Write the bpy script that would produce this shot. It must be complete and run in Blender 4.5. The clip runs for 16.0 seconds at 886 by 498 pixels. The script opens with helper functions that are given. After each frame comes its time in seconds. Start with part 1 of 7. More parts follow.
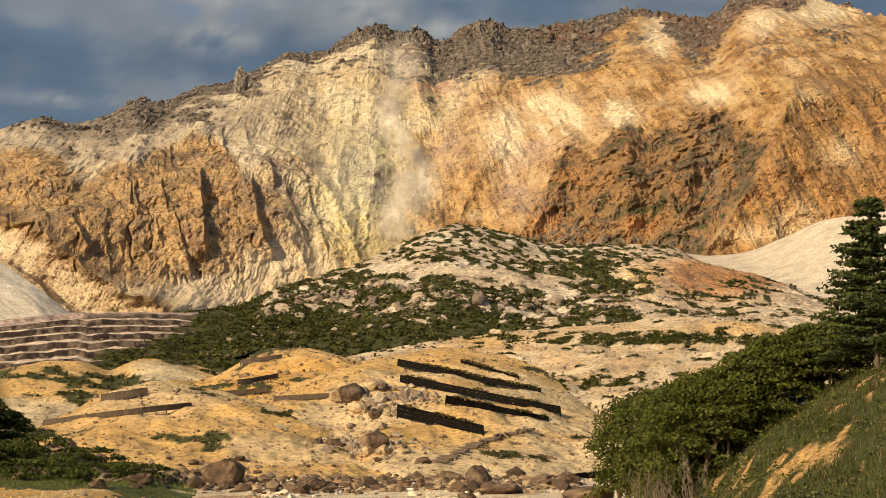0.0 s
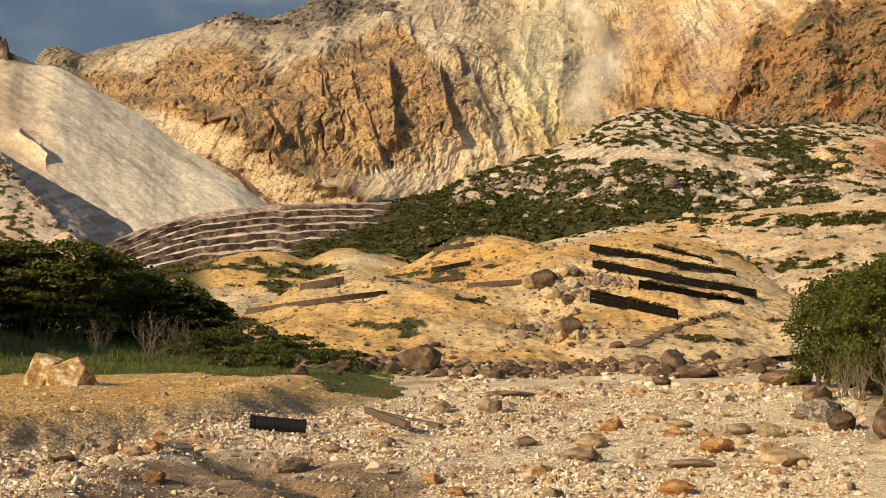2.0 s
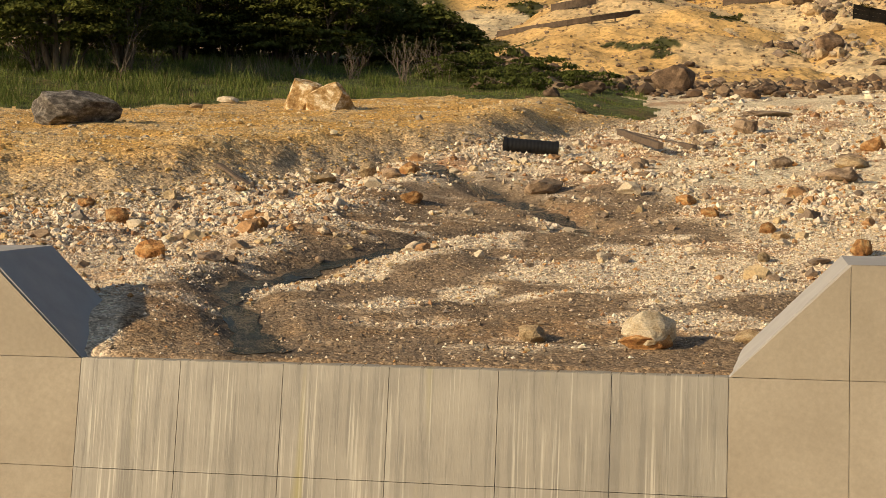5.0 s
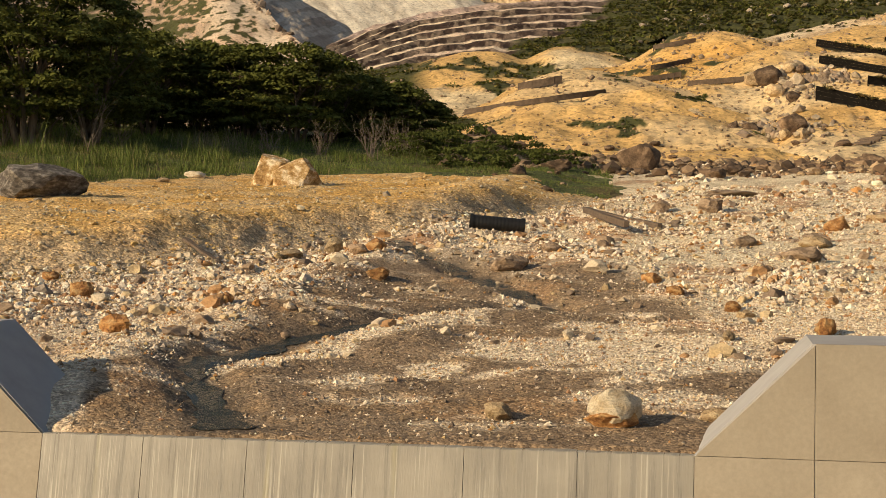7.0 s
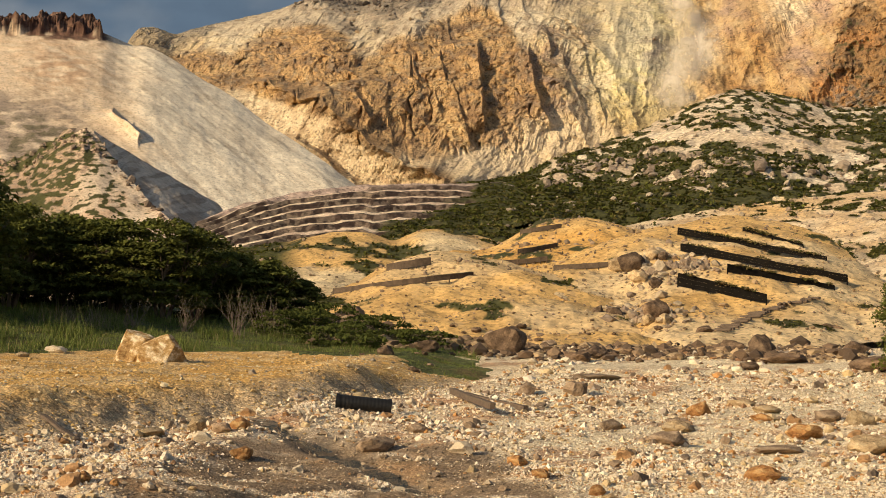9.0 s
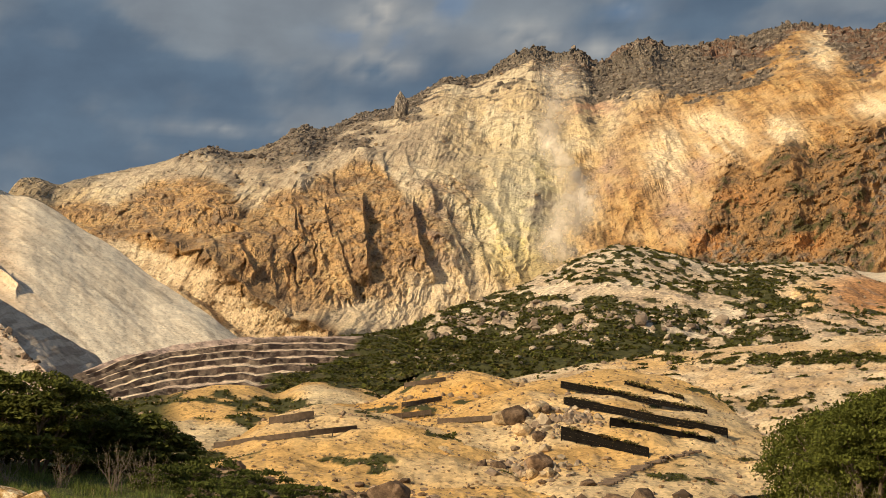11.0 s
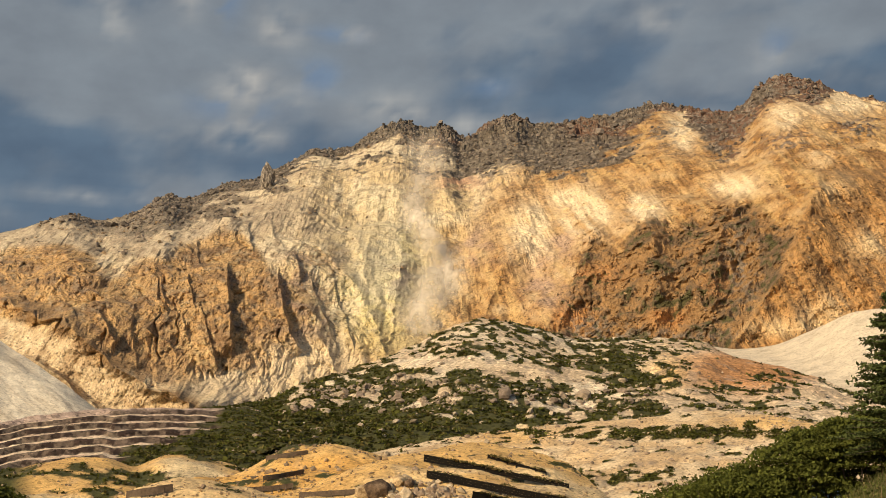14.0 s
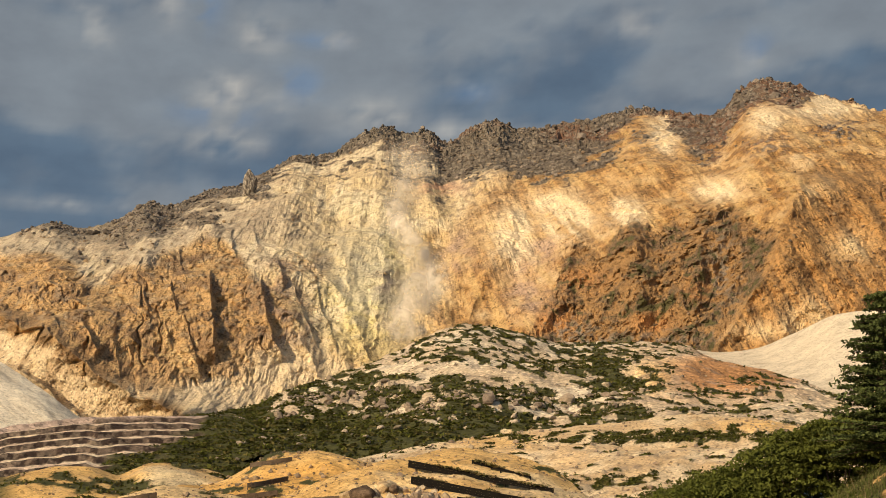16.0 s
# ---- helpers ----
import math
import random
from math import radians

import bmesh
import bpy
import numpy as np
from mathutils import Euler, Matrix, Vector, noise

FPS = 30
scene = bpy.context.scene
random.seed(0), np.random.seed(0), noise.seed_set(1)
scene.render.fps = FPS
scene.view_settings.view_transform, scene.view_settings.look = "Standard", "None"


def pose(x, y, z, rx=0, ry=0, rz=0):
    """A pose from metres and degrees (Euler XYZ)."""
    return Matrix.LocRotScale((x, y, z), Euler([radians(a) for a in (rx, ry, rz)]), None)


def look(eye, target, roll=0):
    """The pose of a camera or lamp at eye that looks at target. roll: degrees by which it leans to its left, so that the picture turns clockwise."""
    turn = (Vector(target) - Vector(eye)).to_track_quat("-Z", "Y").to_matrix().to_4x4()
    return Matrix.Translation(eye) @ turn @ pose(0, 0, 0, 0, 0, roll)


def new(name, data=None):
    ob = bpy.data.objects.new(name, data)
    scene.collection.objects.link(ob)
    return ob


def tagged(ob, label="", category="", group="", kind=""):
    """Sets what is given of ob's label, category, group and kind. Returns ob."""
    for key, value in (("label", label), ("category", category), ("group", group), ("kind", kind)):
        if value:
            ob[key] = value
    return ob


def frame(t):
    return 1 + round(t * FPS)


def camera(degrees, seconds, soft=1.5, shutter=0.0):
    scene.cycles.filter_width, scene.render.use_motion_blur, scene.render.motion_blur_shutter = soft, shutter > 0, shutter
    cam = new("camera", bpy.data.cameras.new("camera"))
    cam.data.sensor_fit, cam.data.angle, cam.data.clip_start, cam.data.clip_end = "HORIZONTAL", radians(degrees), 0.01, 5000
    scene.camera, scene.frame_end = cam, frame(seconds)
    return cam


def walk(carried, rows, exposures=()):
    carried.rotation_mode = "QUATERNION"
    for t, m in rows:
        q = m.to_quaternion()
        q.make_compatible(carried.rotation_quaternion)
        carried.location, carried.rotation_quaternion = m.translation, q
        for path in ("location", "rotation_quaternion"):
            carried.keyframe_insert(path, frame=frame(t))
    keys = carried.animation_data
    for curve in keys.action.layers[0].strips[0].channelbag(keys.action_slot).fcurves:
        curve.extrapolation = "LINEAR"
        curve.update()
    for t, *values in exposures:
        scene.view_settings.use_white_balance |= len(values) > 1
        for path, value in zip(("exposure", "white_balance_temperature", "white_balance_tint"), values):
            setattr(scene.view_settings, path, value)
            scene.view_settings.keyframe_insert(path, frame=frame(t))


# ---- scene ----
# The eye stands still on the bank downstream of the check dam and turns; crest of the dam is z = 0.
EYE = 2.74
cam = camera(33.0, 16.0, soft=0.5)
ROWS = [  # seconds, yaw, pitch, roll
    (0, -10.71, 11.76, -0.22), (0.5, -9.61, 10.72, -0.33), (1, -8, 9.69, -0.4), (1.5, -5.75, 8.62, -0.37),
    (2, -3.33, 7.38, -0.23), (2.5, -0.87, 5.76, -0.05), (3, 1.34, 3.81, 0.1), (3.5, 3.36, 1.41, 0.11),
    (4, 5.08, -1.15, 0.17), (4.2, 5.5, -1.87, 0.09), (4.6, 5.98, -2.75, 0.03), (5.1, 6.3, -3.35, -0.02),
    (5.6, 6.5, -3.55, -0.06), (6, 6.55, -3.4, -0.1), (6.3, 6.41, -2.9, -0.14), (6.5, 6.06, -2.22, -0.22),
    (7, 4.97, -0.33, -0.46), (7.5, 3.73, 1.59, -0.7), (8, 2.56, 3.29, -0.93), (8.5, 1.22, 5.09, -1.17),
    (9, 0, 6.63, -1.18), (9.5, -1.14, 8.1, -1.09), (10, -2.19, 9.61, -0.9), (10.2, -2.63, 10.23, -0.81),
    (12.3, -7.19, 15.07, -0.65), (12.5, -7.6, 15.24, -0.59), (13, -8.38, 15.42, -0.44), (13.5, -9.05, 15.44, -0.29),
    (14, -9.68, 15.37, -0.18), (14.5, -10.23, 15.28, -0.03), (15, -10.61, 15.31, 0.11), (15.5, -10.65, 15.41, 0.31),
    (16, -10.36, 15.58, 0.41),
]
walk(cam, [(t, pose(0, 0, EYE, 90 + p, 0, y) @ pose(0, 0, 0, 0, 0, -r)) for t, y, p, r in ROWS])

# ---- light ----
SUN_AZ, SUN_EL = -126.0, 23.0
world = bpy.data.worlds.new("sky")
scene.world = world
world.use_nodes = True
wn = world.node_tree.nodes
sky = wn.new("ShaderNodeTexSky")
sky.sky_type, sky.sun_disc = "NISHITA", False
sky.sun_elevation, sky.sun_rotation = radians(SUN_EL), radians(SUN_AZ)
world.node_tree.links.new(sky.outputs[0], wn["Background"].inputs[0])
wn["Background"].inputs[1].default_value = 0.085
sun = new("sun", bpy.data.lights.new("sun", "SUN"))
sun.data.energy, sun.data.angle, sun.data.color = 5.0, radians(0.6), (1.0, 0.78, 0.49)
sun_way = Vector((math.sin(radians(SUN_AZ)) * math.cos(radians(SUN_EL)), math.cos(radians(SUN_AZ)) * math.cos(radians(SUN_EL)), math.sin(radians(SUN_EL))))
sun.matrix_world = look(sun_way * 50, (0, 0, 0))
scene.view_settings.exposure = 0.10

# ---- numeric helpers ----
rng = np.random.default_rng(7)
_perm = rng.permutation(512)
_perm = np.concatenate([_perm, _perm, _perm])
_grad = rng.normal(size=(512, 3))
_grad = (_grad / np.linalg.norm(_grad, axis=1)[:, None]).astype(np.float32)
_gx, _gy, _gz = (np.ascontiguousarray(_grad[:, k]) for k in range(3))
_perm = _perm.astype(np.int32)


def perlin(x, y, z):
    """Gradient noise, about -1 to 1, on arrays; z may be one number."""
    flat = np.ndim(z) == 0
    if flat:
        x, y = (np.asarray(v, np.float32) for v in np.broadcast_arrays(x + 7.31 * z, y - 3.17 * z))
    else:
        x, y, z = (np.asarray(v, np.float32) for v in np.broadcast_arrays(x, y, z))
        zi = np.floor(z).astype(np.int32)
        zf = z - zi
        w = zf * zf * zf * (zf * (zf * 6 - 15) + 10)
    xi, yi = np.floor(x).astype(np.int32), np.floor(y).astype(np.int32)
    xf, yf = x - xi, y - yi
    u, v = (t * t * t * (t * (t * 6 - 15) + 10) for t in (xf, yf))
    out = 0.0
    for dx in (0, 1):
        px = _perm[(xi + dx) & 511]
        for dy in (0, 1):
            pxy = _perm[(px + yi + dy) & 511]
            uv = (u if dx else 1 - u) * (v if dy else 1 - v)
            if flat:
                out = out + (_gx[pxy] * (xf - dx) + _gy[pxy] * (yf - dy)) * uv * 1.15
                continue
            for dz in (0, 1):
                h = _perm[(pxy + zi + dz) & 511]
                out = out + (_gx[h] * (xf - dx) + _gy[h] * (yf - dy) + _gz[h] * (zf - dz)) * uv * (w if dz else 1 - w)
    return out * 1.6


def fbm(x, y, z=0.0, octaves=5, gain=0.5):
    total, amp, f = 0.0, 1.0, 1.0
    for k in range(octaves):
        total = total + amp * perlin(x * f + 17.3 * k, y * f - 9.1 * k, z * f + 4.7 * k)
        amp, f = amp * gain, f * 2.03
    return total


def ridged(x, y, z=0.0, octaves=5, gain=0.5):
    """0 to about 1, with sharp crests."""
    total, amp, f, norm = 0.0, 1.0, 1.0, 0.0
    for k in range(octaves):
        total = total + amp * (1 - np.abs(perlin(x * f + 31.7 * k, y * f + 5.3 * k, z * f - 8.9 * k))) ** 2
        norm += amp
        amp, f = amp * gain, f * 2.03
    return total / norm


def smooth(a, b, t):
    t = np.clip((t - a) / (b - a), 0, 1)
    return t * t * (3 - 2 * t)


def curve(xs, pts):
    """A smooth line through (x, value) knots."""
    px, py = np.array([p[0] for p in pts], float), np.array([p[1] for p in pts], float)
    m = np.gradient(py, px)
    i = np.clip(np.searchsorted(px, xs) - 1, 0, len(px) - 2)
    h = px[i + 1] - px[i]
    t = np.clip((xs - px[i]) / h, 0, 1)
    return ((2 * t**3 - 3 * t**2 + 1) * py[i] + (t**3 - 2 * t**2 + t) * h * m[i] + (-2 * t**3 + 3 * t**2) * py[i + 1] + (t**3 - t**2) * h * m[i + 1])


def spot(az, el, r):
    """The place at azimuth and elevation (degrees, seen from the eye) and r metres off on the plan."""
    a = np.radians(az)
    return np.sin(a) * r, np.cos(a) * r, EYE + r * np.tan(np.radians(el))


def sheet(name, x, y, z, material, tone=None, keep=None, smooth_shade=True):
    """A mesh from a grid of places; tone: a colour for each vertex; keep: which cells stay."""
    n, m = x.shape
    idx = np.arange(n * m).reshape(n, m)
    quads = np.stack([idx[:-1, :-1], idx[1:, :-1], idx[1:, 1:], idx[:-1, 1:]], -1).reshape(-1, 4)
    if keep is not None:
        quads = quads[keep[:-1, :-1].ravel()]
    co = np.stack([x, y, z], -1).reshape(-1, 3)
    used = np.unique(quads)
    back = np.zeros(n * m, int)
    back[used] = np.arange(len(used))
    quads, co = back[quads], co[used]
    me = bpy.data.meshes.new(name)
    me.vertices.add(len(co)), me.loops.add(quads.size), me.polygons.add(len(quads))
    me.vertices.foreach_set("co", co.astype(np.float32).ravel())
    me.loops.foreach_set("vertex_index", quads.astype(np.int32).ravel())
    me.polygons.foreach_set("loop_start", np.arange(0, quads.size, 4, dtype=np.int32))
    me.polygons.foreach_set("use_smooth", np.full(len(quads), smooth_shade))
    if tone is not None:
        c = np.ones((len(co), 4), np.float32)
        c[:, :tone.shape[-1]] = tone.reshape(-1, tone.shape[-1])[used]
        me.attributes.new("tone", "FLOAT_COLOR", "POINT").data.foreach_set("color", c.ravel())
    me.update(), me.validate()
    me.materials.append(material)
    return new(name, me)


def blob(az, el, a, e, wa, we):
    return np.exp(-(((az - a) / wa) ** 2) - ((el - e) / we) ** 2)


def flat_tone(c, x):
    return np.broadcast_to(c, x.shape + (3,))


def mix(a, b, w):
    return a + (b - a) * w[..., None]


# ---- materials ----
def nodes_of(name, roughness=0.9):
    mat = bpy.data.materials.new(name)
    mat.use_nodes = True
    nt = mat.node_tree
    b = nt.nodes["Principled BSDF"]
    b.inputs["Roughness"].default_value = roughness
    b.inputs["Specular IOR Level"].default_value = 0.25
    return mat, nt, b


def noise_node(nt, scale, detail=6, rough=0.6, stretch=None):
    tc = nt.nodes.new("ShaderNodeTexCoord")
    n = nt.nodes.new("ShaderNodeTexNoise")
    n.inputs["Scale"].default_value, n.inputs["Detail"].default_value, n.inputs["Roughness"].default_value = scale, detail, rough
    if stretch:
        mp = nt.nodes.new("ShaderNodeMapping")
        mp.inputs["Scale"].default_value = stretch
        nt.links.new(tc.outputs["Object"], mp.inputs[0])
        nt.links.new(mp.outputs[0], n.inputs["Vector"])
    else:
        nt.links.new(tc.outputs["Object"], n.inputs["Vector"])
    return n


def ramp_node(nt, src, stops):
    r = nt.nodes.new("ShaderNodeValToRGB")
    e = r.color_ramp.elements
    while len(e) < len(stops):
        e.new(0.5)
    for k, (p, c) in zip(e, stops):
        k.position, k.color = p, (*c, 1) if len(c) == 3 else c
    nt.links.new(src, r.inputs[0])
    return r


def mix_node(nt, fac, a, b, mode="MIX"):
    m = nt.nodes.new("ShaderNodeMix")
    m.data_type, m.blend_type = "RGBA", mode
    for sock, v in ((m.inputs[0], fac), (m.inputs[6], a), (m.inputs[7], b)):
        if isinstance(v, (int, float)):
            sock.default_value = v
        elif isinstance(v, tuple):
            sock.default_value = (*v, 1)
        else:
            nt.links.new(v, sock)
    return m.outputs[2]


def bump_node(nt, b, src, strength, distance, normal=None):
    n = nt.nodes.new("ShaderNodeBump")
    n.inputs["Strength"].default_value, n.inputs["Distance"].default_value = strength, distance
    nt.links.new(src, n.inputs["Height"])
    if normal:
        nt.links.new(normal, n.inputs["Normal"])
    nt.links.new(n.outputs[0], b.inputs["Normal"])
    return n.outputs[0]


def one_value(nt, colour):
    """The red of a cell's random colour, even from 0 to 1."""
    sp = nt.nodes.new("ShaderNodeSeparateColor")
    nt.links.new(colour, sp.inputs[0])
    return sp.outputs[0]


def earth(name, grain, lump, bump=0.6, dark=0.55, light=1.35, stretch=None, cell=1.0, specks=(0.7, 1.2), heave=1.0):
    """Bare ground: the vertex tone, broken by two scales of noise; grain and lump in metres."""
    mat, nt, b = nodes_of(name, 0.95)
    at = nt.nodes.new("ShaderNodeAttribute")
    at.attribute_name = "tone"
    g = noise_node(nt, 1 / grain, 5, 0.7, stretch)
    l = noise_node(nt, 1 / lump, 7, 0.65, stretch)
    rg = ramp_node(nt, g.outputs[0], [(0.28, (dark,) * 3), (0.5, (1, 1, 1)), (0.75, (light,) * 3)])
    rl = ramp_node(nt, l.outputs[0], [(0.3, (0.72, 0.70, 0.68)), (0.55, (1, 1, 1)), (0.8, (1.2, 1.18, 1.12))])
    c = mix_node(nt, 1.0, at.outputs[0], rg.outputs[0], "MULTIPLY")
    c = mix_node(nt, 1.0, c, rl.outputs[0], "MULTIPLY")
    v = nt.nodes.new("ShaderNodeTexVoronoi")
    v.inputs["Scale"].default_value = 1 / cell
    tc = nt.nodes.new("ShaderNodeTexCoord")
    nt.links.new(tc.outputs["Object"], v.inputs["Vector"])
    rv = ramp_node(nt, one_value(nt, v.outputs["Color"]), [(0.0, (specks[0],) * 3), (0.3, (0.95, 0.95, 0.95)), (0.75, (1.03, 1.03, 1.03)), (1.0, (specks[1],) * 3)])
    c = mix_node(nt, 1.0, c, rv.outputs[0], "MULTIPLY")
    c = mix_node(nt, at.outputs["Alpha"], at.outputs[0], c)
    c = mix_node(nt, 1.0, c, (0.86, 0.79, 0.68), "DARKEN")
    nt.links.new(c, b.inputs["Base Color"])
    n1 = bump_node(nt, b, l.outputs[0], bump * heave, lump * 0.5)
    bump_node(nt, b, g.outputs[0], bump, grain * 0.5, n1)
    for node in [k for k in nt.nodes if k.type == "BUMP"]:
        m = nt.nodes.new("ShaderNodeMath")
        m.operation = "MULTIPLY"
        m.inputs[1].default_value = node.inputs["Strength"].default_value
        nt.links.new(at.outputs["Alpha"], m.inputs[0]), nt.links.new(m.outputs[0], node.inputs["Strength"])
    return mat




def pebbled(name, size, lump, low, high):
    """Gravel: the vertex tone broken into single pebbles with rounded relief."""
    mat, nt, b = nodes_of(name, 0.9)
    at = nt.nodes.new("ShaderNodeAttribute")
    at.attribute_name = "tone"
    tc = nt.nodes.new("ShaderNodeTexCoord")
    cells = []
    for k in (1.0, 2.7):
        v = nt.nodes.new("ShaderNodeTexVoronoi")
        v.inputs["Scale"].default_value = 1 / (size * k)
        nt.links.new(tc.outputs["Object"], v.inputs["Vector"])
        cells.append(v)
    g = ramp_node(nt, one_value(nt, cells[0].outputs["Color"]), [(0.05, (low, low * 0.95, low * 0.9)), (0.45, (0.88, 0.88, 0.88)), (0.8, (1.2, 1.2, 1.2)), (0.98, (high, high, high * 0.98))])
    g2 = ramp_node(nt, one_value(nt, cells[1].outputs["Color"]), [(0.1, (0.72, 0.66, 0.60)), (0.5, (1, 1, 1)), (0.9, (1.22, 1.14, 1.02))])
    n = noise_node(nt, 1 / lump, 6, 0.65)
    rl = ramp_node(nt, n.outputs[0], [(0.3, (0.74, 0.72, 0.70)), (0.55, (1, 1, 1)), (0.8, (1.2, 1.17, 1.1))])
    c = mix_node(nt, 1.0, at.outputs[0], g.outputs[0], "MULTIPLY")
    c = mix_node(nt, 0.8, c, g2.outputs[0], "MULTIPLY")
    c = mix_node(nt, 1.0, c, rl.outputs[0], "MULTIPLY")
    c = mix_node(nt, 1.0, c, (0.86, 0.79, 0.68), "DARKEN")
    nt.links.new(c, b.inputs["Base Color"])
    inv = ramp_node(nt, cells[1].outputs["Distance"], [(0.0, (1, 1, 1)), (0.9, (0, 0, 0))])
    inv0 = ramp_node(nt, cells[0].outputs["Distance"], [(0.0, (1, 1, 1)), (0.9, (0, 0, 0))])
    n1 = bump_node(nt, b, inv.outputs[0], 0.5, size * 1.2)
    bump_node(nt, b, inv0.outputs[0], 0.5, size * 0.6, n1)
    return mat


M_bed = pebbled("gravel", 0.034, 1.2, 0.55, 1.5)
M_road = pebbled("yellow gravel", 0.055, 1.0, 0.6, 1.5)
M_soil = earth("soil", 0.3, 2.5, 0.6, cell=0.15, specks=(0.5, 1.5))
M_sand = earth("volcanic sand", 0.35, 6.0, 0.22, 0.78, 1.18, cell=0.28, specks=(0.55, 1.2))
M_far = earth("scree and moss", 0.9, 9.0, 0.35, 0.62, 1.28, cell=0.6, specks=(0.5, 1.45))
M_rockwall = earth("altered rock", 0.6, 5.0, 0.45, 0.5, 1.3, cell=0.8, specks=(0.3, 1.3), heave=0.1)
M_scree = earth("pale scree", 0.45, 6.0, 0.15, 0.82, 1.12, cell=0.45, specks=(0.6, 1.08))

OCHRE, PALE, CREAM = np.array((0.66, 0.41, 0.13)), np.array((0.70, 0.56, 0.34)), np.array((0.76, 0.65, 0.46))
GRAVEL, WET, GREY = np.array((0.70, 0.58, 0.425)), np.array((0.17, 0.135, 0.10)), np.array((0.22, 0.18, 0.15))
MOSS, SULPHUR = np.array((0.050, 0.051, 0.017)), np.array((0.66, 0.58, 0.24))
BROWN = np.array((0.33, 0.20, 0.09))
GRASS = np.array((0.085, 0.10, 0.032))


# the dam: panel width, depth, wing height, lean of the face; its pose
PANEL, DEPTH, WING, BATTER = 1.5, 2.03, 1.465, 0.2
DAM = Matrix.Translation((0, 0, 0)) @ pose(0, 0, 0, 0, 0, 6.414) @ Matrix.Translation((-5.056, 21.052, 0)) @ pose(0, 0, 0, 0, 0, -math.degrees(0.2205))
NOTCH, LOW, ENDS = 9.0, -3.3, (-19.5, 30.0)
DAM_BACK = DAM.inverted()


def dam_xy(x, y):
    """Along the crest, and behind its front edge."""
    m = DAM_BACK
    return m[0][0] * x + m[0][1] * y + m[0][3], m[1][0] * x + m[1][1] * y + m[1][3]


# ---- near valley: stream bed, gravel road, grass bank, right hillside ----
def bed(r):
    return 0.10 * (r - 21) - 0.035 * np.clip(r - 93, 0, None)


def bank_foot(az):
    return curve(az, [(-45, 30), (-23, 37.5), (-17, 38), (-10, 44.4), (-5, 49.7), (-1, 58), (3, 74), (6, 110), (40, 120)])


def hill_foot(y):
    return 16.4 + 0.035 * (y - 45) + np.clip(y - 46, 0, None) * 0.33 + np.clip(y - 72, 0, None) * 1.2


def run_xy(pairs):
    """Places on the even bed under (azimuth, elevation) pairs."""
    out = []
    for a, e in pairs:
        r = (EYE + 2.1) / (0.1 - math.tan(radians(e)))
        out.append((math.sin(radians(a)) * r, math.cos(radians(a)) * r))
    return np.array(out)


CHANNEL = run_xy([(-13.2, -7.35), (-13.6, -6.3), (-14.7, -5.1), (-13.2, -4.6), (-11.3, -4.0), (-8.5, -3.45), (-5.6, -2.9), (-1.8, -2.65), (-0.5, -2.45), (-2.7, -1.7), (-5.0, -0.95), (-7.0, -0.3)])


def channel_gap(x, y):
    """Metres from the middle of the water channel."""
    best = np.full(np.shape(x), 99.0)
    for (ax, ay), (bx, by) in zip(CHANNEL[:-1], CHANNEL[1:]):
        t = np.clip(((x - ax) * (bx - ax) + (y - ay) * (by - ay)) / ((bx - ax) ** 2 + (by - ay) ** 2), 0, 1)
        best = np.minimum(best, np.hypot(x - ax - t * (bx - ax), y - ay - t * (by - ay)))
    return best


def bed_zones(x, y, r, az):
    """Weights of damp brown sand and of pale gravel drifts on the stream bed."""
    el = np.degrees(np.arctan(0.1 * (r - 21) / r - EYE / r))
    n1, n2, wisp = fbm(x / 2.5, y / 2.5, 3.0, 4), fbm(x / 7, y / 7, 4.0, 3), fbm(x / 2.2, y / 0.9, 13.0, 5)
    left = np.interp(el, [-7.5, -5.4, -4.2, -2.6, -1.6, -0.8], [-19, -17, -13.2, -10.5, -8.2, -6])
    right = np.interp(el, [-7.5, -5.5, -3.6, -2.4, -1.4, -0.6], [14, 12, 5.2, 3.4, 1.5, -1])
    damp = smooth(-0.7, 0.7, az - left + 1.3 * n1) * smooth(0.9, -0.9, az - right + 1.6 * n1) * smooth(-0.5, -1.3, el + 0.5 * n1)
    line = np.exp(-(((el + 5.2 - 0.207 * (az + 13.9)) / 0.26) ** 2)) * smooth(-15, -13, az) * smooth(-2, -4.5, az)
    pale = 1.3 * line + 1.8 * blob(az, el, 1.8, -4.4, 3.8, 0.75) + 1.4 * blob(az, el, 5.6, -4.6, 2.0, 0.5) + 0.9 * blob(az, el, -7.9, -5.45, 1.2, 0.2) + 0.8 * blob(az, el, -5.2, -5.0, 1.1, 0.2) + 0.7 * blob(az, el, -2.6, -5.3, 1.2, 0.18) + 0.8 * blob(az, el, 3.5, -6.2, 2.5, 0.25) + 0.5 * blob(az, el, -9, -2.9, 2.5, 0.2)
    return damp, damp * smooth(0.12, 0.5, pale + 0.5 * wisp + 0.2 * n1)


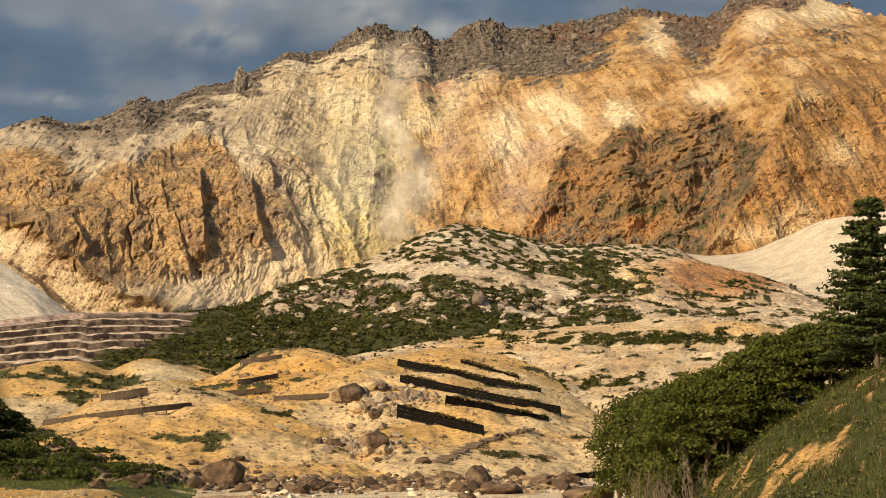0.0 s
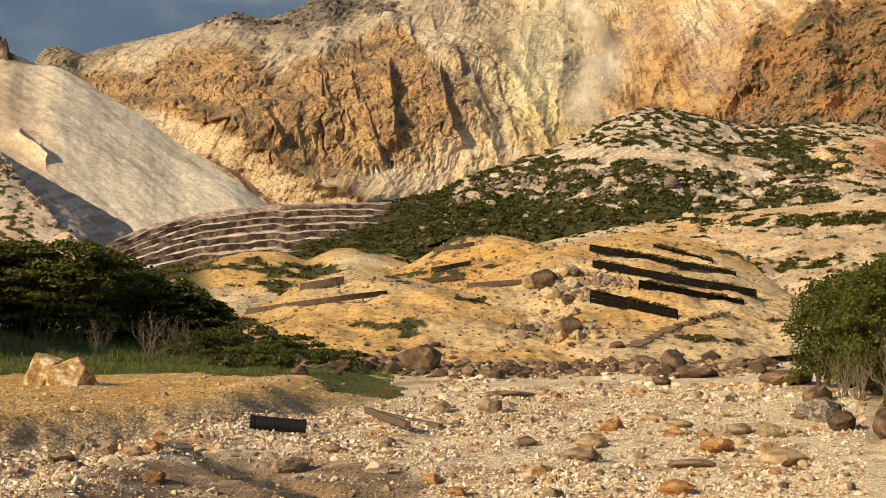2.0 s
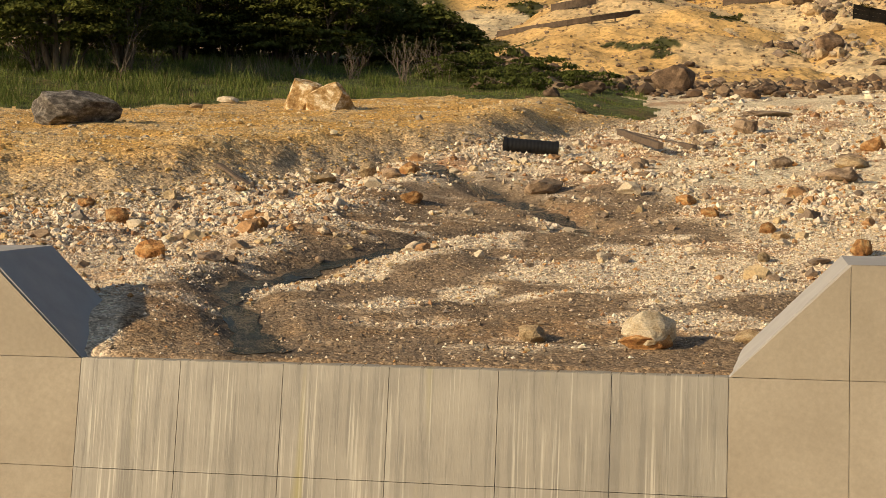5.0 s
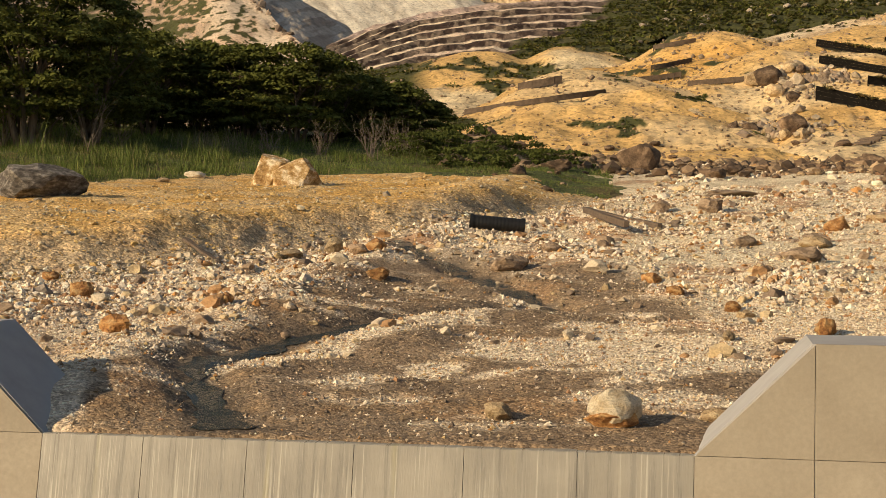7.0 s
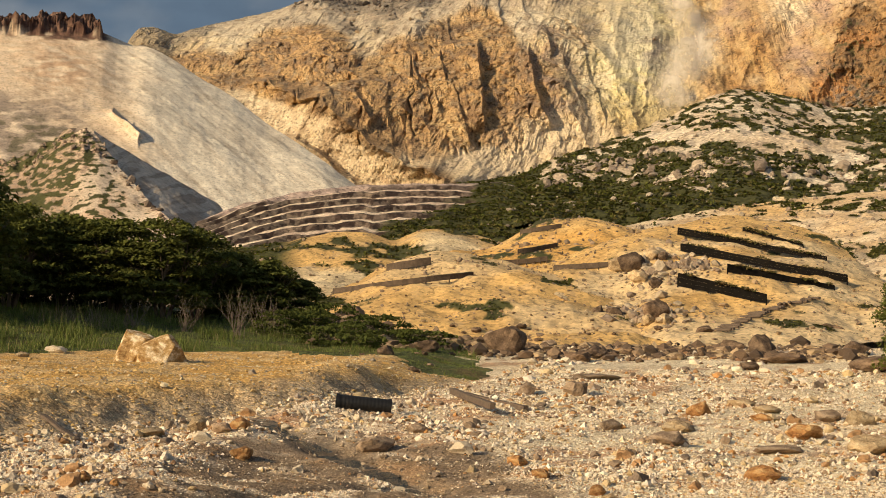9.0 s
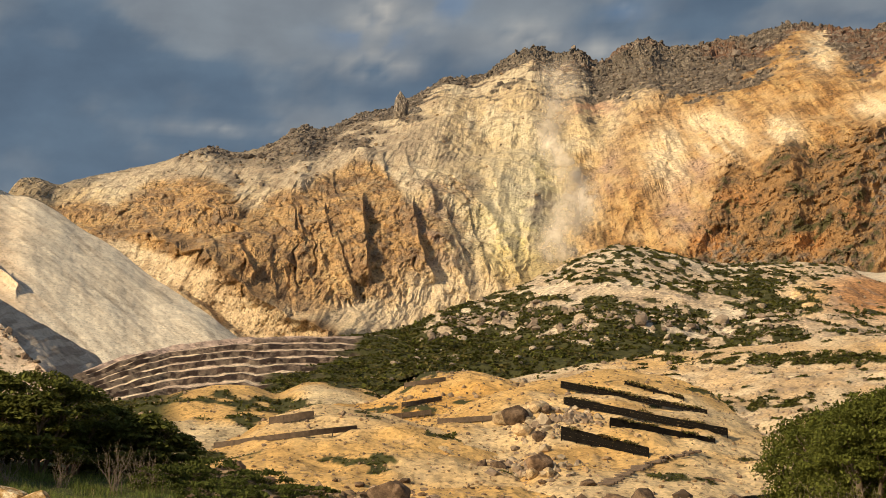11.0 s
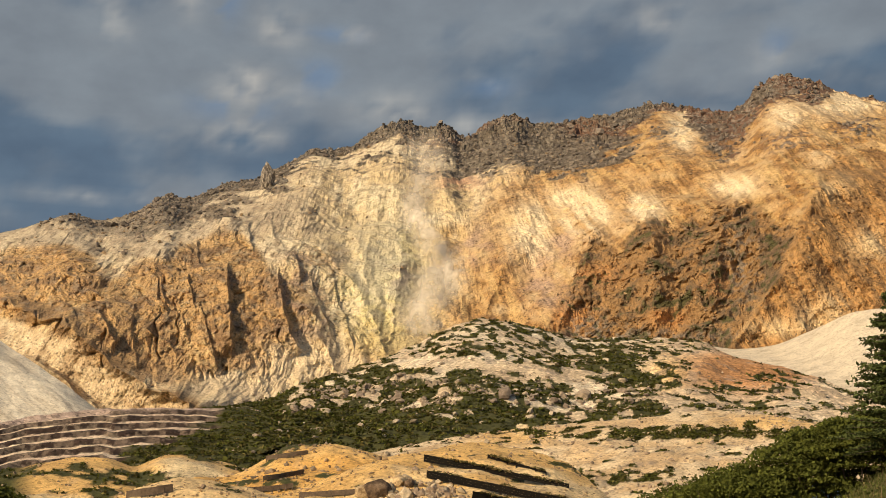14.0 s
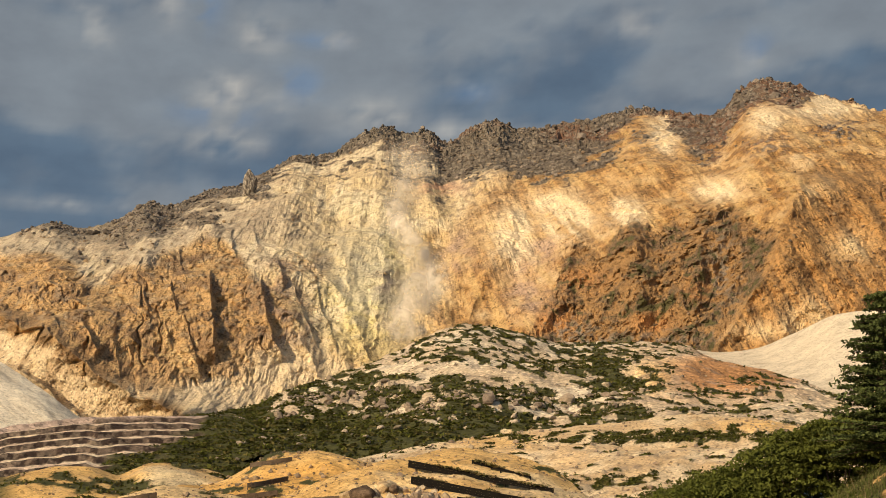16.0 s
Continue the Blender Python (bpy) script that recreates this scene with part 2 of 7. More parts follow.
def near_height(x, y):
    r, az = np.hypot(x, y), np.degrees(np.arctan2(x, y))
    along, behind = dam_xy(x, y)
    z = bed(r) * smooth(0, 3, behind) + 0.03 + 0.05 * np.clip(behind, 0, 1.5)
    z = z + 0.30 * smooth(2.2, 0, np.abs(along + 0.4)) * smooth(0, 1.5, behind) - 0.25 * smooth(0.22, 0.04, behind) + 0.16 * fbm(x / 4, y / 4, 1.0, 4) * smooth(0, 5, behind) + 0.035 * fbm(x / 0.7, y / 0.7, 2.0, 3)
    rb = bank_foot(az)
    left = smooth(3, -6, az)
    wob = 0.45 * fbm(x / 3, y / 3, 5.0, 4) + 0.35 * fbm(x / 0.9, y / 0.9, 6.0, 3)
    z = z + left * smooth(0, 5.5, r - rb + wob) * 0.95
    z = z - left * np.clip(r - rb - 4.5, 0, 26) * 0.018
    z = z + left * np.clip(r - rb - 33, 0, 60) * 0.05
    # right hillside: rises away from a line along the stream, and ends upstream
    d = x - hill_foot(y) + 0.8 * fbm(x / 5, y / 5, 8.0, 3)
    z = z + 8 * np.tanh(0.9 * np.clip(d, 0, None) / 8) * smooth(80, 60, y)
    # water channel
    z = z - 0.16 * smooth(0.9, 0.2, channel_gap(x, y)) * smooth(0.6, 2.5, behind)
    return z


az = np.radians(np.linspace(-34, 36, 520))
rr = 18.5 * (150 / 18.5) ** np.linspace(0, 1, 360)
A, Rr = np.meshgrid(az, rr, indexing="ij")
X, Y = np.sin(A) * Rr, np.cos(A) * Rr
Z = near_height(X, Y)
AZ = np.degrees(A)
rb = bank_foot(AZ)
nz1, nz2 = fbm(X / 2.5, Y / 2.5, 3.0, 5), fbm(X / 9, Y / 9, 4.0, 4)
d_right = X - hill_foot(Y)
gap = channel_gap(X, Y)
damp, drifts = bed_zones(X, Y, Rr, AZ)
tone_bed = mix(flat_tone(GRAVEL, X), np.array((0.40, 0.29, 0.19)), smooth(-0.1, 0.4, nz1 + 0.4 * nz2) * (0.75 - 0.4 * smooth(1, 5, AZ)))
tone_bed = mix(tone_bed, np.array((0.215, 0.155, 0.10)), damp * 0.93)
tone_bed = mix(tone_bed, np.array((0.30, 0.21, 0.12)), damp * smooth(0.0, 0.5, nz1) * 0.6)
tone_bed = mix(tone_bed, np.array((0.72, 0.62, 0.47)), drifts * 0.9)
tone_bed = mix(tone_bed, np.array((0.36, 0.17, 0.07)), smooth(0.35, 0.6, nz1) * (0.45 - 0.3 * damp))
tone_bed = mix(tone_bed, CREAM, smooth(-1, 4, AZ) * (1 - damp) * smooth(29, 36, Rr) * smooth(0.6, 0.0, nz1) * 0.88)
tone_bed = mix(tone_bed, WET * 0.75, smooth(0.9, 0.25, gap + 0.6 * nz1) * 0.85)
tone_bed = mix(tone_bed, PALE * 0.6, smooth(-1.5, 0.5, d_right) * smooth(4, 8, AZ))
tone_bed = mix(tone_bed, np.array((0.31, 0.22, 0.14)), smooth(84, 95, Rr + 6 * nz1) * smooth(12, 9, AZ) * 0.8)
tone_road = mix(np.broadcast_to(OCHRE * 0.85, X.shape + (3,)), PALE * 0.9, smooth(-0.3, 0.5, nz1) * 0.5)
tone_road = mix(tone_road, np.array((0.46, 0.38, 0.27)), smooth(5.0, 1.5, Rr - rb + nz1) * 0.8)
tone_grass = mix(np.broadcast_to(GRASS, X.shape + (3,)), BROWN * 0.6, smooth(0.1, 0.6, nz1) * 0.5)
sandy = smooth(0.18, 0.34, 0.7 * fbm((X + Y) / 5, (Y - X) / 1.6, 6.0, 4) + 0.3 * nz1 + 0.012 * (d_right - 6))
tone_right = mix(tone_grass * 0.65, np.array((0.46, 0.29, 0.11)), sandy)
along, behind = dam_xy(X, Y)
over_dam = (behind > 0.05) & ((along > -0.6) & (along < NOTCH + 0.5) | (behind > DEPTH - 0.1))
on_left = (Rr - rb + 0.9 * nz1 > 0) & (AZ < 1.5 + nz2) & (Rr < 112)
far_edge = curve(AZ, [(-45, 66), (-20, 66), (-16.8, 68), (-8.2, 75), (-3, 72), (0, 66), (6, 66)])
is_grass = on_left & (Rr > far_edge + (1.2 + 3 * smooth(-6, -1, AZ)) * nz1)
is_right = (d_right + 0.9 * nz2 > 1.3 - 1.5 * smooth(17, 19.5, AZ)) & (AZ > 6)
tagged(sheet("stream_bed", X, Y, Z, M_bed, tone_bed, ~on_left & ~is_right & over_dam), "stony stream bed of pale and rusty gravel with damp patches", "stream bed", kind="structure")
tagged(sheet("gravel_road", X, Y, Z, M_road, tone_road, on_left & ~is_grass), "ochre gravel track on a low eroded bank", "gravel road", kind="structure")
tagged(sheet("grass_bank", X, Y, Z, M_soil, tone_grass, is_grass), "grassy bank behind the gravel track", "bank", kind="structure")
tagged(sheet("grassy_hillside", X, Y, Z, M_soil, tone_right, is_right), "steep hillside of grass and bare ochre soil", "hillside", kind="structure")

# wide ground under everything
a2 = np.radians(np.linspace(-180, 180, 361))
r2 = np.concatenate([np.linspace(0.0, 30, 60), np.geomspace(31, 4500, 70)])
A2, R2 = np.meshgrid(a2, r2, indexing="ij")
X2, Y2 = np.sin(A2) * R2, np.cos(A2) * R2
ahead = smooth(75, 45, np.abs(np.degrees(A2)))
Z2 = np.where(R2 < 9, 1.1 - 3.7 * smooth(4, 9, R2), -2.6)
Z2 = Z2 + ahead * (smooth(DEPTH, DEPTH + 2, dam_xy(X2, Y2)[1]) * (2.3 + 0.095 * np.clip(R2 - 23, 0, 120)) + 0.11 * np.clip(R2 - 140, 0, 600)) + 0.12 * fbm(X2 / 2, Y2 / 2, 9.0, 4) * (R2 > 9)
tone2 = mix(np.broadcast_to(GRAVEL * 0.8, X2.shape + (3,)), GREY, smooth(-0.2, 0.4, fbm(X2 / 5, Y2 / 5, 1.0, 4)) * 0.6)
tagged(sheet("ground", X2, Y2, Z2, M_bed, tone2), "stony valley ground reaching the horizon", "ground", kind="structure")


# ---- landforms ----
FORMS, TONES = {}, {}


def on(name, az, el):
    """The place on a landform's face at that azimuth and elevation."""
    x, y, z, a, e, _ = FORMS[name]
    i = int(np.argmin(np.abs(a - az)))
    j = int(np.argmax(e[i] >= el)) if (e[i] >= el).any() else int(np.argmax(e[i]))
    return Vector((x[i, j], y[i, j], z[i, j]))


def landform(name, label, category, material, foot, crest, detail, colours, n, m, bend=1.0, drop=0.6, back=0.5, tail=6, power=None):
    """A slope between a foot line and a crest line, each through knots (azimuth, metres off, elevation), falling away behind the crest."""
    a = np.linspace(crest[0][0], crest[-1][0], n)
    rf, ef = curve(a, [(k[0], k[1]) for k in foot]), curve(a, [(k[0], k[2]) for k in foot])
    rc, ec = curve(a, [(k[0], k[1]) for k in crest]), curve(a, [(k[0], k[2]) for k in crest])
    zf, zc = EYE + rf * np.tan(np.radians(ef)), EYE + rc * np.tan(np.radians(ec))
    s = np.concatenate([np.linspace(0, 1, m), 1 + np.linspace(0, 1, tail + 1)[1:] * back])
    S = np.broadcast_to(s, (n, len(s)))
    w = power(a)[:, None] if power else 1.0
    R = rf[:, None] + (rc - rf)[:, None] * (w * S + (1 - w) * S ** 2.5)
    rise = (zc - zf)[:, None]
    Zl = zf[:, None] + rise * np.clip(S, 0, 1) ** bend - np.clip(S - 1, 0, None) * rise * drop
    Al = np.broadcast_to(np.radians(a)[:, None], R.shape)
    U = Al * R.mean()
    dr, dz = detail(U, R, Zl, S, np.degrees(Al))
    R, Zl = R + dr, (EYE + (Zl - EYE) * (R + dr) / R if power else Zl) + dz
    Xl, Yl = np.sin(Al) * R, np.cos(Al) * R
    EL = np.degrees(np.arctan2(Zl - EYE, R))
    tone = colours(Xl, Yl, Zl, S, np.degrees(Al), EL)
    TONES[name] = tone[:, :m]
    FORMS[name] = (Xl[:, :m], Yl[:, :m], Zl[:, :m], a, EL[:, :m], S[:, :m])
    return tagged(sheet(name, Xl, Yl, Zl, material, np.clip(tone, 0.01, 0.9), smooth_shade=material is not M_rockwall), label, category, kind="structure")


# main mountain wall
RIDGE = [(-16, 13.4), (-12.4, 13.8), (-12.05, 14.3), (-11.4, 14.5), (-10.5, 14.35), (-9.9, 14.55), (-8.9, 14.85), (-6.9, 15.4), (-4.7, 16.1), (-3.8, 15.95), (-2.3, 16.4), (-1.3, 17.0), (-0.6, 16.95), (1.1, 17.6), (2.2, 17.85), (3.5, 18.5), (4.4, 19.0), (5.8, 19.1), (6.9, 19.75), (8.1, 20.2), (8.8, 19.95), (9.9, 20.0), (10.4, 19.6), (11.7, 20.2), (12.5, 20.4), (13.3, 20.1), (15.2, 20.1), (17.2, 20.4), (18.4, 20.6), (19.7, 20.35), (21.7, 20.35), (22.4, 21.0), (24.4, 21.0), (25.3, 20.6), (26.3, 20.25), (27.7, 19.8), (32, 19)]


def crag_depth(az):
    return np.maximum(0.15, curve(az, [(-16, 0.2), (-12.6, 0.3), (-12, 0.8), (-10, 0.6), (-8.5, 0.3), (-6, 0.25), (-3.5, 0.7), (-1, 1.1), (1, 0.5), (3, 0.5), (5, 0.6), (7, 1.0), (9, 1.2), (11, 1.5), (14, 1.7), (17, 1.3), (18.3, 0.4), (19.4, 0.5), (20.5, 1.2), (23, 1.1), (24.5, 0.8), (25.2, 0.2), (32, 0.3)]))


# ribs that end in a sheer right-hand side: how far they stand out (m), width left and right of the edge (degrees), then the edge from top to bottom as azimuth, elevation
SLITS_A = [
    (9, 0.9, 0.05, 1.2, 14.39, 1.35, 13.07, 1.5, 11.53), (8, 0.8, 0.05, 3.19, 14.16, 3.45, 13.03, 3.74, 12.07, 4.07, 11.47), (5.5, 0.5, 0.05, -1.36, 13.92, -1.0, 12.8),
    (5.5, 0.5, 0.05, -0.29, 14.07, 0.03, 12.85), (5, 0.5, 0.04, 0.3, 12.71, 0.65, 11.76, 0.99, 10.81), (3.6, 0.3, 0.04, -0.43, 12.53, -0.15, 11.69),
    (9, 0.7, 0.08, -3.55, 12.43, -3.31, 12.02, -2.99, 11.48), (5, 0.4, 0.05, 1.98, 15.92, 2.18, 15.2), (6, 0.5, 0.07, 3.78, 14.97, 4.07, 14.18)]
SLITS_B = [
    (3, 0.3, 0.04, -2.27, 12.91, -2.38, 11.96, -1.97, 10.71), (3.2, 0.3, 0.05, -4.85, 12.98, -4.42, 12.17), (2.8, 0.3, 0.04, 5.32, 14.15, 5.74, 12.97, 6.21, 11.47),
    (2.8, 0.3, 0.04, 4.55, 13.92, 4.95, 12.74, 5.51, 11.63), (4.0, 0.4, 0.05, -0.02, 15.32, 0.29, 14.35), (3.4, 0.3, 0.05, -1.7, 11.99, -0.88, 11.7, -0.6, 11.25), (3.0, 0.3, 0.05, 2.86, 16.13, 3.33, 15.28)]
# rounded spurs, given the same way
SPURS_A = [
    (26, 1.2, 1.6, -6.82, 12.65, -4.91, 12.04, -3.59, 11.12, -1.86, 10.29, -0.11, 9.29), (16, 1.0, 0.2, -5.7, 10.7, -4.4, 9.9, -3.3, 9.05), (9, 0.7, 0.2, -3.85, 10.9, -3.3, 10.6, -1.7, 9.24),
    (16, 1.6, 1.2, -5.34, 15.05, -3.88, 13.89, -3.05, 12.45), (9, 0.8, 0.9, 4.65, 15.75, 6.48, 13.63, 7.63, 11.06), (7, 0.5, 0.5, 4.28, 13.05, 5.21, 11.45, 5.67, 10.17),
    (9, 0.5, 0.7, -0.19, 10.77, -0.34, 9.6), (6, 0.7, 0.6, 5.98, 16.21, 6.69, 14.71, 6.5, 12.77), (7, 0.6, 0.6, 8.14, 14.84, 7.82, 13.65, 7.62, 11.92)]
SPURS_B = [
    (13, 0.9, 0.7, 15.65, 16.08, 15.27, 14.05, 14.24, 12.23), (20, 1.1, 0.8, 17.78, 16.51, 18.21, 14.4, 18.05, 11.83), (24, 1.4, 0.8, 20.89, 17.06, 20.5, 14.95, 19.98, 11.78),
    (12, 0.5, 0.5, 22.02, 15.94, 21.82, 14.25, 20.74, 11.96), (9, 0.6, 0.7, 15.58, 17.59, 15.21, 16.2), (9, 0.6, 0.7, 17.69, 17.31, 17.76, 16.13)]
SPURS_C = [
    (10, 0.8, 0.8, 21.66, 18.08, 21.21, 17.04), (28, 0.5, 3.5, 24.52, 17.51, 23.84, 15.83, 22.94, 13.98, 20.94, 11.74), (8, 0.5, 0.6, 13.31, 16.89, 12.28, 14.74, 11.15, 12.8),
    (8, 0.4, 0.6, 14.07, 15.15, 13.48, 13.21), (7, 0.6, 0.6, 11.39, 15.82, 10.49, 13.66), (8, 0.5, 0.4, 25.31, 17.2, 24.95, 15.13, 23.94, 12.46), (8, 0.5, 0.4, 26.51, 17.73, 26.01, 15.27, 25.18, 12.39)]


def ribs(az, el, rows, wob, fade=0.5):
    """How far the ribs of a table stand out of the wall."""
    out = 0 * az
    for h, wl, wr, *line in rows:
        la, le = np.array(line[0::2]), np.array(line[1::2])
        d = az - np.interp(el, le[::-1], la[::-1]) + wob * min(1.0, 4 * wr + 0.35)
        env = smooth(le[-1] - fade, le[-1] + 0.8 - fade, el) * smooth(le[0] + 0.4, le[0] - 0.15, el)
        out = np.maximum(out, h * env * np.exp(np.where(d < 0, d / wl, -d / wr)))
    return out


def rock_zones(az, el, n):
    """Weights of the brown buttress, the stony spurs and the orange bluff."""
    top = curve(az, [(-16, 13), (-7.4, 14.4), (-5.3, 15.05), (-4.3, 14.7), (-3.1, 14.1), (-1.9, 14.5), (-0.2, 15.25), (1.3, 15.9), (2.9, 14.7), (3.7, 14.0), (4.6, 13.4), (6, 11)])
    low = curve(az, [(-16, 12), (-7.4, 12.4), (-4.9, 11.9), (-3.6, 10.9), (-1.9, 10.3), (0, 10.1), (2, 10.3), (3.4, 11.0), (4.6, 12.6), (6, 13)])
    butt = smooth(0.25, -0.25, el - top + 0.35 * n) * smooth(-0.3, 0.3, el - low + 0.5 * n) * smooth(5.0, 3.6, az + 0.5 * n)
    up = curve(az, [(-16, 5), (12, 5), (13.5, 11.6), (14.6, 13.6), (15.6, 15.9), (16.6, 15.0), (17.8, 16.4), (19, 16.0), (20.9, 17.0), (22, 16.6), (23, 16.2), (24, 15), (32, 5)])
    side = np.interp(el, [11.0, 11.7, 14.0, 15.8, 17.5], [20.2, 20.9, 22.7, 23.6, 24.4])
    spur = smooth(0.2, -0.3, el - up + 0.5 * n) * smooth(0.15, -0.15, az - side + 0.3 * n)
    bluff = smooth(-0.1, 0.2, az - side + 0.2 * n) * smooth(18.1, 17.4, el + 0.6 * n - 0.12 * (az - 25))
    return butt, spur, bluff


def wall_detail(u, r, z, s, az):
    el = np.degrees(np.arctan2(z - EYE, r))
    n = fbm(u / 22, z / 22, 12.0, 4)
    fine = fbm(u / 5.5, z / 5.5, 21.0, 5, 0.62)
    butt, spur, bluff = rock_zones(az, el, n)
    wob = 0.10 * fbm(z / 9, u / 40, 3.0, 3) + 0.05 * fine
    env = smooth(1.04, 0.9, s)
    core = blob(az, el, 7.0, 14.5, 3.5, 3.0)
    lean = np.clip((az - 8) / 8, -1, 1)
    run = u + lean * 0.5 * (z - 200)
    rill = fbm(run / 9, z / 55, 5.0, 5, 0.58)
    lumps = ridged(run / 45, z / 60, 3.0, 5, 0.55) - 0.6
    blocks = ridged(u / 11, z / 13, 8.0, 5, 0.6) - 0.6
    warp = 0.5 * fbm(u / 30, z / 25, 15.0, 3)
    cracks = np.clip(ridged((u + 0.15 * z) / 13 + warp, z / 42, 16.0, 2, 0.6) - 0.74, 0, 1) * smooth(-0.1, 0.3, fbm(u / 18, z / 18, 17.0, 3) + 0.1)
    calm = 1 - 0.5 * smooth(2, -1, az) * smooth(0.4, -0.6, el - np.interp(az, [-7.5, -4.9, -3.6, -1.9, 0.5], [12.6, 12.0, 11.1, 10.25, 9.0]))
    out = 1.05 * ribs(az, el, SLITS_A, wob) + 0.9 * ribs(az, el, SLITS_B, wob) + ribs(az, el, SPURS_A, 1.4 * wob, 2.6) + ribs(az, el, SPURS_B, 2 * wob, 2.6) + ribs(az, el, SPURS_C, 1.4 * wob, 2.6)
    out = out + calm * ((10 - 6 * smooth(12.5, 11.0, el)) * lumps * (1 - 0.5 * butt) * (1 - 0.5 * core) + (2.0 + 0.8 * bluff) * rill * (1 - 0.6 * butt) * (1 - 0.6 * core)) + 2.5 * core * (ridged(u / 16, z / 16, 18.0, 4, 0.55) - 0.6) + calm * (1.0 + 0.7 * butt + 1.0 * spur + 0.6 * bluff) * fine + (3.4 * butt + 5.0 * spur + 1.2 * bluff) * blocks - (22 * butt + 10 * spur + 7 * bluff) * cracks
    below = (1 - s) * 9.0
    crag = smooth(1.3, 0.5, below / crag_depth(az) + 0.5 * n) * smooth(1.35, 1.0, s)
    spikes = (np.clip(ridged(u / 13, r / 15, 2.0, 5, 0.6) - 0.40, 0, 1) * 8 + 2.2 * fbm(u / 4, r / 4, 2.0, 3)) * crag * (0.10 + 0.25 * smooth(-5, -1, az) + 0.5 * smooth(3, 8, az))
    return -out * env - 6 * crag * (ridged(u / 8, z / 7, 6.0, 5, 0.62) - 0.55), spikes + 3 * fbm(u / 40, r / 30, 7.0, 4) * env


def wall_tone(x, y, z, s, az, el):
    u = np.radians(az) * WALL_R
    n1, n2, n3 = fbm(u / 60, z / 40, 1.0, 5), fbm(u / 14, z / 10, 2.0, 5), fbm(u / 4, z / 3.5, 3.0, 4)
    n = fbm(u / 22, z / 22, 12.0, 4)
    run = u + np.clip((az - 8) / 8, -1, 1) * 0.5 * (z - 200)
    streak = fbm(run / 6, z / 50, 4.0, 5)
    butt, spur, bluff = rock_zones(az, el, n)
    c = np.array
    t = mix(flat_tone(c((0.55, 0.43, 0.255)), x), c((0.62, 0.53, 0.37)), smooth(-0.4, 0.4, n1 + 0.3 * n2 + 0.5 * streak))
    t = mix(t, c((0.44, 0.34, 0.23)), smooth(0.05, 0.4, n3 + 0.4 * n2 - 0.1) * 0.5)
    low_left = smooth(1, -2, az) * smooth(12.4, 11.4, el)
    t = mix(t, c((0.55, 0.43, 0.275)), low_left * 0.8)
    t = mix(t, c((0.33, 0.22, 0.12)), low_left * smooth(0.0, 0.35, streak + 0.6 * n3) * 0.7)
    # grey-cream upper slope with bands of dark rubble
    pale = smooth(5.5, 1.5, az + 2 * n1) * smooth(14.2, 15.2, el + 0.5 * n1)
    t = mix(t, c((0.39, 0.33, 0.25)), pale * 0.85)
    t = mix(t, c((0.51, 0.425, 0.30)), pale * smooth(0.0, 0.35, streak + 0.5 * n1) * 0.8)
    rubble = blob(az, el, -1.4, 16.7, 1.3, 0.5) + blob(az, el, 1.0, 16.7, 1.3, 0.55) + blob(az, el, -5.0, 15.9, 1.3, 0.3) + 0.8 * blob(az, el, 2.6, 17.5, 1.2, 0.3) + blob(az, el, 4.4, 16.4, 0.5, 0.4) + 0.8 * blob(az, el, -3.3, 14.9, 1.0, 0.3)
    t = mix(t, c((0.15, 0.125, 0.10)), np.clip(1.7 * rubble * smooth(-0.25, 0.25, n2 + 0.6 * n3), 0, 0.9))
    # brown buttress
    t = mix(t, mix(flat_tone(c((0.42, 0.27, 0.125)), x), c((0.255, 0.155, 0.078)), smooth(-0.2, 0.3, n2 + 0.6 * n3)), butt * 0.95)
    t = mix(t, c((0.55, 0.40, 0.20)), butt * smooth(0.05, 0.4, 0.7 * n1 + 0.6 * n3 + 0.3 * blob(az, el, 0.3, 13.2, 2.2, 1.2) - 0.2) * 0.75)
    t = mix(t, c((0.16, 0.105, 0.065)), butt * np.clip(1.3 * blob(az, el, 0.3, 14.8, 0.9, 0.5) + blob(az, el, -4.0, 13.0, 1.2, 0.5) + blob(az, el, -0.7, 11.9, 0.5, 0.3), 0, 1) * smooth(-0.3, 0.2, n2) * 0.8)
    mixed = smooth(3.0, 3.9, az + 0.3 * n) * smooth(6.3, 5.4, az + 0.3 * n) * smooth(15.6, 14.9, el + 0.4 * n) * smooth(11.2, 11.9, el + 0.4 * n)
    t = mix(t, mix(flat_tone(c((0.36, 0.235, 0.13)), x), c((0.29, 0.20, 0.15)), smooth(-0.2, 0.3, n2)), mixed * smooth(-0.25, 0.15, n2 + 0.4 * n3 + 0.2) * 0.85)
    # pale talus at the foot
    t = mix(t, c((0.64, 0.515, 0.345)), np.clip(1.7 * (1.0 * blob(az, el, 1.8, 9.9, 2.0, 0.5) + 1.3 * blob(az, el, 4.4, 11.0, 1.6, 0.7) + blob(az, el, 6.2, 10.6, 1.0, 0.7) + 0.45 * blob(az, el, -5.9, 11.3, 1.0, 0.45) + 0.45 * blob(az, el, -3.4, 10.0, 0.8, 0.5)) * (0.9 + 0.5 * n2), 0, 0.9))
    band = np.exp(-(((el - np.interp(az, [-7.5, -4.9, -3.6, -1.9, 0.5], [12.6, 12.0, 11.1, 10.25, 9.0]) - 0.05 + 0.15 * n) / 0.36) ** 2)) * (az < 0.6)
    t = mix(t, c((0.27, 0.17, 0.085)), band * smooth(-0.5, 0.0, n2 + 0.3 * n3) * 0.95)
    # orange upper right
    right = smooth(9.5, 13.0, az + 2.5 * n1 - 0.9 * (el - 16.5))
    t = mix(t, c((0.38, 0.215, 0.075)), right * np.clip(0.85 + 0.4 * n2, 0, 1))
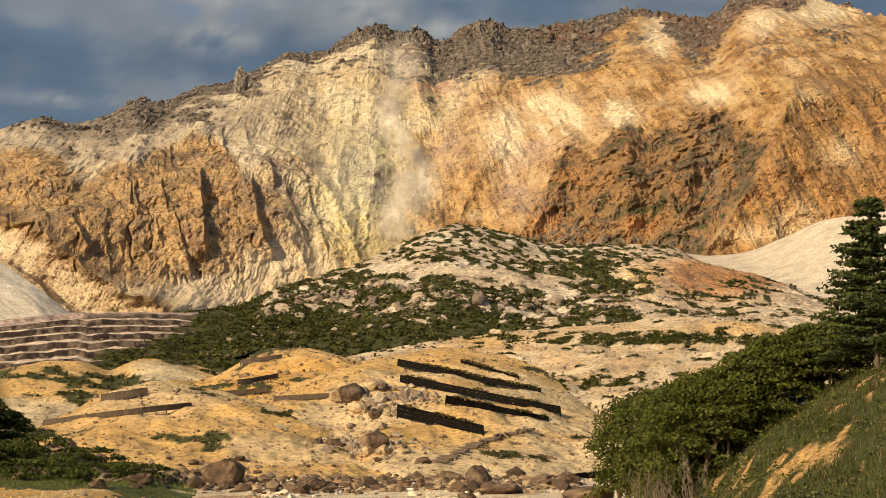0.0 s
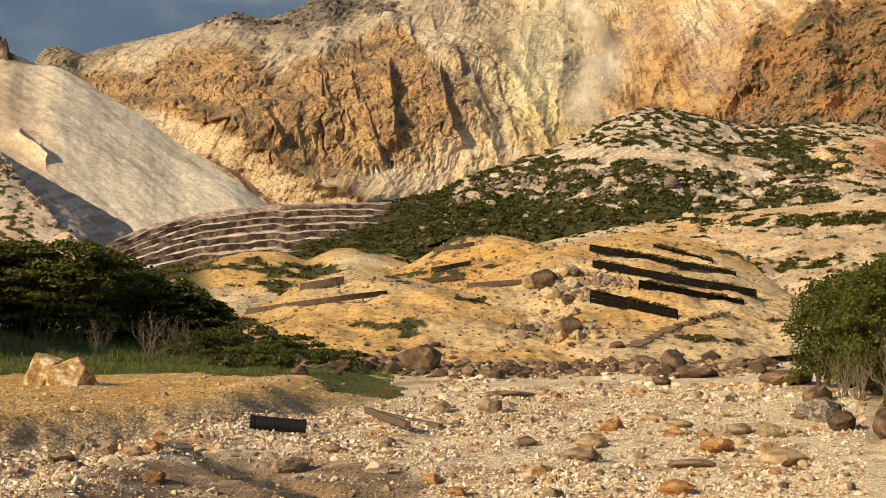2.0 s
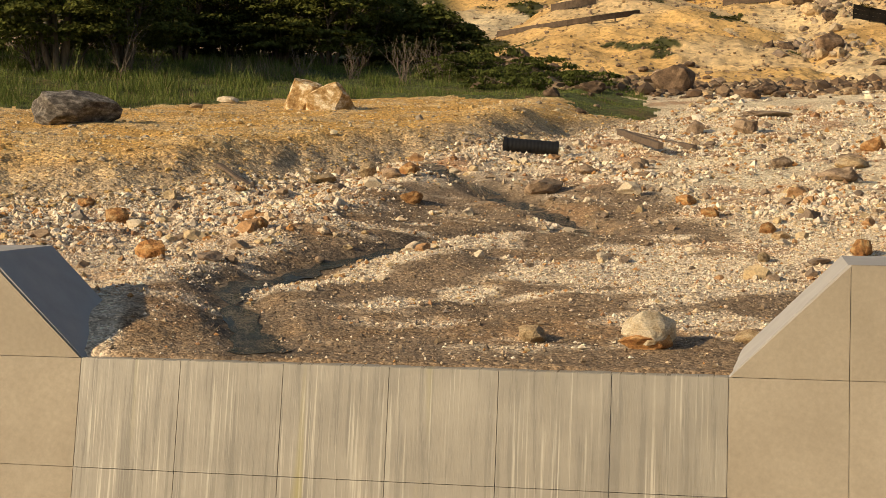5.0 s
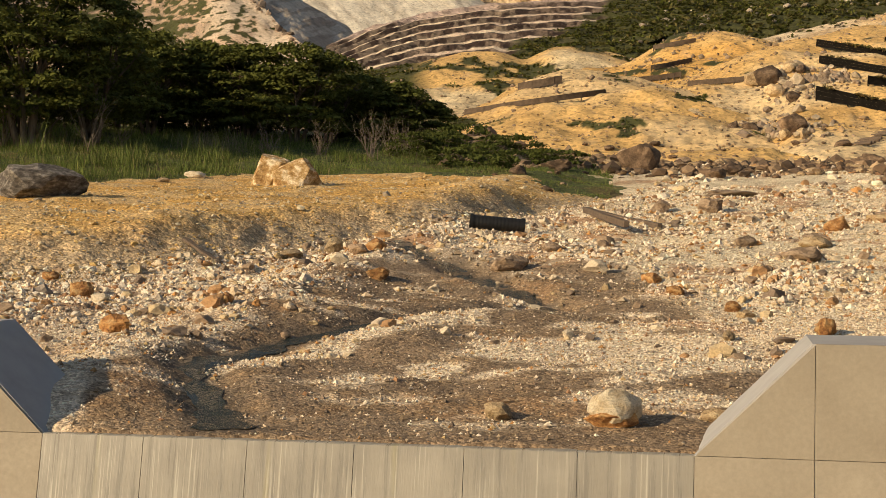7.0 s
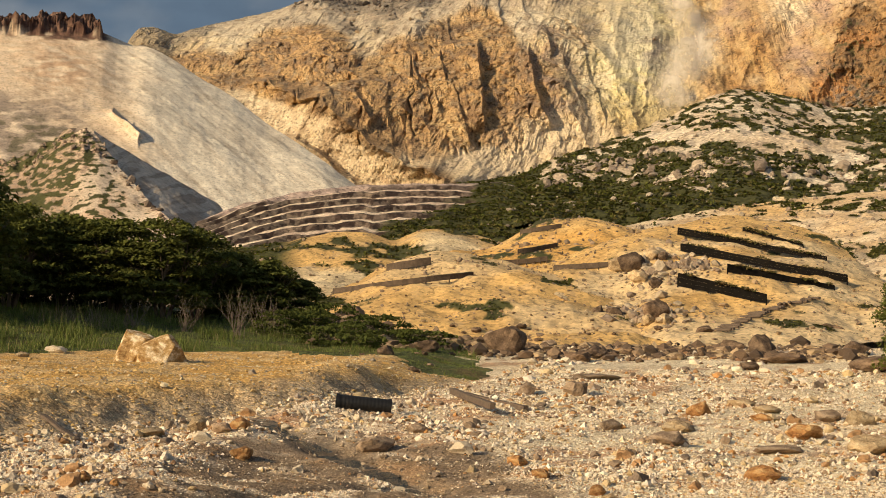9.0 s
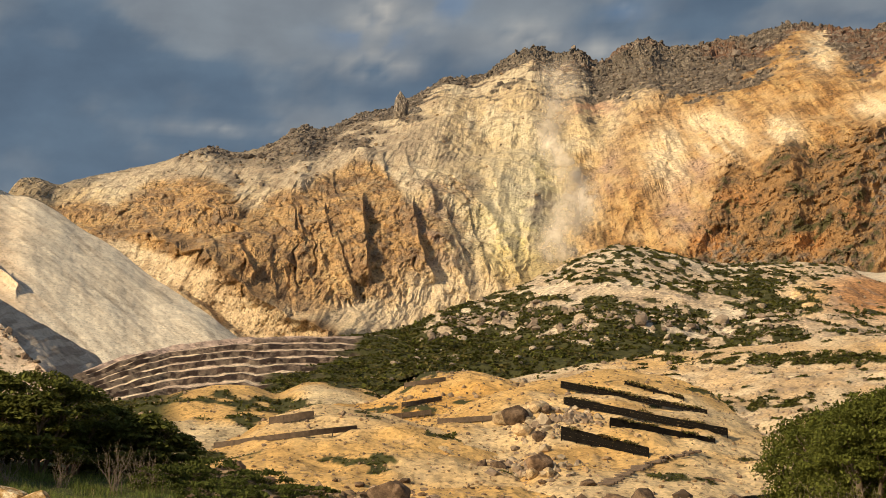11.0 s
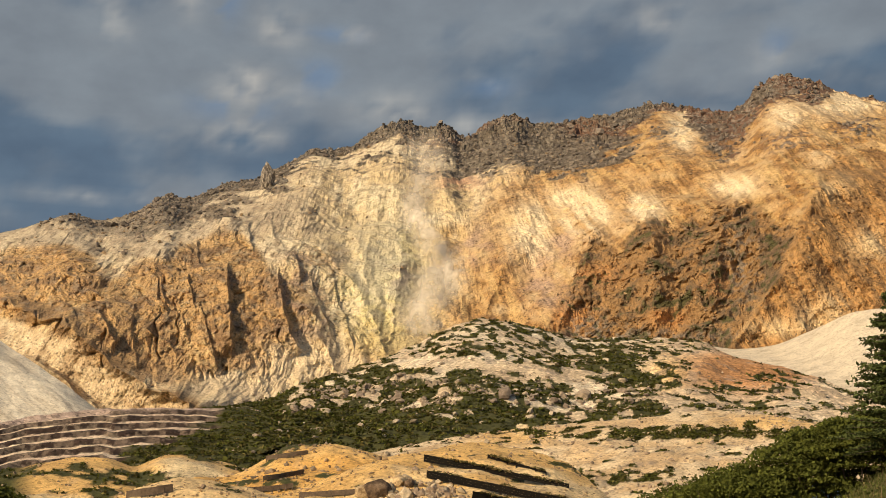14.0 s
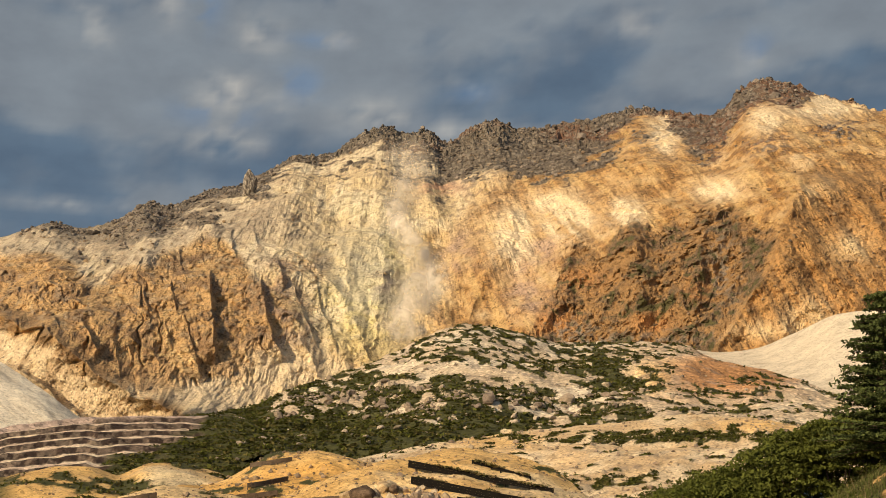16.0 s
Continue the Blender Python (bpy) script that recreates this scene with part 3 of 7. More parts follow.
    t = mix(t, c((0.19, 0.115, 0.06)), right * smooth(0.22, 0.42, n3 + 0.4 * n2) * 0.7)
    t = mix(t, c((0.235, 0.13, 0.055)), right * smooth(0.0, 0.4, n2 + 0.4 * n3) * 0.65)
    t = mix(t, c((0.52, 0.36, 0.16)), right * smooth(0.1, 0.5, streak) * 0.55)
    # pale chevron fans under the crags
    fans = blob(az, el, 15.4, 16.6, 0.9, 0.75) + blob(az, el, 17.7, 16.7, 0.6, 0.55) + 0.8 * blob(az, el, 21.3, 17.5, 0.8, 0.4) + blob(az, el, 13.2, 15.9, 0.8, 1.1) + blob(az, el, 19.3, 19.7, 0.55, 0.7) + blob(az, el, 25.9, 20.3, 1.5, 0.45) + blob(az, el, 14.7, 17.3, 0.6, 0.3) + 0.7 * blob(az, el, 23.3, 20.0, 0.6, 0.5)
    t = mix(t, c((0.70, 0.575, 0.39)), np.clip(1.5 * fans * (0.9 + 0.6 * n2 + 0.7 * streak), 0, 0.9))
    t = mix(t, c((0.26, 0.20, 0.14)), smooth(0.3, 0.5, n3 + 0.35 * n2) * (1 - right) * smooth(11.5, 12.5, el) * 0.65)
    # stony spurs
    t = mix(t, mix(flat_tone(c((0.27, 0.16, 0.07)), x), c((0.145, 0.10, 0.062)), smooth(-0.25, 0.3, n2 + 0.6 * n3)), spur * 0.92)
    t = mix(t, c((0.47, 0.235, 0.085)), spur * np.clip(1.2 * blob(az, el, 14.7, 12.7, 0.8, 0.5) + blob(az, el, 18.4, 12.6, 0.7, 0.4) + 0.8 * blob(az, el, 15.8, 14.3, 1.0, 0.4) + 0.6 * blob(az, el, 20.3, 13.7, 0.5, 0.4), 0, 1) * 0.8)
    t = mix(t, c((0.22, 0.185, 0.15)), spur * np.clip(blob(az, el, 15.3, 12.4, 0.8, 0.5) + blob(az, el, 21.3, 14.6, 0.6, 1.4) + blob(az, el, 17.5, 11.9, 3.0, 0.35), 0, 1) * smooth(-0.1, 0.25, n3 + 0.3 * n2) * 0.9)
    t = mix(t, MOSS * 1.4, spur * smooth(0.36, 0.5, 0.6 * n2 + 0.6 * n3 + 0.2 * blob(az, el, 18.6, 13.0, 2.2, 1.0)) * 0.8)
    # orange bluff
    t = mix(t, mix(flat_tone(c((0.37, 0.21, 0.08)), x), c((0.20, 0.115, 0.052)), smooth(-0.2, 0.4, streak + 0.5 * n2)), bluff * 0.9)
    t = mix(t, c((0.60, 0.46, 0.27)), bluff * np.clip(blob(az, el, 26.2, 15.0, 0.7, 0.5) + 0.8 * blob(az, el, 24.9, 17.2, 0.7, 0.5) + blob(az, el, 22.6, 12.1, 1.6, 0.35) + blob(az, el, 24.4, 12.6, 0.8, 0.6), 0, 1) * (0.75 + 0.3 * streak))
    # sulphur and grey clay round the vents
    core = blob(az, el, 7.4, 14.0, 2.0, 2.6)
    t = mix(t, c((0.58, 0.53, 0.36)), np.clip(core * 0.85, 0, 1))
    t = mix(t, SULPHUR, np.clip(core * smooth(0.0, 0.5, n1 + 0.6 * n2), 0, 1) * 0.55)
    t = mix(t, c((0.42, 0.385, 0.30)), np.clip(core * smooth(0.0, 0.45, n2 - 0.3 * n1), 0, 1) * 0.65)
    t = mix(t, c((0.27, 0.235, 0.19)), np.clip(1.6 * blob(az, el, 8.0, 14.3, 0.45, 0.35) + blob(az, el, 9.6, 12.5, 0.5, 0.25), 0, 1) * smooth(-0.4, 0.1, n2))
    t = mix(t, c((0.40, 0.29, 0.22)), np.clip((blob(az, el, 13.7, 14.1, 0.8, 1.0) + blob(az, el, 11.0, 15.4, 0.6, 0.6) + blob(az, el, 14.5, 15.6, 0.6, 0.5)) * (0.7 + n2), 0, 0.8))
    t = mix(t, c((0.50, 0.27, 0.17)), np.clip(blob(az, el, 10.3, 17.95, 1.1, 0.3), 0, 1) * smooth(-0.2, 0.2, n2) * 0.7)
    # dark crags of the skyline and blocks fallen below them
    below = curve(az, RIDGE) + 0.3 - el
    dark = mix(flat_tone(c((0.105, 0.09, 0.076)), x), c((0.125, 0.07, 0.05)), smooth(-0.1, 0.4, n1 + 0.05 * (az - 16)))
    dark = mix(dark, c((0.25, 0.22, 0.185)), smooth(0.15, 0.4, n3) * 0.7)
    loose = blob(az, el, 11.4, 18.5, 0.8, 0.6) + blob(az, el, 13.6, 19.2, 1.5, 0.4) + blob(az, el, 23.3, 19.0, 0.9, 0.35) + blob(az, el, 26.1, 19.3, 0.8, 0.4) + 0.8 * blob(az, el, 18.7, 19.5, 0.9, 0.4) + 0.7 * blob(az, el, 20.6, 19.3, 0.5, 0.5) + 0.9 * blob(az, el, 9.5, 18.9, 1.4, 0.4)
    g = (0.55 + 0.45 * smooth(-4, 2, az)) * smooth(1.35, 1.0, below / crag_depth(az) + 0.6 * n1 + 0.5 * n2 + 0.3 * n3)
    grit = np.clip(0.58 + 0.35 * low_left + 0.45 * np.maximum(np.maximum(butt, spur), np.maximum(0.5 * bluff, np.maximum(g, mixed))) + 0.3 * smooth(-0.2, 0.3, n2) * right, 0, 1)
    t = mix(t, dark, np.clip(g + 1.1 * loose * smooth(0.0, 0.3, n3 + 0.5 * n2 + 0.12), 0, 0.95))
    return np.concatenate([t, grit[..., None]], -1)


def wall_power(az):
    """How straight the slope rises: 1 even, less for a cliff with a flatter slope above it."""
    return curve(az, [(-16, 0.7), (-7, 0.5), (-4, 0.4), (0, 0.40), (3, 0.45), (6, 0.6), (9, 0.7), (13, 0.65), (18, 0.55), (21, 0.5), (25, 0.5), (32, 0.5)])


WALL_R = 780.0
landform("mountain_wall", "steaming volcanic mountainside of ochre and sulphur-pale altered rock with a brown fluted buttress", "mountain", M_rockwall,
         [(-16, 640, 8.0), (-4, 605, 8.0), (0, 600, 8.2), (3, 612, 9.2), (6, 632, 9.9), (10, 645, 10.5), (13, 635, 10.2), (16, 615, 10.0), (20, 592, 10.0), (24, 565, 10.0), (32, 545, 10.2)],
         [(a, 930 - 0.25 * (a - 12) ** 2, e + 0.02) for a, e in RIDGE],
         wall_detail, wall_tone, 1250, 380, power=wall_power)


# white scree on the left
def scree_detail(u, r, z, s, az):
    env = smooth(1.2, 0.9, s)
    el = np.degrees(np.arctan2(z - EYE, r))
    ledge = ribs(az, el, [(9, 0.5, 0.1, -12.74, 11.21, -12.3, 10.9, -11.77, 10.5), (3, 0.2, 0.06, -12.0, 10.75, -11.75, 10.35)], 0.1 * fbm(u / 6, z / 6, 4.0, 3))
    gullies = fbm((u + 0.9 * z) / 16, (z - 0.4 * u) / 60, 9.0, 4)
    cap = smooth(0.945, 0.96, s + 0.01 * fbm(u / 9, z / 9, 5.0, 3)) * smooth(-13.25, -13.45, az + 0.1 * fbm(u / 5, z / 5, 6.0, 3))
    return -ledge - 9 * cap * (ridged(u / 6, z / 4, 3.0, 5, 0.65) - 0.5), (0.5 * fbm(u / 40, r / 120, 1.0, 4) + 0.5 * gullies + 0.15 * fbm(u / 5, r / 30, 6.0, 4)) * env + (4.2 + 3.0 * fbm(u / 5, r / 4, 2.0, 4)) * cap * smooth(1.3, 1.1, s)


def scree_tone(x, y, z, s, az, el):
    u = np.radians(az) * 500
    n1, n2 = fbm(x / 40, z / 30, y / 40, 5), fbm(x / 6, z / 6, y / 6, 4)
    streak = fbm((u + 0.9 * z) / 2.6, (z - 0.5 * u) / 32, 7.0, 5)
    t = mix(flat_tone(np.array((0.76, 0.68, 0.54)), x), np.array((0.62, 0.52, 0.385)), smooth(-0.2, 0.5, streak + 0.4 * n1) * 0.5)
    t = mix(t, np.array((0.50, 0.42, 0.32)), smooth(0.35, 0.6, streak + 0.5 * n2) * 0.45)
    t = mix(t, np.array((0.64, 0.46, 0.29)), smooth(-10.8, -13.2, az + 1.0 * n1 + 0.4 * (el - 12)) * (0.75 + 0.25 * n2) * 0.85)
    t = mix(t, np.array((0.45, 0.28, 0.17)), np.clip(blob(az, el, -14.8, 12.8, 1.3, 0.8) + blob(az, el, -15.2, 14.2, 1.5, 0.4), 0, 1) * smooth(-0.3, 0.3, n2 + 0.5 * n1) * 0.8)
    t = mix(t, np.array((0.30, 0.24, 0.19)), smooth(-0.35, 0.25, n2 + 0.2 * (-14.4 - az)) * smooth(12.3, 11.3, el + 0.3 * n1) * smooth(-13.2, -14.3, az) * 0.85)
    t = mix(t, MOSS * 1.4, smooth(0.2, 0.35, n2) * smooth(11.4, 10.6, el) * smooth(-14.0, -15, az) * 0.6)
    return mix(t, mix(flat_tone(np.array((0.085, 0.045, 0.033)), x), np.array((0.17, 0.10, 0.07)), smooth(-0.1, 0.3, n2)), smooth(0.92, 0.95, s + 0.04 * n1 + 0.03 * n2) * smooth(-12.9, -13.3, az + 0.3 * n2))


landform("white_scree", "broad smooth slope of whitish volcanic scree", "scree slope", M_scree,
         [(-24, 380, 7.0), (-10, 380, 7.0), (-5, 395, 7.6), (-1, 400, 8.3)],
         [(-24, 560, 13.6), (-17, 560, 14.1), (-15.9, 560, 14.25), (-14.7, 560, 14.35), (-13.65, 558, 14.3), (-13.2, 556, 14.2), (-12.6, 555, 14.0), (-12.2, 552, 13.86), (-11.5, 548, 13.8), (-10.65, 542, 13.45), (-9.55, 532, 12.78), (-8.2, 520, 12.1), (-6.9, 503, 11.2), (-6.0, 490, 10.7), (-4.7, 470, 9.9), (-3.56, 455, 9.1), (-1, 440, 8.6)],
         scree_detail, scree_tone, 760, 230, 1.0, 0.3, 0.8)
def mound_detail(u, r, z, s, az):
    cap = smooth(0.7, 0.95, s + 0.15 * fbm(u / 8, r / 8, 3.0, 3)) * smooth(-12.9, -13.4, az)
    return 0 * u, 0.7 * fbm(u / 12, r / 20, 1.0, 5) + 1.1 * fbm(u / 2.2, r / 5, 1.0, 4) * cap


def mound_tone(x, y, z, s, az, el):
    n1, n2, n3 = fbm(x / 14, y / 20, 1.0, 4), fbm(x / 2.6, z / 1.3, 2.0, 3), fbm(x / 1.4, z / 0.8, 4.0, 3)
    t = mix(flat_tone(np.array((0.62, 0.50, 0.37)), x), np.array((0.50, 0.36, 0.25)), smooth(-0.2, 0.4, n1 + 0.4 * n2))
    t = mix(t, np.array((0.23, 0.165, 0.12)), smooth(0.55, 0.95, s + 0.25 * n1 + 0.12 * n3) * smooth(-12.7, -13.3, az) * smooth(-0.35, 0.1, n3 + 0.5 * n2))
    t = mix(t, mix(flat_tone(np.array((0.34, 0.225, 0.15)), x), np.array((0.20, 0.15, 0.11)), smooth(-0.2, 0.3, n3)), smooth(-13.6, -14.8, az + 0.5 * n1) * 0.8)
    return mix(t, MOSS * 1.25, smooth(0.16, 0.22, n2 + 0.3 * n1 + 0.2 * np.clip(-13.2 - az, -3, 1.6) + 0.3 * blob(az, el, -12.4, 7.9, 0.5, 0.25)))


landform("scree_mound", "pale mound with dark rubble on its crest and mossy flank", "mound", M_sand,
         [(-24, 330, 5.4), (-14, 296, 5.9), (-12.5, 288, 5.9), (-11, 282, 5.8), (-10, 278, 5.7), (-9, 274, 5.6)],
         [(-24, 372, 9.6), (-18, 370, 9.2), (-15.6, 360, 9.7), (-14.66, 353, 10.35), (-13.9, 347, 10.56), (-13.35, 345, 10.42), (-12.3, 331, 9.15), (-11.3, 316, 8.15), (-10.5, 303, 7.45), (-9, 290, 6.1)],
         mound_detail, mound_tone, 420, 160, 1.0, 0.5, 0.6)


landform("mound_flank", "steep shaded flank of the pale scree mound", "mound", M_scree,
         [(-13.42, 346, 10.3), (-12.3, 332, 9.0), (-11.3, 317, 8.0), (-10.5, 304, 7.3), (-9.4, 296, 6.4), (-8.4, 291, 6.0)],
         [(-13.42, 347, 10.6), (-12.8, 350, 10.25), (-11.8, 354, 9.7), (-10.6, 361, 9.1), (-9.35, 369, 8.43), (-8.47, 375, 7.83), (-8.4, 376, 7.7)],
         lambda u, r, z, s, az: (0.4 * fbm(u / 3, r / 8, 1.0, 3), 0.25 * fbm(u / 6, r / 8, 1.0, 4)),
         lambda x, y, z, s, az, el: mix(flat_tone(np.array((0.60, 0.51, 0.40)), x), np.array((0.40, 0.32, 0.24)), smooth(-0.1, 0.4, fbm(x / 2, z / 9, 3.0, 4))), 160, 60, 1.0, 0.6, 1.0)


# green mottled hill
def hill_detail(u, r, z, s, az):
    return 0 * u, 2.4 * fbm(u / 40, r / 30, 1.0, 5) * smooth(1.2, 0.7, s) * smooth(1.0, 0.85, s) + 0.5 * fbm(u / 6, r / 6, 1.0, 4)


def shrub_cover(x, y, s, az, el):
    """Above 0 where low shrubs cover the hill."""
    n1, patch = fbm(x / 26, y / 30, 1.0, 4), fbm(x / 3.0, y / 6.5, 3.0, 2)
    slant = fbm((x + 0.5 * y) / 5, (y - 0.5 * x) / 11, 6.0, 4)
    up, low = smooth(10.7, 11.2, el), smooth(9.5, 8.9, el + 0.25 * n1) * smooth(14, 10.5, az + n1)
    c = up * (patch + 0.15 * n1 - 0.06) + (1 - up) * (0.7 * slant + 0.5 * patch + 0.2 * n1 + 0.2) + 0.75 * low
    bare = np.interp(az, [7.0, 12.2, 14.4, 15.8], [11.15, 10.85, 10.5, 9.9])
    c = c - 0.9 * np.exp(-(((el - bare + 0.12 * n1) / 0.2) ** 2)) * smooth(7.4, 8.6, az) * smooth(16.6, 15.6, az)
    c = c + 0.6 * blob(az, el, 16.3, 11.25, 0.9, 0.45) + 0.6 * blob(az, el, 16.9, 10.6, 0.7, 0.4) - 0.7 * blob(az, el, 9.8, 9.0, 0.8, 0.15)
    return c - 0.8 * blob(az, el, 20.6, 10.7, 2.2, 0.7) - 0.3 * smooth(16.5, 18.5, az) * smooth(10.2, 9.5, el) - 0.25 * smooth(22, 24, az)


def hill_tone(x, y, z, s, az, el):
    n1, n2 = fbm(x / 22, y / 22, 1.0, 5), fbm(x / 5, y / 5, 3.0, 4)
    t = mix(flat_tone(np.array((0.53, 0.42, 0.29)), x), np.array((0.66, 0.56, 0.415)), smooth(-0.2, 0.4, n1))
    t = mix(t, np.array((0.45, 0.22, 0.085)), np.clip(1.8 * blob(az, el, 21.5, 10.6, 2.4, 0.75), 0, 1) * 0.9)
    t = mix(t, OCHRE * 0.95, np.clip(blob(az, el, 18.3, 10.6, 0.8, 0.6) + blob(az, el, 13.5, 8.4, 1.5, 0.4), 0, 1) * 0.7)
    t = mix(t, GREY * 1.2, smooth(0.3, 0.6, n2) * 0.5)
    return mix(t, MOSS * 1.15, smooth(0.0, 0.04, shrub_cover(x, y, s, az, el)))


landform("mottled_hill", "rounded pale hill mottled with dark green low shrubs", "hill", M_far,
         [(-3, 250, 7.2), (4, 250, 7.4), (10, 240, 7.2), (18, 240, 7.6), (30, 240, 8.0)],
         [(-3, 345, 8.6), (0.9, 355, 9.2), (3, 360, 9.55), (4.5, 368, 10.3), (5.8, 378, 10.6), (7.1, 388, 11.1), (8.9, 400, 11.85), (10.2, 410, 12.45), (11.1, 415, 12.7), (12.2, 415, 12.6), (13.3, 415, 12.35), (14.6, 418, 12.0), (16.6, 425, 11.9), (18.8, 430, 11.8), (19.6, 430, 11.7), (20.9, 420, 11.1), (23, 405, 10.5), (24, 400, 10.15), (25, 395, 9.7), (27, 390, 9.4), (30, 390, 9.2)],
         hill_detail, hill_tone, 900, 230, 1.0, 0.6, 0.5)
landform("pale_saddle", "smooth pale saddle of sand below the orange bluff", "slope", M_scree,
         [(18, 430, 10.4), (24, 420, 9.3), (33, 400, 9.0)],
         [(18, 540, 11.3), (19.6, 540, 11.55), (20.9, 535, 11.45), (22.6, 525, 11.55), (23.9, 520, 11.95), (25, 510, 12.3), (26.9, 500, 12.7), (29, 490, 13.0), (33, 470, 13.5)],
         lambda u, r, z, s, az: (0 * u, 1.0 * fbm(u / 25, r / 50, 1.0, 4)), lambda x, y, z, s, az, el: flat_tone(np.array((0.64, 0.55, 0.42)), x), 160, 80, 1.0, 0.2, 0.5)


# terraced slope
def terrace_step(u, s, az):
    """Which terrace, counted up the slope, with the kink where two runs meet."""
    return s * 9 + 0.16 * fbm(u / 16, 0 * u, 3.0, 2) + 0.04 * fbm(u / 2.5, s * 30, 5.0, 3) + 0.45 * smooth(-3.2, -2.7, az) + 0.5 * np.clip(-6.0 - az, 0, 3)


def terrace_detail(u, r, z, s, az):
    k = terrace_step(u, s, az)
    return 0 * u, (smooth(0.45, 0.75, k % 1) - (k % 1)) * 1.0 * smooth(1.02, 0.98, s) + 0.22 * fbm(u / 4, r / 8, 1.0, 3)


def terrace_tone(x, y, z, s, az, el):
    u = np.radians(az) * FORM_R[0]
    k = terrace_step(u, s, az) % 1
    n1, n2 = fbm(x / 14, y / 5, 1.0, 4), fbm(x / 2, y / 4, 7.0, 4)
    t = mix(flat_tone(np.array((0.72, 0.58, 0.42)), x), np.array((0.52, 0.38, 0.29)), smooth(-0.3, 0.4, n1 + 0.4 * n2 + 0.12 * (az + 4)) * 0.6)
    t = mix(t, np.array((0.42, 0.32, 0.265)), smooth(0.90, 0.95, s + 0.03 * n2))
    # near-black riser bands: dark risers with their shade put into the colour
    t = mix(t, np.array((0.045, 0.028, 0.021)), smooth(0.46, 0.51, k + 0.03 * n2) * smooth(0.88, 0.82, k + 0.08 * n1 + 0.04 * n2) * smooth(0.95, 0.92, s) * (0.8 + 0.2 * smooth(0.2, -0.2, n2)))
    return mix(t, MOSS * 1.2, smooth(-0.3, 0.3, az + 1.9 - (el - 7.4) * 2.3 + 1.2 * fbm(x / 9, y / 9, 2.0, 4)))


FORM_R = [266.0]
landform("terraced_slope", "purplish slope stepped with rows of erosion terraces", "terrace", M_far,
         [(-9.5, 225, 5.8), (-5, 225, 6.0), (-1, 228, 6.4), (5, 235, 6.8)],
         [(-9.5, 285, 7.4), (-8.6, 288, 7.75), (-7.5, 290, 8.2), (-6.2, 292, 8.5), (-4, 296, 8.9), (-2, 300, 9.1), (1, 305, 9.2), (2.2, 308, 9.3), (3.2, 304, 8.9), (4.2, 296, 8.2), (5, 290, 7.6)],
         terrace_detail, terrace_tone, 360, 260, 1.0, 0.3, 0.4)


# ochre hills
def ochre_detail(u, r, z, s, az):
    return 1.6 * fbm(u / 16, z / 16, 2.0, 4) * smooth(0, 0.1, s) * smooth(1, 0.8, s), 0.9 * fbm(u / 14, r / 10, 1.0, 5) * smooth(1.0, 0.75, s) * smooth(0, 0.2, s) + 0.16 * fbm(u / 2.5, r / 2.5, 4.0, 4)


def sandy_tone(main, other, shift, green, rubble):
    def tone(x, y, z, s, az, el):
        n1, n2 = fbm(x / 9, y / 9, 1.0, 5), fbm(x / 2.2, y / 2.2, 3.0, 4)
        t = mix(flat_tone(main, x), other, smooth(-0.4, 0.4, fbm(x / 20, y / 14, 1.0, 3) + 0.25 * n1 + shift + 0.7 * (s - 0.5)))
        t = mix(t, GREY * 1.2, smooth(rubble, rubble - 0.15, s + 0.12 * n2) * 0.45)
        t = mix(t, GREY * 1.3, smooth(0.45, 0.6, n2) * 0.25)
        return mix(t, MOSS * 1.2, smooth(green, green + 0.1, n1 + 0.3 * n2))
    return tone


GREEN_A, GREEN_E = 7.3, 6.75
BRIGHT = np.array((0.60, 0.385, 0.145))
def pale_tone(x, y, z, s, az, el):
    n1, n2 = fbm(x / 9, y / 9, 1.0, 5), fbm(x / 2.6, y / 2.6, 3.0, 4)
    t = mix(flat_tone(np.array((0.53, 0.385, 0.225)), x), np.array((0.63, 0.50, 0.33)), smooth(-0.3, 0.3, n1 + 0.3 * n2))
    t = mix(t, OCHRE, np.clip(blob(az, el, 12.2, 8.2, 1.6, 0.35) + blob(az, el, 22.5, 8.6, 2.5, 0.3), 0, 1) * 0.6)
    t = mix(t, GREY * 1.2, smooth(0.38, 0.55, n2) * 0.5)
    band = 0.75 * blob(az, el, 19.0, 8.25, 3.6, 0.3) + 0.6 * blob(az, el, 16.4, 6.7, 1.8, 0.25) + 0.5 * blob(az, el, 13.5, 8.35, 2.5, 0.2)
    return mix(t, MOSS * 1.2, smooth(0.30, 0.38, band + 0.6 * n2 + 0.25 * n1 - 0.1))


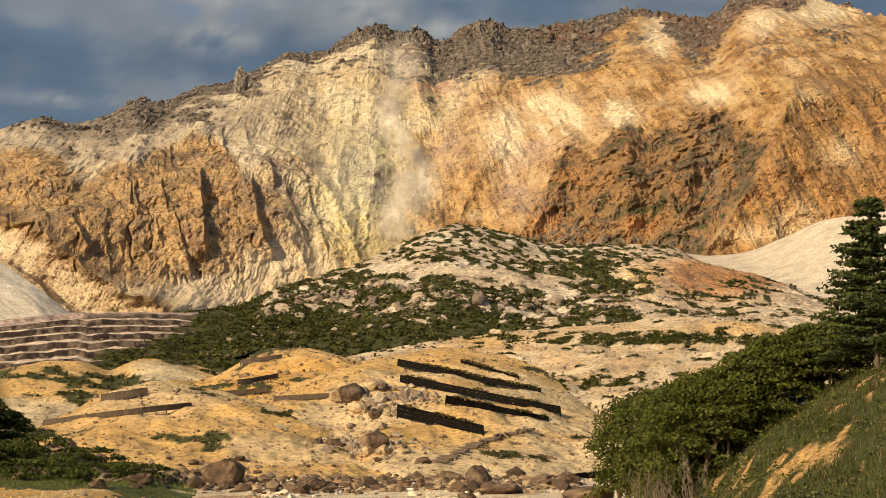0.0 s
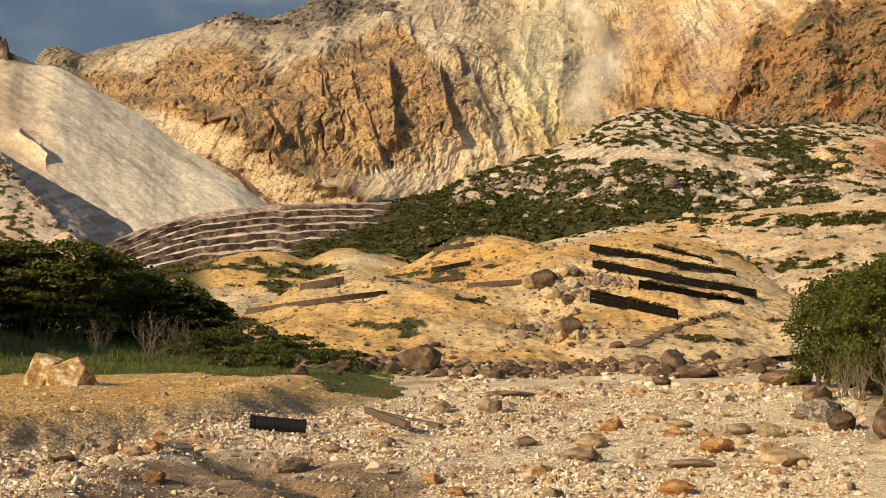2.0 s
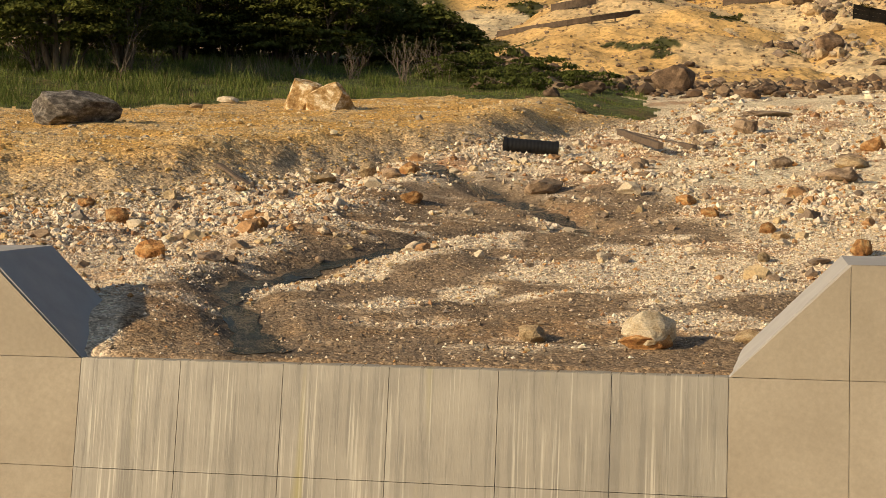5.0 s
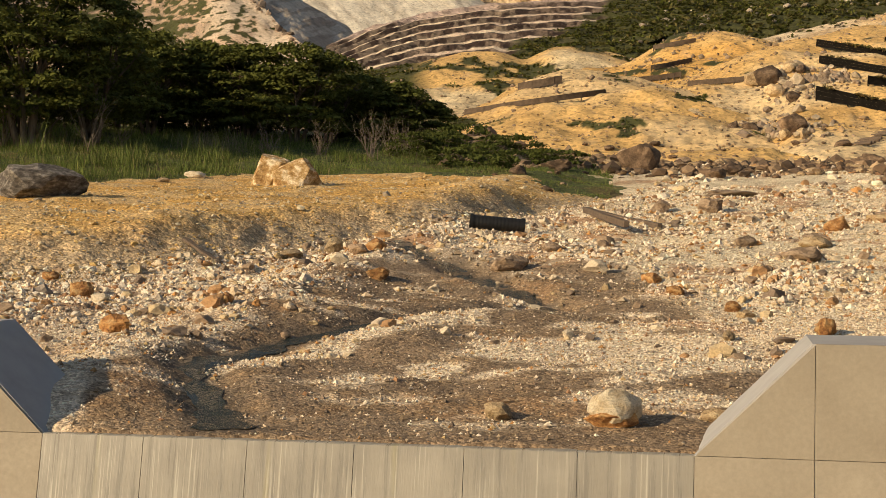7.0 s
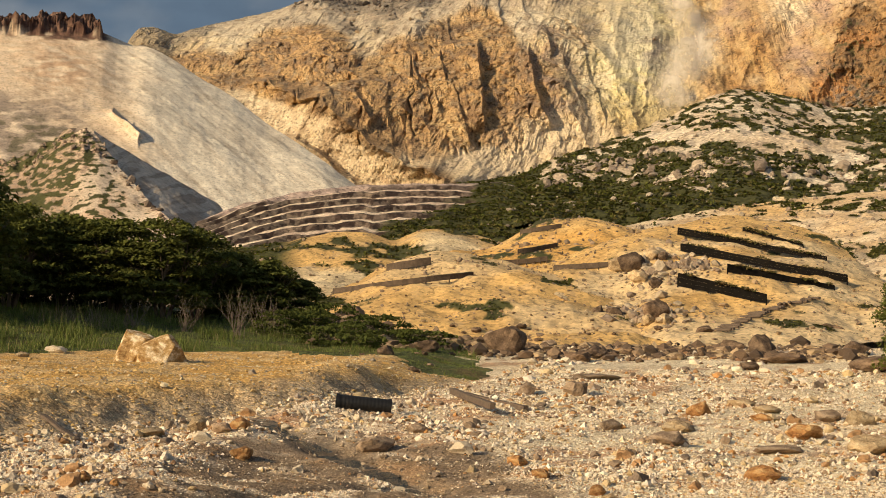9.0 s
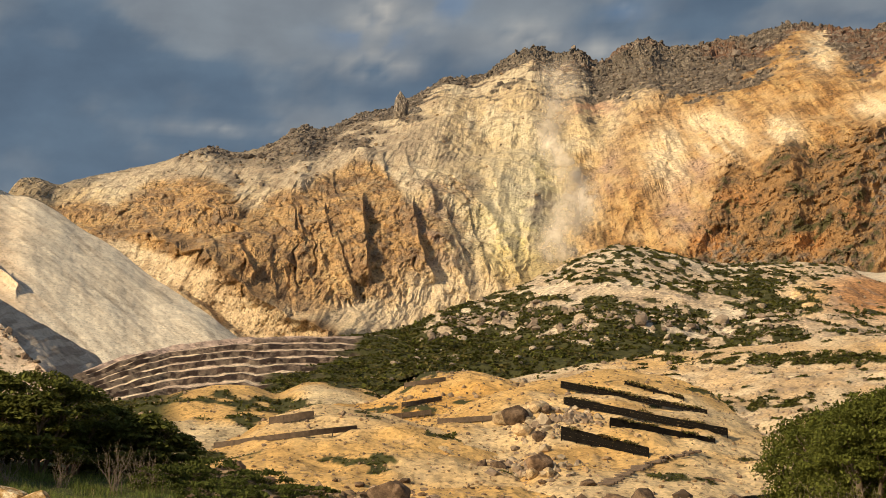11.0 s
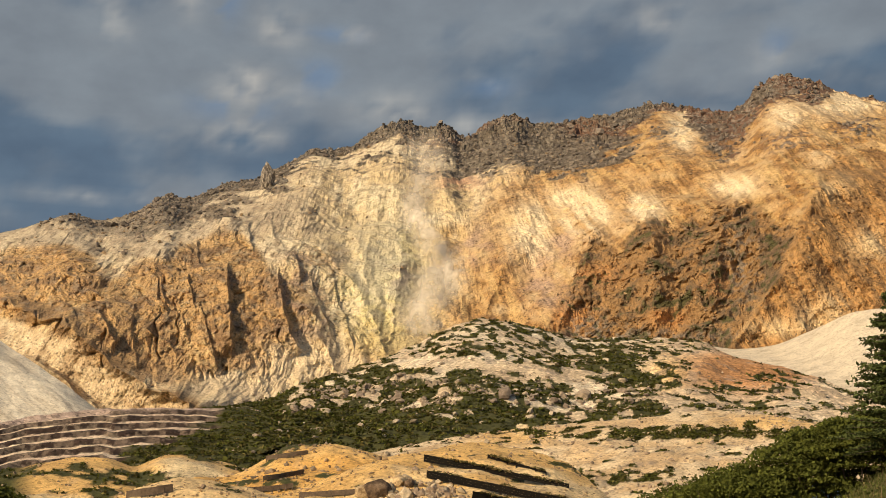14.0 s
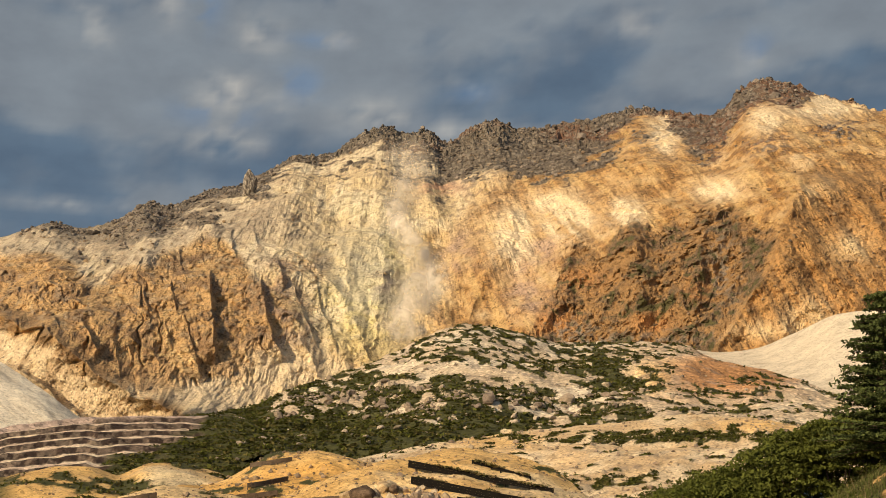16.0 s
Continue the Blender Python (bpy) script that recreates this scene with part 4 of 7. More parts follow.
landform("pale_slope", "pale sandy slopes spotted with green shrubs", "hill", M_sand,
         [(7, 175, 6.6), (13, 172, 6.0), (15.4, 165, 5.0), (18.6, 165, 5.3), (21, 175, 6.0), (30, 180, 6.2)],
         [(7, 225, 7.6), (8.9, 228, 8.0), (12.2, 228, 8.45), (14.4, 226, 8.7), (17.6, 224, 8.9), (18.7, 224, 9.05), (20.8, 224, 9.05), (23, 220, 8.7), (24.8, 218, 8.35), (27, 215, 8.1), (30, 215, 8)],
         ochre_detail, pale_tone, 280, 120, 1.1, 0.8, 0.5)
PALE = PALE * 0.88
landform("ochre_hummock", "sandy hummock with shrubs below the terraces", "hill", M_sand,
         [(-28, 140, 3.8), (-12, 140, 4.0), (-4, 142, 4.4), (3, 145, 5.2)],
         [(-28, 172, 6.3), (-12, 172, 6.3), (-7, 174, 6.6), (-5.4, 175, 6.9), (-4.6, 176, 7.1), (-3, 177, 7.2), (-1.8, 178, 6.95), (-1.1, 180, 7.25), (0.3, 182, 7.4), (1.6, 182, 7.1), (3, 180, 6.6)],
         ochre_detail, lambda x, y, z, s, az, el: mix(sandy_tone(PALE, BRIGHT, -0.1, 0.22, 0.0)(x, y, z, s, az, el), MOSS * 1.3, smooth(-5.2, -6.4, az)), 220, 100, 1.0, 0.8, 0.5)
landform("orange_ridge", "orange-topped sandy ridge with timber walls", "hill", M_sand,
         [(-1, 140, 5.2), (2, 142, 5.2), (6, 146, 5.6), (10, 150, 6)],
         [(-1, 165, 6.2), (0.1, 168, 6.55), (1.8, 172, 6.7), (2.9, 175, 7.3), (3.5, 176, 7.7), (4.6, 178, 7.9), (5.9, 178, 7.85), (7.2, 178, 7.5), (8.9, 176, 7.3), (10, 175, 7.0)],
         ochre_detail, lambda x, y, z, s, az, el: mix(sandy_tone(np.array((0.60, 0.35, 0.105)), BRIGHT, 0.0, 0.55, 0.0)(x, y, z, s, az, el), MOSS * 1.4, smooth(0.35, 0.5, blob(az, el, GREEN_A, GREEN_E, 1.2, 0.35) + 0.25 * fbm(x / 3, y / 3, 2.0, 3))), 170, 100, 1.0, 0.8, 0.5)
landform("ochre_mound", "smooth bright ochre mound above the stream rubble", "hill", M_sand,
         [(-9, 112, 2.4), (-4.9, 112, 2.5), (-1.6, 110, 2.5), (2.1, 104, 2.3), (6, 102, 2.3), (9, 106, 2.4)],
         [(-9, 135, 3.5), (-6.5, 136, 4.0), (-4.9, 138, 4.55), (-3.7, 140, 5.1), (-2.1, 143, 5.95), (-0.5, 145, 6.5), (0.6, 146, 6.5), (2, 145, 6.25), (3.1, 144, 6.0), (5.1, 142, 5.5), (6.6, 138, 5.0), (7.6, 133, 4.35), (9, 128, 3.6)],
         ochre_detail, sandy_tone(BRIGHT, np.array((0.62, 0.45, 0.235)), -0.22, 0.6, 0.10), 240, 130, 0.95, 0.8, 0.5)
landform("fence_ridge", "sandy ridge stepped with dark erosion fences", "hill", M_sand,
         [(3.2, 135, 5.0), (4.2, 132, 5.0), (6.8, 118, 3.2), (8.9, 110, 2.5), (10.5, 109, 2.4), (13.2, 114, 2.8), (15.4, 120, 3.2), (19, 126, 3.4)],
         [(3.2, 150, 5.9), (4.2, 153, 6.2), (5.9, 157, 6.85), (7.2, 160, 7.3), (8, 162, 7.55), (9, 164, 7.65), (10.2, 170, 7.95), (11.1, 172, 8.0), (12.2, 172, 7.85), (13.3, 170, 7.6), (14.6, 166, 7.1), (15.5, 158, 6.35), (16.7, 150, 5.4), (19, 145, 5.0)],
         ochre_detail, sandy_tone(np.array((0.63, 0.475, 0.265)), BRIGHT * 1.02, -0.05, 0.6, 0.06), 280, 150, 0.95, 0.8, 0.5)

# ---- check dam ----
M_conc, nt, b = nodes_of("concrete", 0.8)
n = noise_node(nt, 0.9, 7, 0.6)
n2 = noise_node(nt, 14, 5, 0.7)
base = ramp_node(nt, n.outputs[0], [(0.3, (0.28, 0.24, 0.182)), (0.7, (0.34, 0.296, 0.228))])
fine = ramp_node(nt, n2.outputs[0], [(0.3, (0.9, 0.9, 0.9)), (0.7, (1.08, 1.08, 1.08))])
nt.links.new(mix_node(nt, 1.0, base.outputs[0], fine.outputs[0], "MULTIPLY"), b.inputs["Base Color"])
bump_node(nt, b, n2.outputs[0], 0.15, 0.01)

# concrete of tops and ends, lightened so the colour stands in for skylight
M_cope, nt, b = nodes_of("lightened concrete", 0.9)
n = noise_node(nt, 1.4, 7, 0.65)
nt.links.new(ramp_node(nt, n.outputs[0], [(0.3, (0.32, 0.31, 0.30)), (0.7, (0.40, 0.385, 0.37))]).outputs[0], b.inputs["Base Color"])

# stained wet concrete: runs of lime, dark algae and damp down the face
M_wet, nt, b = nodes_of("wet stained concrete", 0.5)
b.inputs["Specular IOR Level"].default_value = 0.5
n = noise_node(nt, 1.0, 6, 0.6)
broken = noise_node(nt, 1.0, 4, 0.6, (1.6, 0, 0.5))
lime = noise_node(nt, 1.0, 3, 0.6, (26, 0, 0.35))
algae = noise_node(nt, 1.0, 5, 0.65, (7, 0, 0.3))
moss = noise_node(nt, 1.0, 2, 0.5, (1.7, 0, 0.1))
gate = ramp_node(nt, broken.outputs[0], [(0.38, (0, 0, 0)), (0.58, (1, 1, 1))]).outputs[0]
c = ramp_node(nt, n.outputs[0], [(0.3, (0.225, 0.205, 0.168)), (0.7, (0.31, 0.285, 0.235))]).outputs[0]
c = mix_node(nt, ramp_node(nt, algae.outputs[0], [(0.48, (0, 0, 0)), (0.75, (0.4, 0.4, 0.4))]).outputs[0], c, (0.12, 0.11, 0.085))
c = mix_node(nt, ramp_node(nt, moss.outputs[0], [(0.63, (0, 0, 0)), (0.70, (0.6, 0.6, 0.6))]).outputs[0], c, (0.27, 0.24, 0.07))
run = mix_node(nt, 1.0, ramp_node(nt, lime.outputs[0], [(0.55, (0, 0, 0)), (0.66, (0.75, 0.75, 0.75))]).outputs[0], gate, "MULTIPLY")
c = mix_node(nt, run, c, (0.50, 0.47, 0.39))
nt.links.new(c, b.inputs["Base Color"])
nt.links.new(ramp_node(nt, algae.outputs[0], [(0.4, (0.6, 0.6, 0.6)), (0.6, (0.22, 0.22, 0.22))]).outputs[0], b.inputs["Roughness"])
drops = noise_node(nt, 1.0, 3, 0.6, (34, 0, 5))
bump_node(nt, b, drops.outputs[0], 0.25, 0.012)


def prism(bm, pts, d, m=Matrix.Identity(4)):
    """A slab from a front outline (x, y, z) pushed back by d metres."""
    f = [bm.verts.new(m @ Vector(p)) for p in pts]
    k = [bm.verts.new(m @ Vector((p[0], d, p[2]))) for p in pts]
    bm.faces.new(f), bm.faces.new(k[::-1])
    for i in range(len(f)):
        j = (i + 1) % len(f)
        bm.faces.new((f[j], f[i], k[i], k[j]))


def mesh_of(name, bm, material):
    bmesh.ops.recalc_face_normals(bm, faces=bm.faces)
    me = bpy.data.meshes.new(name)
    bm.to_mesh(me), bm.free()
    me.materials.append(material)
    return me


def part(name, bm, material, parent, label=""):
    o = new(name, mesh_of(name, bm, material))
    o.parent = parent
    return tagged(o, label)


dam = tagged(new("check_dam"), "concrete check dam with a notched spillway and water stains", "dam")
dam.matrix_world = DAM

def front(x, z, gap=0.0):
    return (x, BATTER * min(z, 0) + gap, z)


bm = bmesh.new()
prism(bm, [front(x, z, 0.045) for x, z in ((0, 0), (NOTCH, 0), (NOTCH, LOW), (0, LOW))], DEPTH)
part("spillway", bm, M_wet, dam, "wet stained spillway sill")
for x0, x1, way in ((0, ENDS[0], -1), (NOTCH, ENDS[1], 1)):
    bm = bmesh.new()
    prism(bm, [front(x, z, 0.045) for x, z in ((x0, LOW), (x0, 0), (x1, 0), (x1, LOW))], DEPTH)
    prism(bm, [front(x, z, 0.045) for x, z in ((x0, 0), (x0 + way * WING, WING), (x1, WING), (x1, 0))], DEPTH)
    part("wing", bm, M_cope, dam)
J = 0.004
for k in range(int(ENDS[0] / PANEL), int(ENDS[1] / PANEL)):
    for row in range(3):
        x0, x1 = k * PANEL + J, (k + 1) * PANEL - J
        zt = WING if row == 0 else -(row - 1) * PANEL - J
        zb = J if row == 0 else -row * PANEL + J
        if row == 0 and 0 <= k < 6:
            continue
        if row == 0 and k == -1:
            outline = [(x0, zb), (x1 - 0.02, zb), (x0, zt - 0.02)]
        elif row == 0 and k == 6:
            outline = [(x0 + 0.02, zb), (x1, zb), (x1, zt - 0.02)]
        else:
            outline = [(x0, zb), (x1, zb), (x1, zt), (x0, zt)]
        bm = bmesh.new()
        f = [bm.verts.new(front(*p)) for p in outline]
        q = [bm.verts.new(Vector(front(*p)) + Vector((0, 0.06, 0))) for p in outline]
        bm.faces.new(f)
        for i in range(len(f)):
            bm.faces.new((f[i], q[i], q[(i + 1) % len(f)], f[(i + 1) % len(f)]))
        part("panel", bm, M_wet if row and 0 <= k < 6 else M_conc, dam)


# ---- tools for things ----
def solid(name, co, polys, material, tone=None, smooth_shade=False):
    """A mesh from arrays: places, and faces of one size; tone: a colour for each vertex."""
    me = bpy.data.meshes.new(name)
    k = polys.shape[1]
    me.vertices.add(len(co)), me.loops.add(polys.size), me.polygons.add(len(polys))
    me.vertices.foreach_set("co", np.asarray(co, np.float32).ravel())
    me.loops.foreach_set("vertex_index", polys.astype(np.int32).ravel())
    me.polygons.foreach_set("loop_start", np.arange(0, polys.size, k, dtype=np.int32))
    me.polygons.foreach_set("use_smooth", np.full(len(polys), smooth_shade))
    if tone is not None:
        c = np.ones((len(co), 4), np.float32)
        c[:, :3] = tone
        me.attributes.new("tone", "FLOAT_COLOR", "POINT").data.foreach_set("color", c.ravel())
    me.update()
    me.materials.append(material)
    return me


def ico(level, seed, cuts, rough, squash=1.0, near=0.46):
    """An angular stone: a ball with flats cut off."""
    bm = bmesh.new()
    if level:
        bmesh.ops.create_icosphere(bm, subdivisions=level, radius=1)
    else:
        v = [bm.verts.new(p) for p in ((1, 0, 0), (0, 1, 0), (-1, 0, 0), (0, -1, 0), (0, 0, 1), (0, 0, -1))]
        for i in range(4):
            bm.faces.new((v[i], v[(i + 1) % 4], v[4])), bm.faces.new((v[(i + 1) % 4], v[i], v[5]))
    bm.verts.index_update()
    co = np.array([v.co[:] for v in bm.verts])
    tri = np.array([[v.index for v in f.verts] for f in bm.faces])
    bm.free()
    g = np.random.default_rng(seed)
    for _ in range(cuts):
        d = g.normal(size=3)
        d /= np.linalg.norm(d)
        co = co - np.clip(co @ d - g.uniform(near, 0.82), 0, None)[:, None] * d
    co = co * (1 + rough * fbm(co[:, 0] * 2 + seed, co[:, 1] * 2, co[:, 2] * 2, 5, 0.55)[:, None])
    co[:, 2] *= squash
    return co, tri


def on_near(az, el):
    """The place on the near ground at that azimuth and elevation."""
    r = np.linspace(20, 145, 2500)
    x, y = np.sin(radians(az)) * r, np.cos(radians(az)) * r
    e = np.degrees(np.arctan2(near_height(x, y) - EYE, r))
    j = int(np.argmax(e >= el)) if (e >= el).any() else len(r) - 1
    return Vector((x[j], y[j], near_height(x[j:j + 1], y[j:j + 1])[0]))


def ground_z(x, y):
    return float(near_height(np.array([x]), np.array([y]))[0])


def toned(name, roughness=0.9, speck=20.0, amount=0.5, leaf=0.0):
    """A material that takes the vertex tone and breaks it with fine noise."""
    mat, nt, b = nodes_of(name, roughness)
    at = nt.nodes.new("ShaderNodeAttribute")
    at.attribute_name = "tone"
    n = noise_node(nt, speck, 4, 0.6)
    r = ramp_node(nt, n.outputs[0], [(0.3, (1 - amount,) * 3), (0.7, (1 + 0.6 * amount,) * 3)])
    c = mix_node(nt, 1.0, at.outputs[0], r.outputs[0], "MULTIPLY")
    nt.links.new(c, b.inputs["Base Color"])
    bump_node(nt, b, n.outputs[0], 0.4, 0.5 / speck)
    if leaf:
        tr = nt.nodes.new("ShaderNodeBsdfTranslucent")
        nt.links.new(c, tr.inputs[0])
        ms = nt.nodes.new("ShaderNodeMixShader")
        ms.inputs[0].default_value = leaf
        nt.links.new(b.outputs[0], ms.inputs[1]), nt.links.new(tr.outputs[0], ms.inputs[2])
        nt.links.new(ms.outputs[0], nt.nodes["Material Output"].inputs[0])
    return mat


def stone_mat(name, c1, c2, c3, scale=2.2):
    """Weathered rock: three colours in patches, lichen specks, and a shade of its own for each stone."""
    mat, nt, b = nodes_of(name, 0.9)
    n = noise_node(nt, scale, 8, 0.65)
    f = noise_node(nt, scale * 6, 8, 0.75)
    r = ramp_node(nt, n.outputs[0], [(0.36, c1), (0.5, c2), (0.66, c3)])
    fr = ramp_node(nt, f.outputs[0], [(0.32, (0.58, 0.56, 0.54)), (0.52, (1, 1, 1)), (0.72, (1.32, 1.3, 1.24))])
    info = nt.nodes.new("ShaderNodeObjectInfo")
    rr_ = ramp_node(nt, info.outputs["Random"], [(0, (0.72, 0.72, 0.72)), (1, (1.2, 1.15, 1.08))])
    c = mix_node(nt, 1.0, r.outputs[0], fr.outputs[0], "MULTIPLY")
    c = mix_node(nt, 1.0, c, rr_.outputs[0], "MULTIPLY")
    nt.links.new(c, b.inputs["Base Color"])
    n1 = bump_node(nt, b, n.outputs[0], 0.5, 0.15)
    bump_node(nt, b, f.outputs[0], 0.8, 0.05, n1)
    return mat


M_rust = stone_mat("rusty stone", (0.24, 0.11, 0.045), (0.44, 0.23, 0.085), (0.60, 0.41, 0.20))
M_tan = stone_mat("tan stone", (0.30, 0.21, 0.12), (0.48, 0.36, 0.21), (0.58, 0.47, 0.31))
M_dark = stone_mat("brown-grey stone", (0.19, 0.135, 0.095), (0.34, 0.25, 0.17), (0.48, 0.37, 0.26))
M_brown = stone_mat("dark brown stone", (0.07, 0.046, 0.03), (0.155, 0.105, 0.068), (0.27, 0.19, 0.125))
M_yellow = stone_mat("yellow-stained stone", (0.20, 0.11, 0.04), (0.40, 0.27, 0.12), (0.80, 0.72, 0.55), 2.3)
M_white = stone_mat("cream stone", (0.58, 0.45, 0.28), (0.72, 0.62, 0.45), (0.80, 0.72, 0.57), 2.0)
M_lichen = stone_mat("grey lichened stone", (0.06, 0.052, 0.045), (0.17, 0.15, 0.13), (0.46, 0.42, 0.37), 6.0)
M_gravelstone = toned("loose stones", 0.9, 30, 0.35)
M_farstone = toned("far stones", 0.9, 3, 0.4)
M_leaf = toned("foliage", 0.8, 6, 0.35, 0.25)
M_leaf.node_tree.nodes["Principled BSDF"].inputs["Specular IOR Level"].default_value = 0.08
M_grassblade = toned("grass", 0.75, 10, 0.3, 0.3)

ROCKS = [solid("rock", *ico(3, 11 + k, 30, 0.11, near=0.6), M_dark) for k in range(7)]


def rock(name, at, w, d, h, material, label, turn=None, group="", shape=None):
    """A stone of that width, depth and height, sunk a little into what it lies on."""
    k = rng.integers(len(ROCKS)) if shape is None else shape
    key = (int(k), material.name)
    if key not in rock.made:
        me = ROCKS[k].copy()
        me.materials.clear()
        me.materials.append(material)
        rock.made[key] = me
    o = new(name, rock.made[key])
    o.matrix_world = Matrix.Translation(at + Vector((0, 0, h * 0.25))) @ pose(0, 0, 0, 0, 0, rng.uniform(0, 360) if turn is None else turn) @ Matrix.Diagonal((w / 1.5, d / 1.5, h / 1.5, 1))
    return tagged(o, label, "rock", group)


rock.made = {}


def twig(co, fa, p, q, r0, r1, sides=5):
    """Adds a tapered round stick to the lists."""
    p, q = Vector(p), Vector(q)
    d = (q - p).normalized()
    u = d.orthogonal().normalized()
    v = d.cross(u)
    n = sum(len(c) for c in co)
    ring = [(math.cos(2 * math.pi * k / sides), math.sin(2 * math.pi * k / sides)) for k in range(sides)]
    co.append([list(p + (u * a + v * b) * r0) for a, b in ring] + [list(q + (u * a + v * b) * r1) for a, b in ring])
    for k in range(sides):
        fa.append((n + k, n + (k + 1) % sides, n + sides + (k + 1) % sides, n + sides + k))


M_bark, nt, b = nodes_of("bark", 0.9)
n = noise_node(nt, 6, 6, 0.6, (1, 1, 0.25))
nt.links.new(ramp_node(nt, n.outputs[0], [(0.3, (0.07, 0.05, 0.035)), (0.7, (0.20, 0.155, 0.11))]).outputs[0], b.inputs["Base Color"])
bump_node(nt, b, n.outputs[0], 0.6, 0.05)
M_deadwood, nt, b = nodes_of("bare grey wood", 0.85)
n = noise_node(nt, 9, 5, 0.6)
nt.links.new(ramp_node(nt, n.outputs[0], [(0.3, (0.10, 0.075, 0.055)), (0.7, (0.24, 0.19, 0.14))]).outputs[0], b.inputs["Base Color"])


def leaves(pads, count, size, colour, g, up=0.75):
    """Small leaf sprays strewn over flat pads (x, y, z, radius, thickness): quads and tones."""
    out, tones = [], []
    for x, y, z, r, th in pads:
        m = max(6, int(count * r * r))
        a, q = g.uniform(0, 2 * np.pi, m), np.sqrt(g.uniform(0, 1, m))
        edge = 1 + 0.25 * np.sin(a * 3 + x * 5) + 0.15 * np.sin(a * 7 + y * 3)
        c = np.stack([x + np.cos(a) * q * r * edge, y + np.sin(a) * q * r * edge, z + th * ((1 - q * q) * g.uniform(0.2, 1, m) - 0.4 * g.uniform(0, 1, m))], -1)
        nrm = g.normal(size=(m, 3)) * (1 - up) + np.stack([np.cos(a) * q * 0.5, np.sin(a) * q * 0.5, np.full(m, up)], -1)
        nrm /= np.linalg.norm(nrm, axis=1)[:, None]
        t1 = np.cross(nrm, g.normal(size=(m, 3)))
        t1 /= np.linalg.norm(t1, axis=1)[:, None]
        t2 = np.cross(nrm, t1)
        s = (size * g.uniform(0.6, 1.4, m))[:, None]
        out.append(np.stack([c - t1 * s, c - t2 * s * 0.55, c + t1 * s, c + t2 * s * 0.55], 1))
        shade = g.uniform(0.7, 1.3, (m, 1)) * g.uniform(0.85, 1.15)
        tones.append(np.repeat((np.array(colour) * shade)[:, None, :], 4, 1))
    co = np.concatenate(out).reshape(-1, 3)
    return co, np.arange(len(co)).reshape(-1, 4), np.concatenate(tones).reshape(-1, 3)


def spreading_tree(name, base, height, spread, label, category, seed, colour, pads=46, count=150, leaf=0.13, low=0.38, lean=(0, 0), group="", puff=1.5, up=0.65):
    """A wind-pruned tree with several stems and flat layered pads of foliage."""
    g = np.random.default_rng(seed)
    top = tagged(new(name), label, category, group)
    top.location = base
    co, fa, pd = [], [], []
    stems = int(g.integers(3, 6))
    for k in range(stems):
        a = 2 * math.pi * (k + g.uniform(-0.3, 0.3)) / stems
        p = Vector((math.cos(a) * 0.25, math.sin(a) * 0.25, -0.3))
        reach = spread * g.uniform(0.35, 0.7)
        q = Vector((math.cos(a) * reach * 0.45, math.sin(a) * reach * 0.45, height * g.uniform(0.28, 0.4)))
        r = 0.035 * height * g.uniform(0.5, 0.8)
        twig(co, fa, p, q, r, r * 0.65, 6)
        for _ in range(4):
            b2 = a + g.uniform(-1.1, 1.1)
            e = q + Vector((math.cos(b2) * reach * g.uniform(0.2, 0.7), math.sin(b2) * reach * g.uniform(0.2, 0.7), height * g.uniform(0.12, 0.35)))
            twig(co, fa, q, e, r * 0.5, r * 0.25, 5)
            for _ in range(3):
                b3 = b2 + g.uniform(-1.2, 1.2)
                f = e + Vector((math.cos(b3) * spread * 0.22, math.sin(b3) * spread * 0.22, height * g.uniform(0.0, 0.14)))
                twig(co, fa, e, f, r * 0.22, 0.012, 4)
    for k in range(pads):
        a, q = g.uniform(0, 2 * math.pi), math.sqrt(g.uniform(0, 1))
        level = g.uniform(low, 1.0)
        roof = math.sqrt(max(0.02, 1 - 0.8 * q * q))
        pd.append((math.cos(a) * q * spread + lean[0] * level, math.sin(a) * q * spread + lean[1] * level, height * (low + (level - low) * roof), spread * g.uniform(0.18, 0.36), height * 0.05 * puff))
    for k in range(pads // 2):
        a, q = g.uniform(0, 2 * math.pi), math.sqrt(g.uniform(0, 1)) * 0.95
        pd.append((math.cos(a) * q * spread + lean[0], math.sin(a) * q * spread + lean[1], height * (low + (0.99 - low) * math.sqrt(1 - 0.8 * q * q)), spread * g.uniform(0.16, 0.3), height * 0.06 * puff))
    part_mesh("trunk", np.concatenate([np.array(c) for c in co]), np.array(fa), M_bark, top, smooth_shade=True)
    lc, lf, lt = leaves(pd, count, leaf, colour, g, up)
    part_mesh("crown", lc, lf, M_leaf, top, lt)
    return top


def part_mesh(name, co, faces, material, parent, tone=None, label="", smooth_shade=False):
    o = new(name, solid(name, co, faces, material, tone, smooth_shade))
    o.parent = parent
    return tagged(o, label)


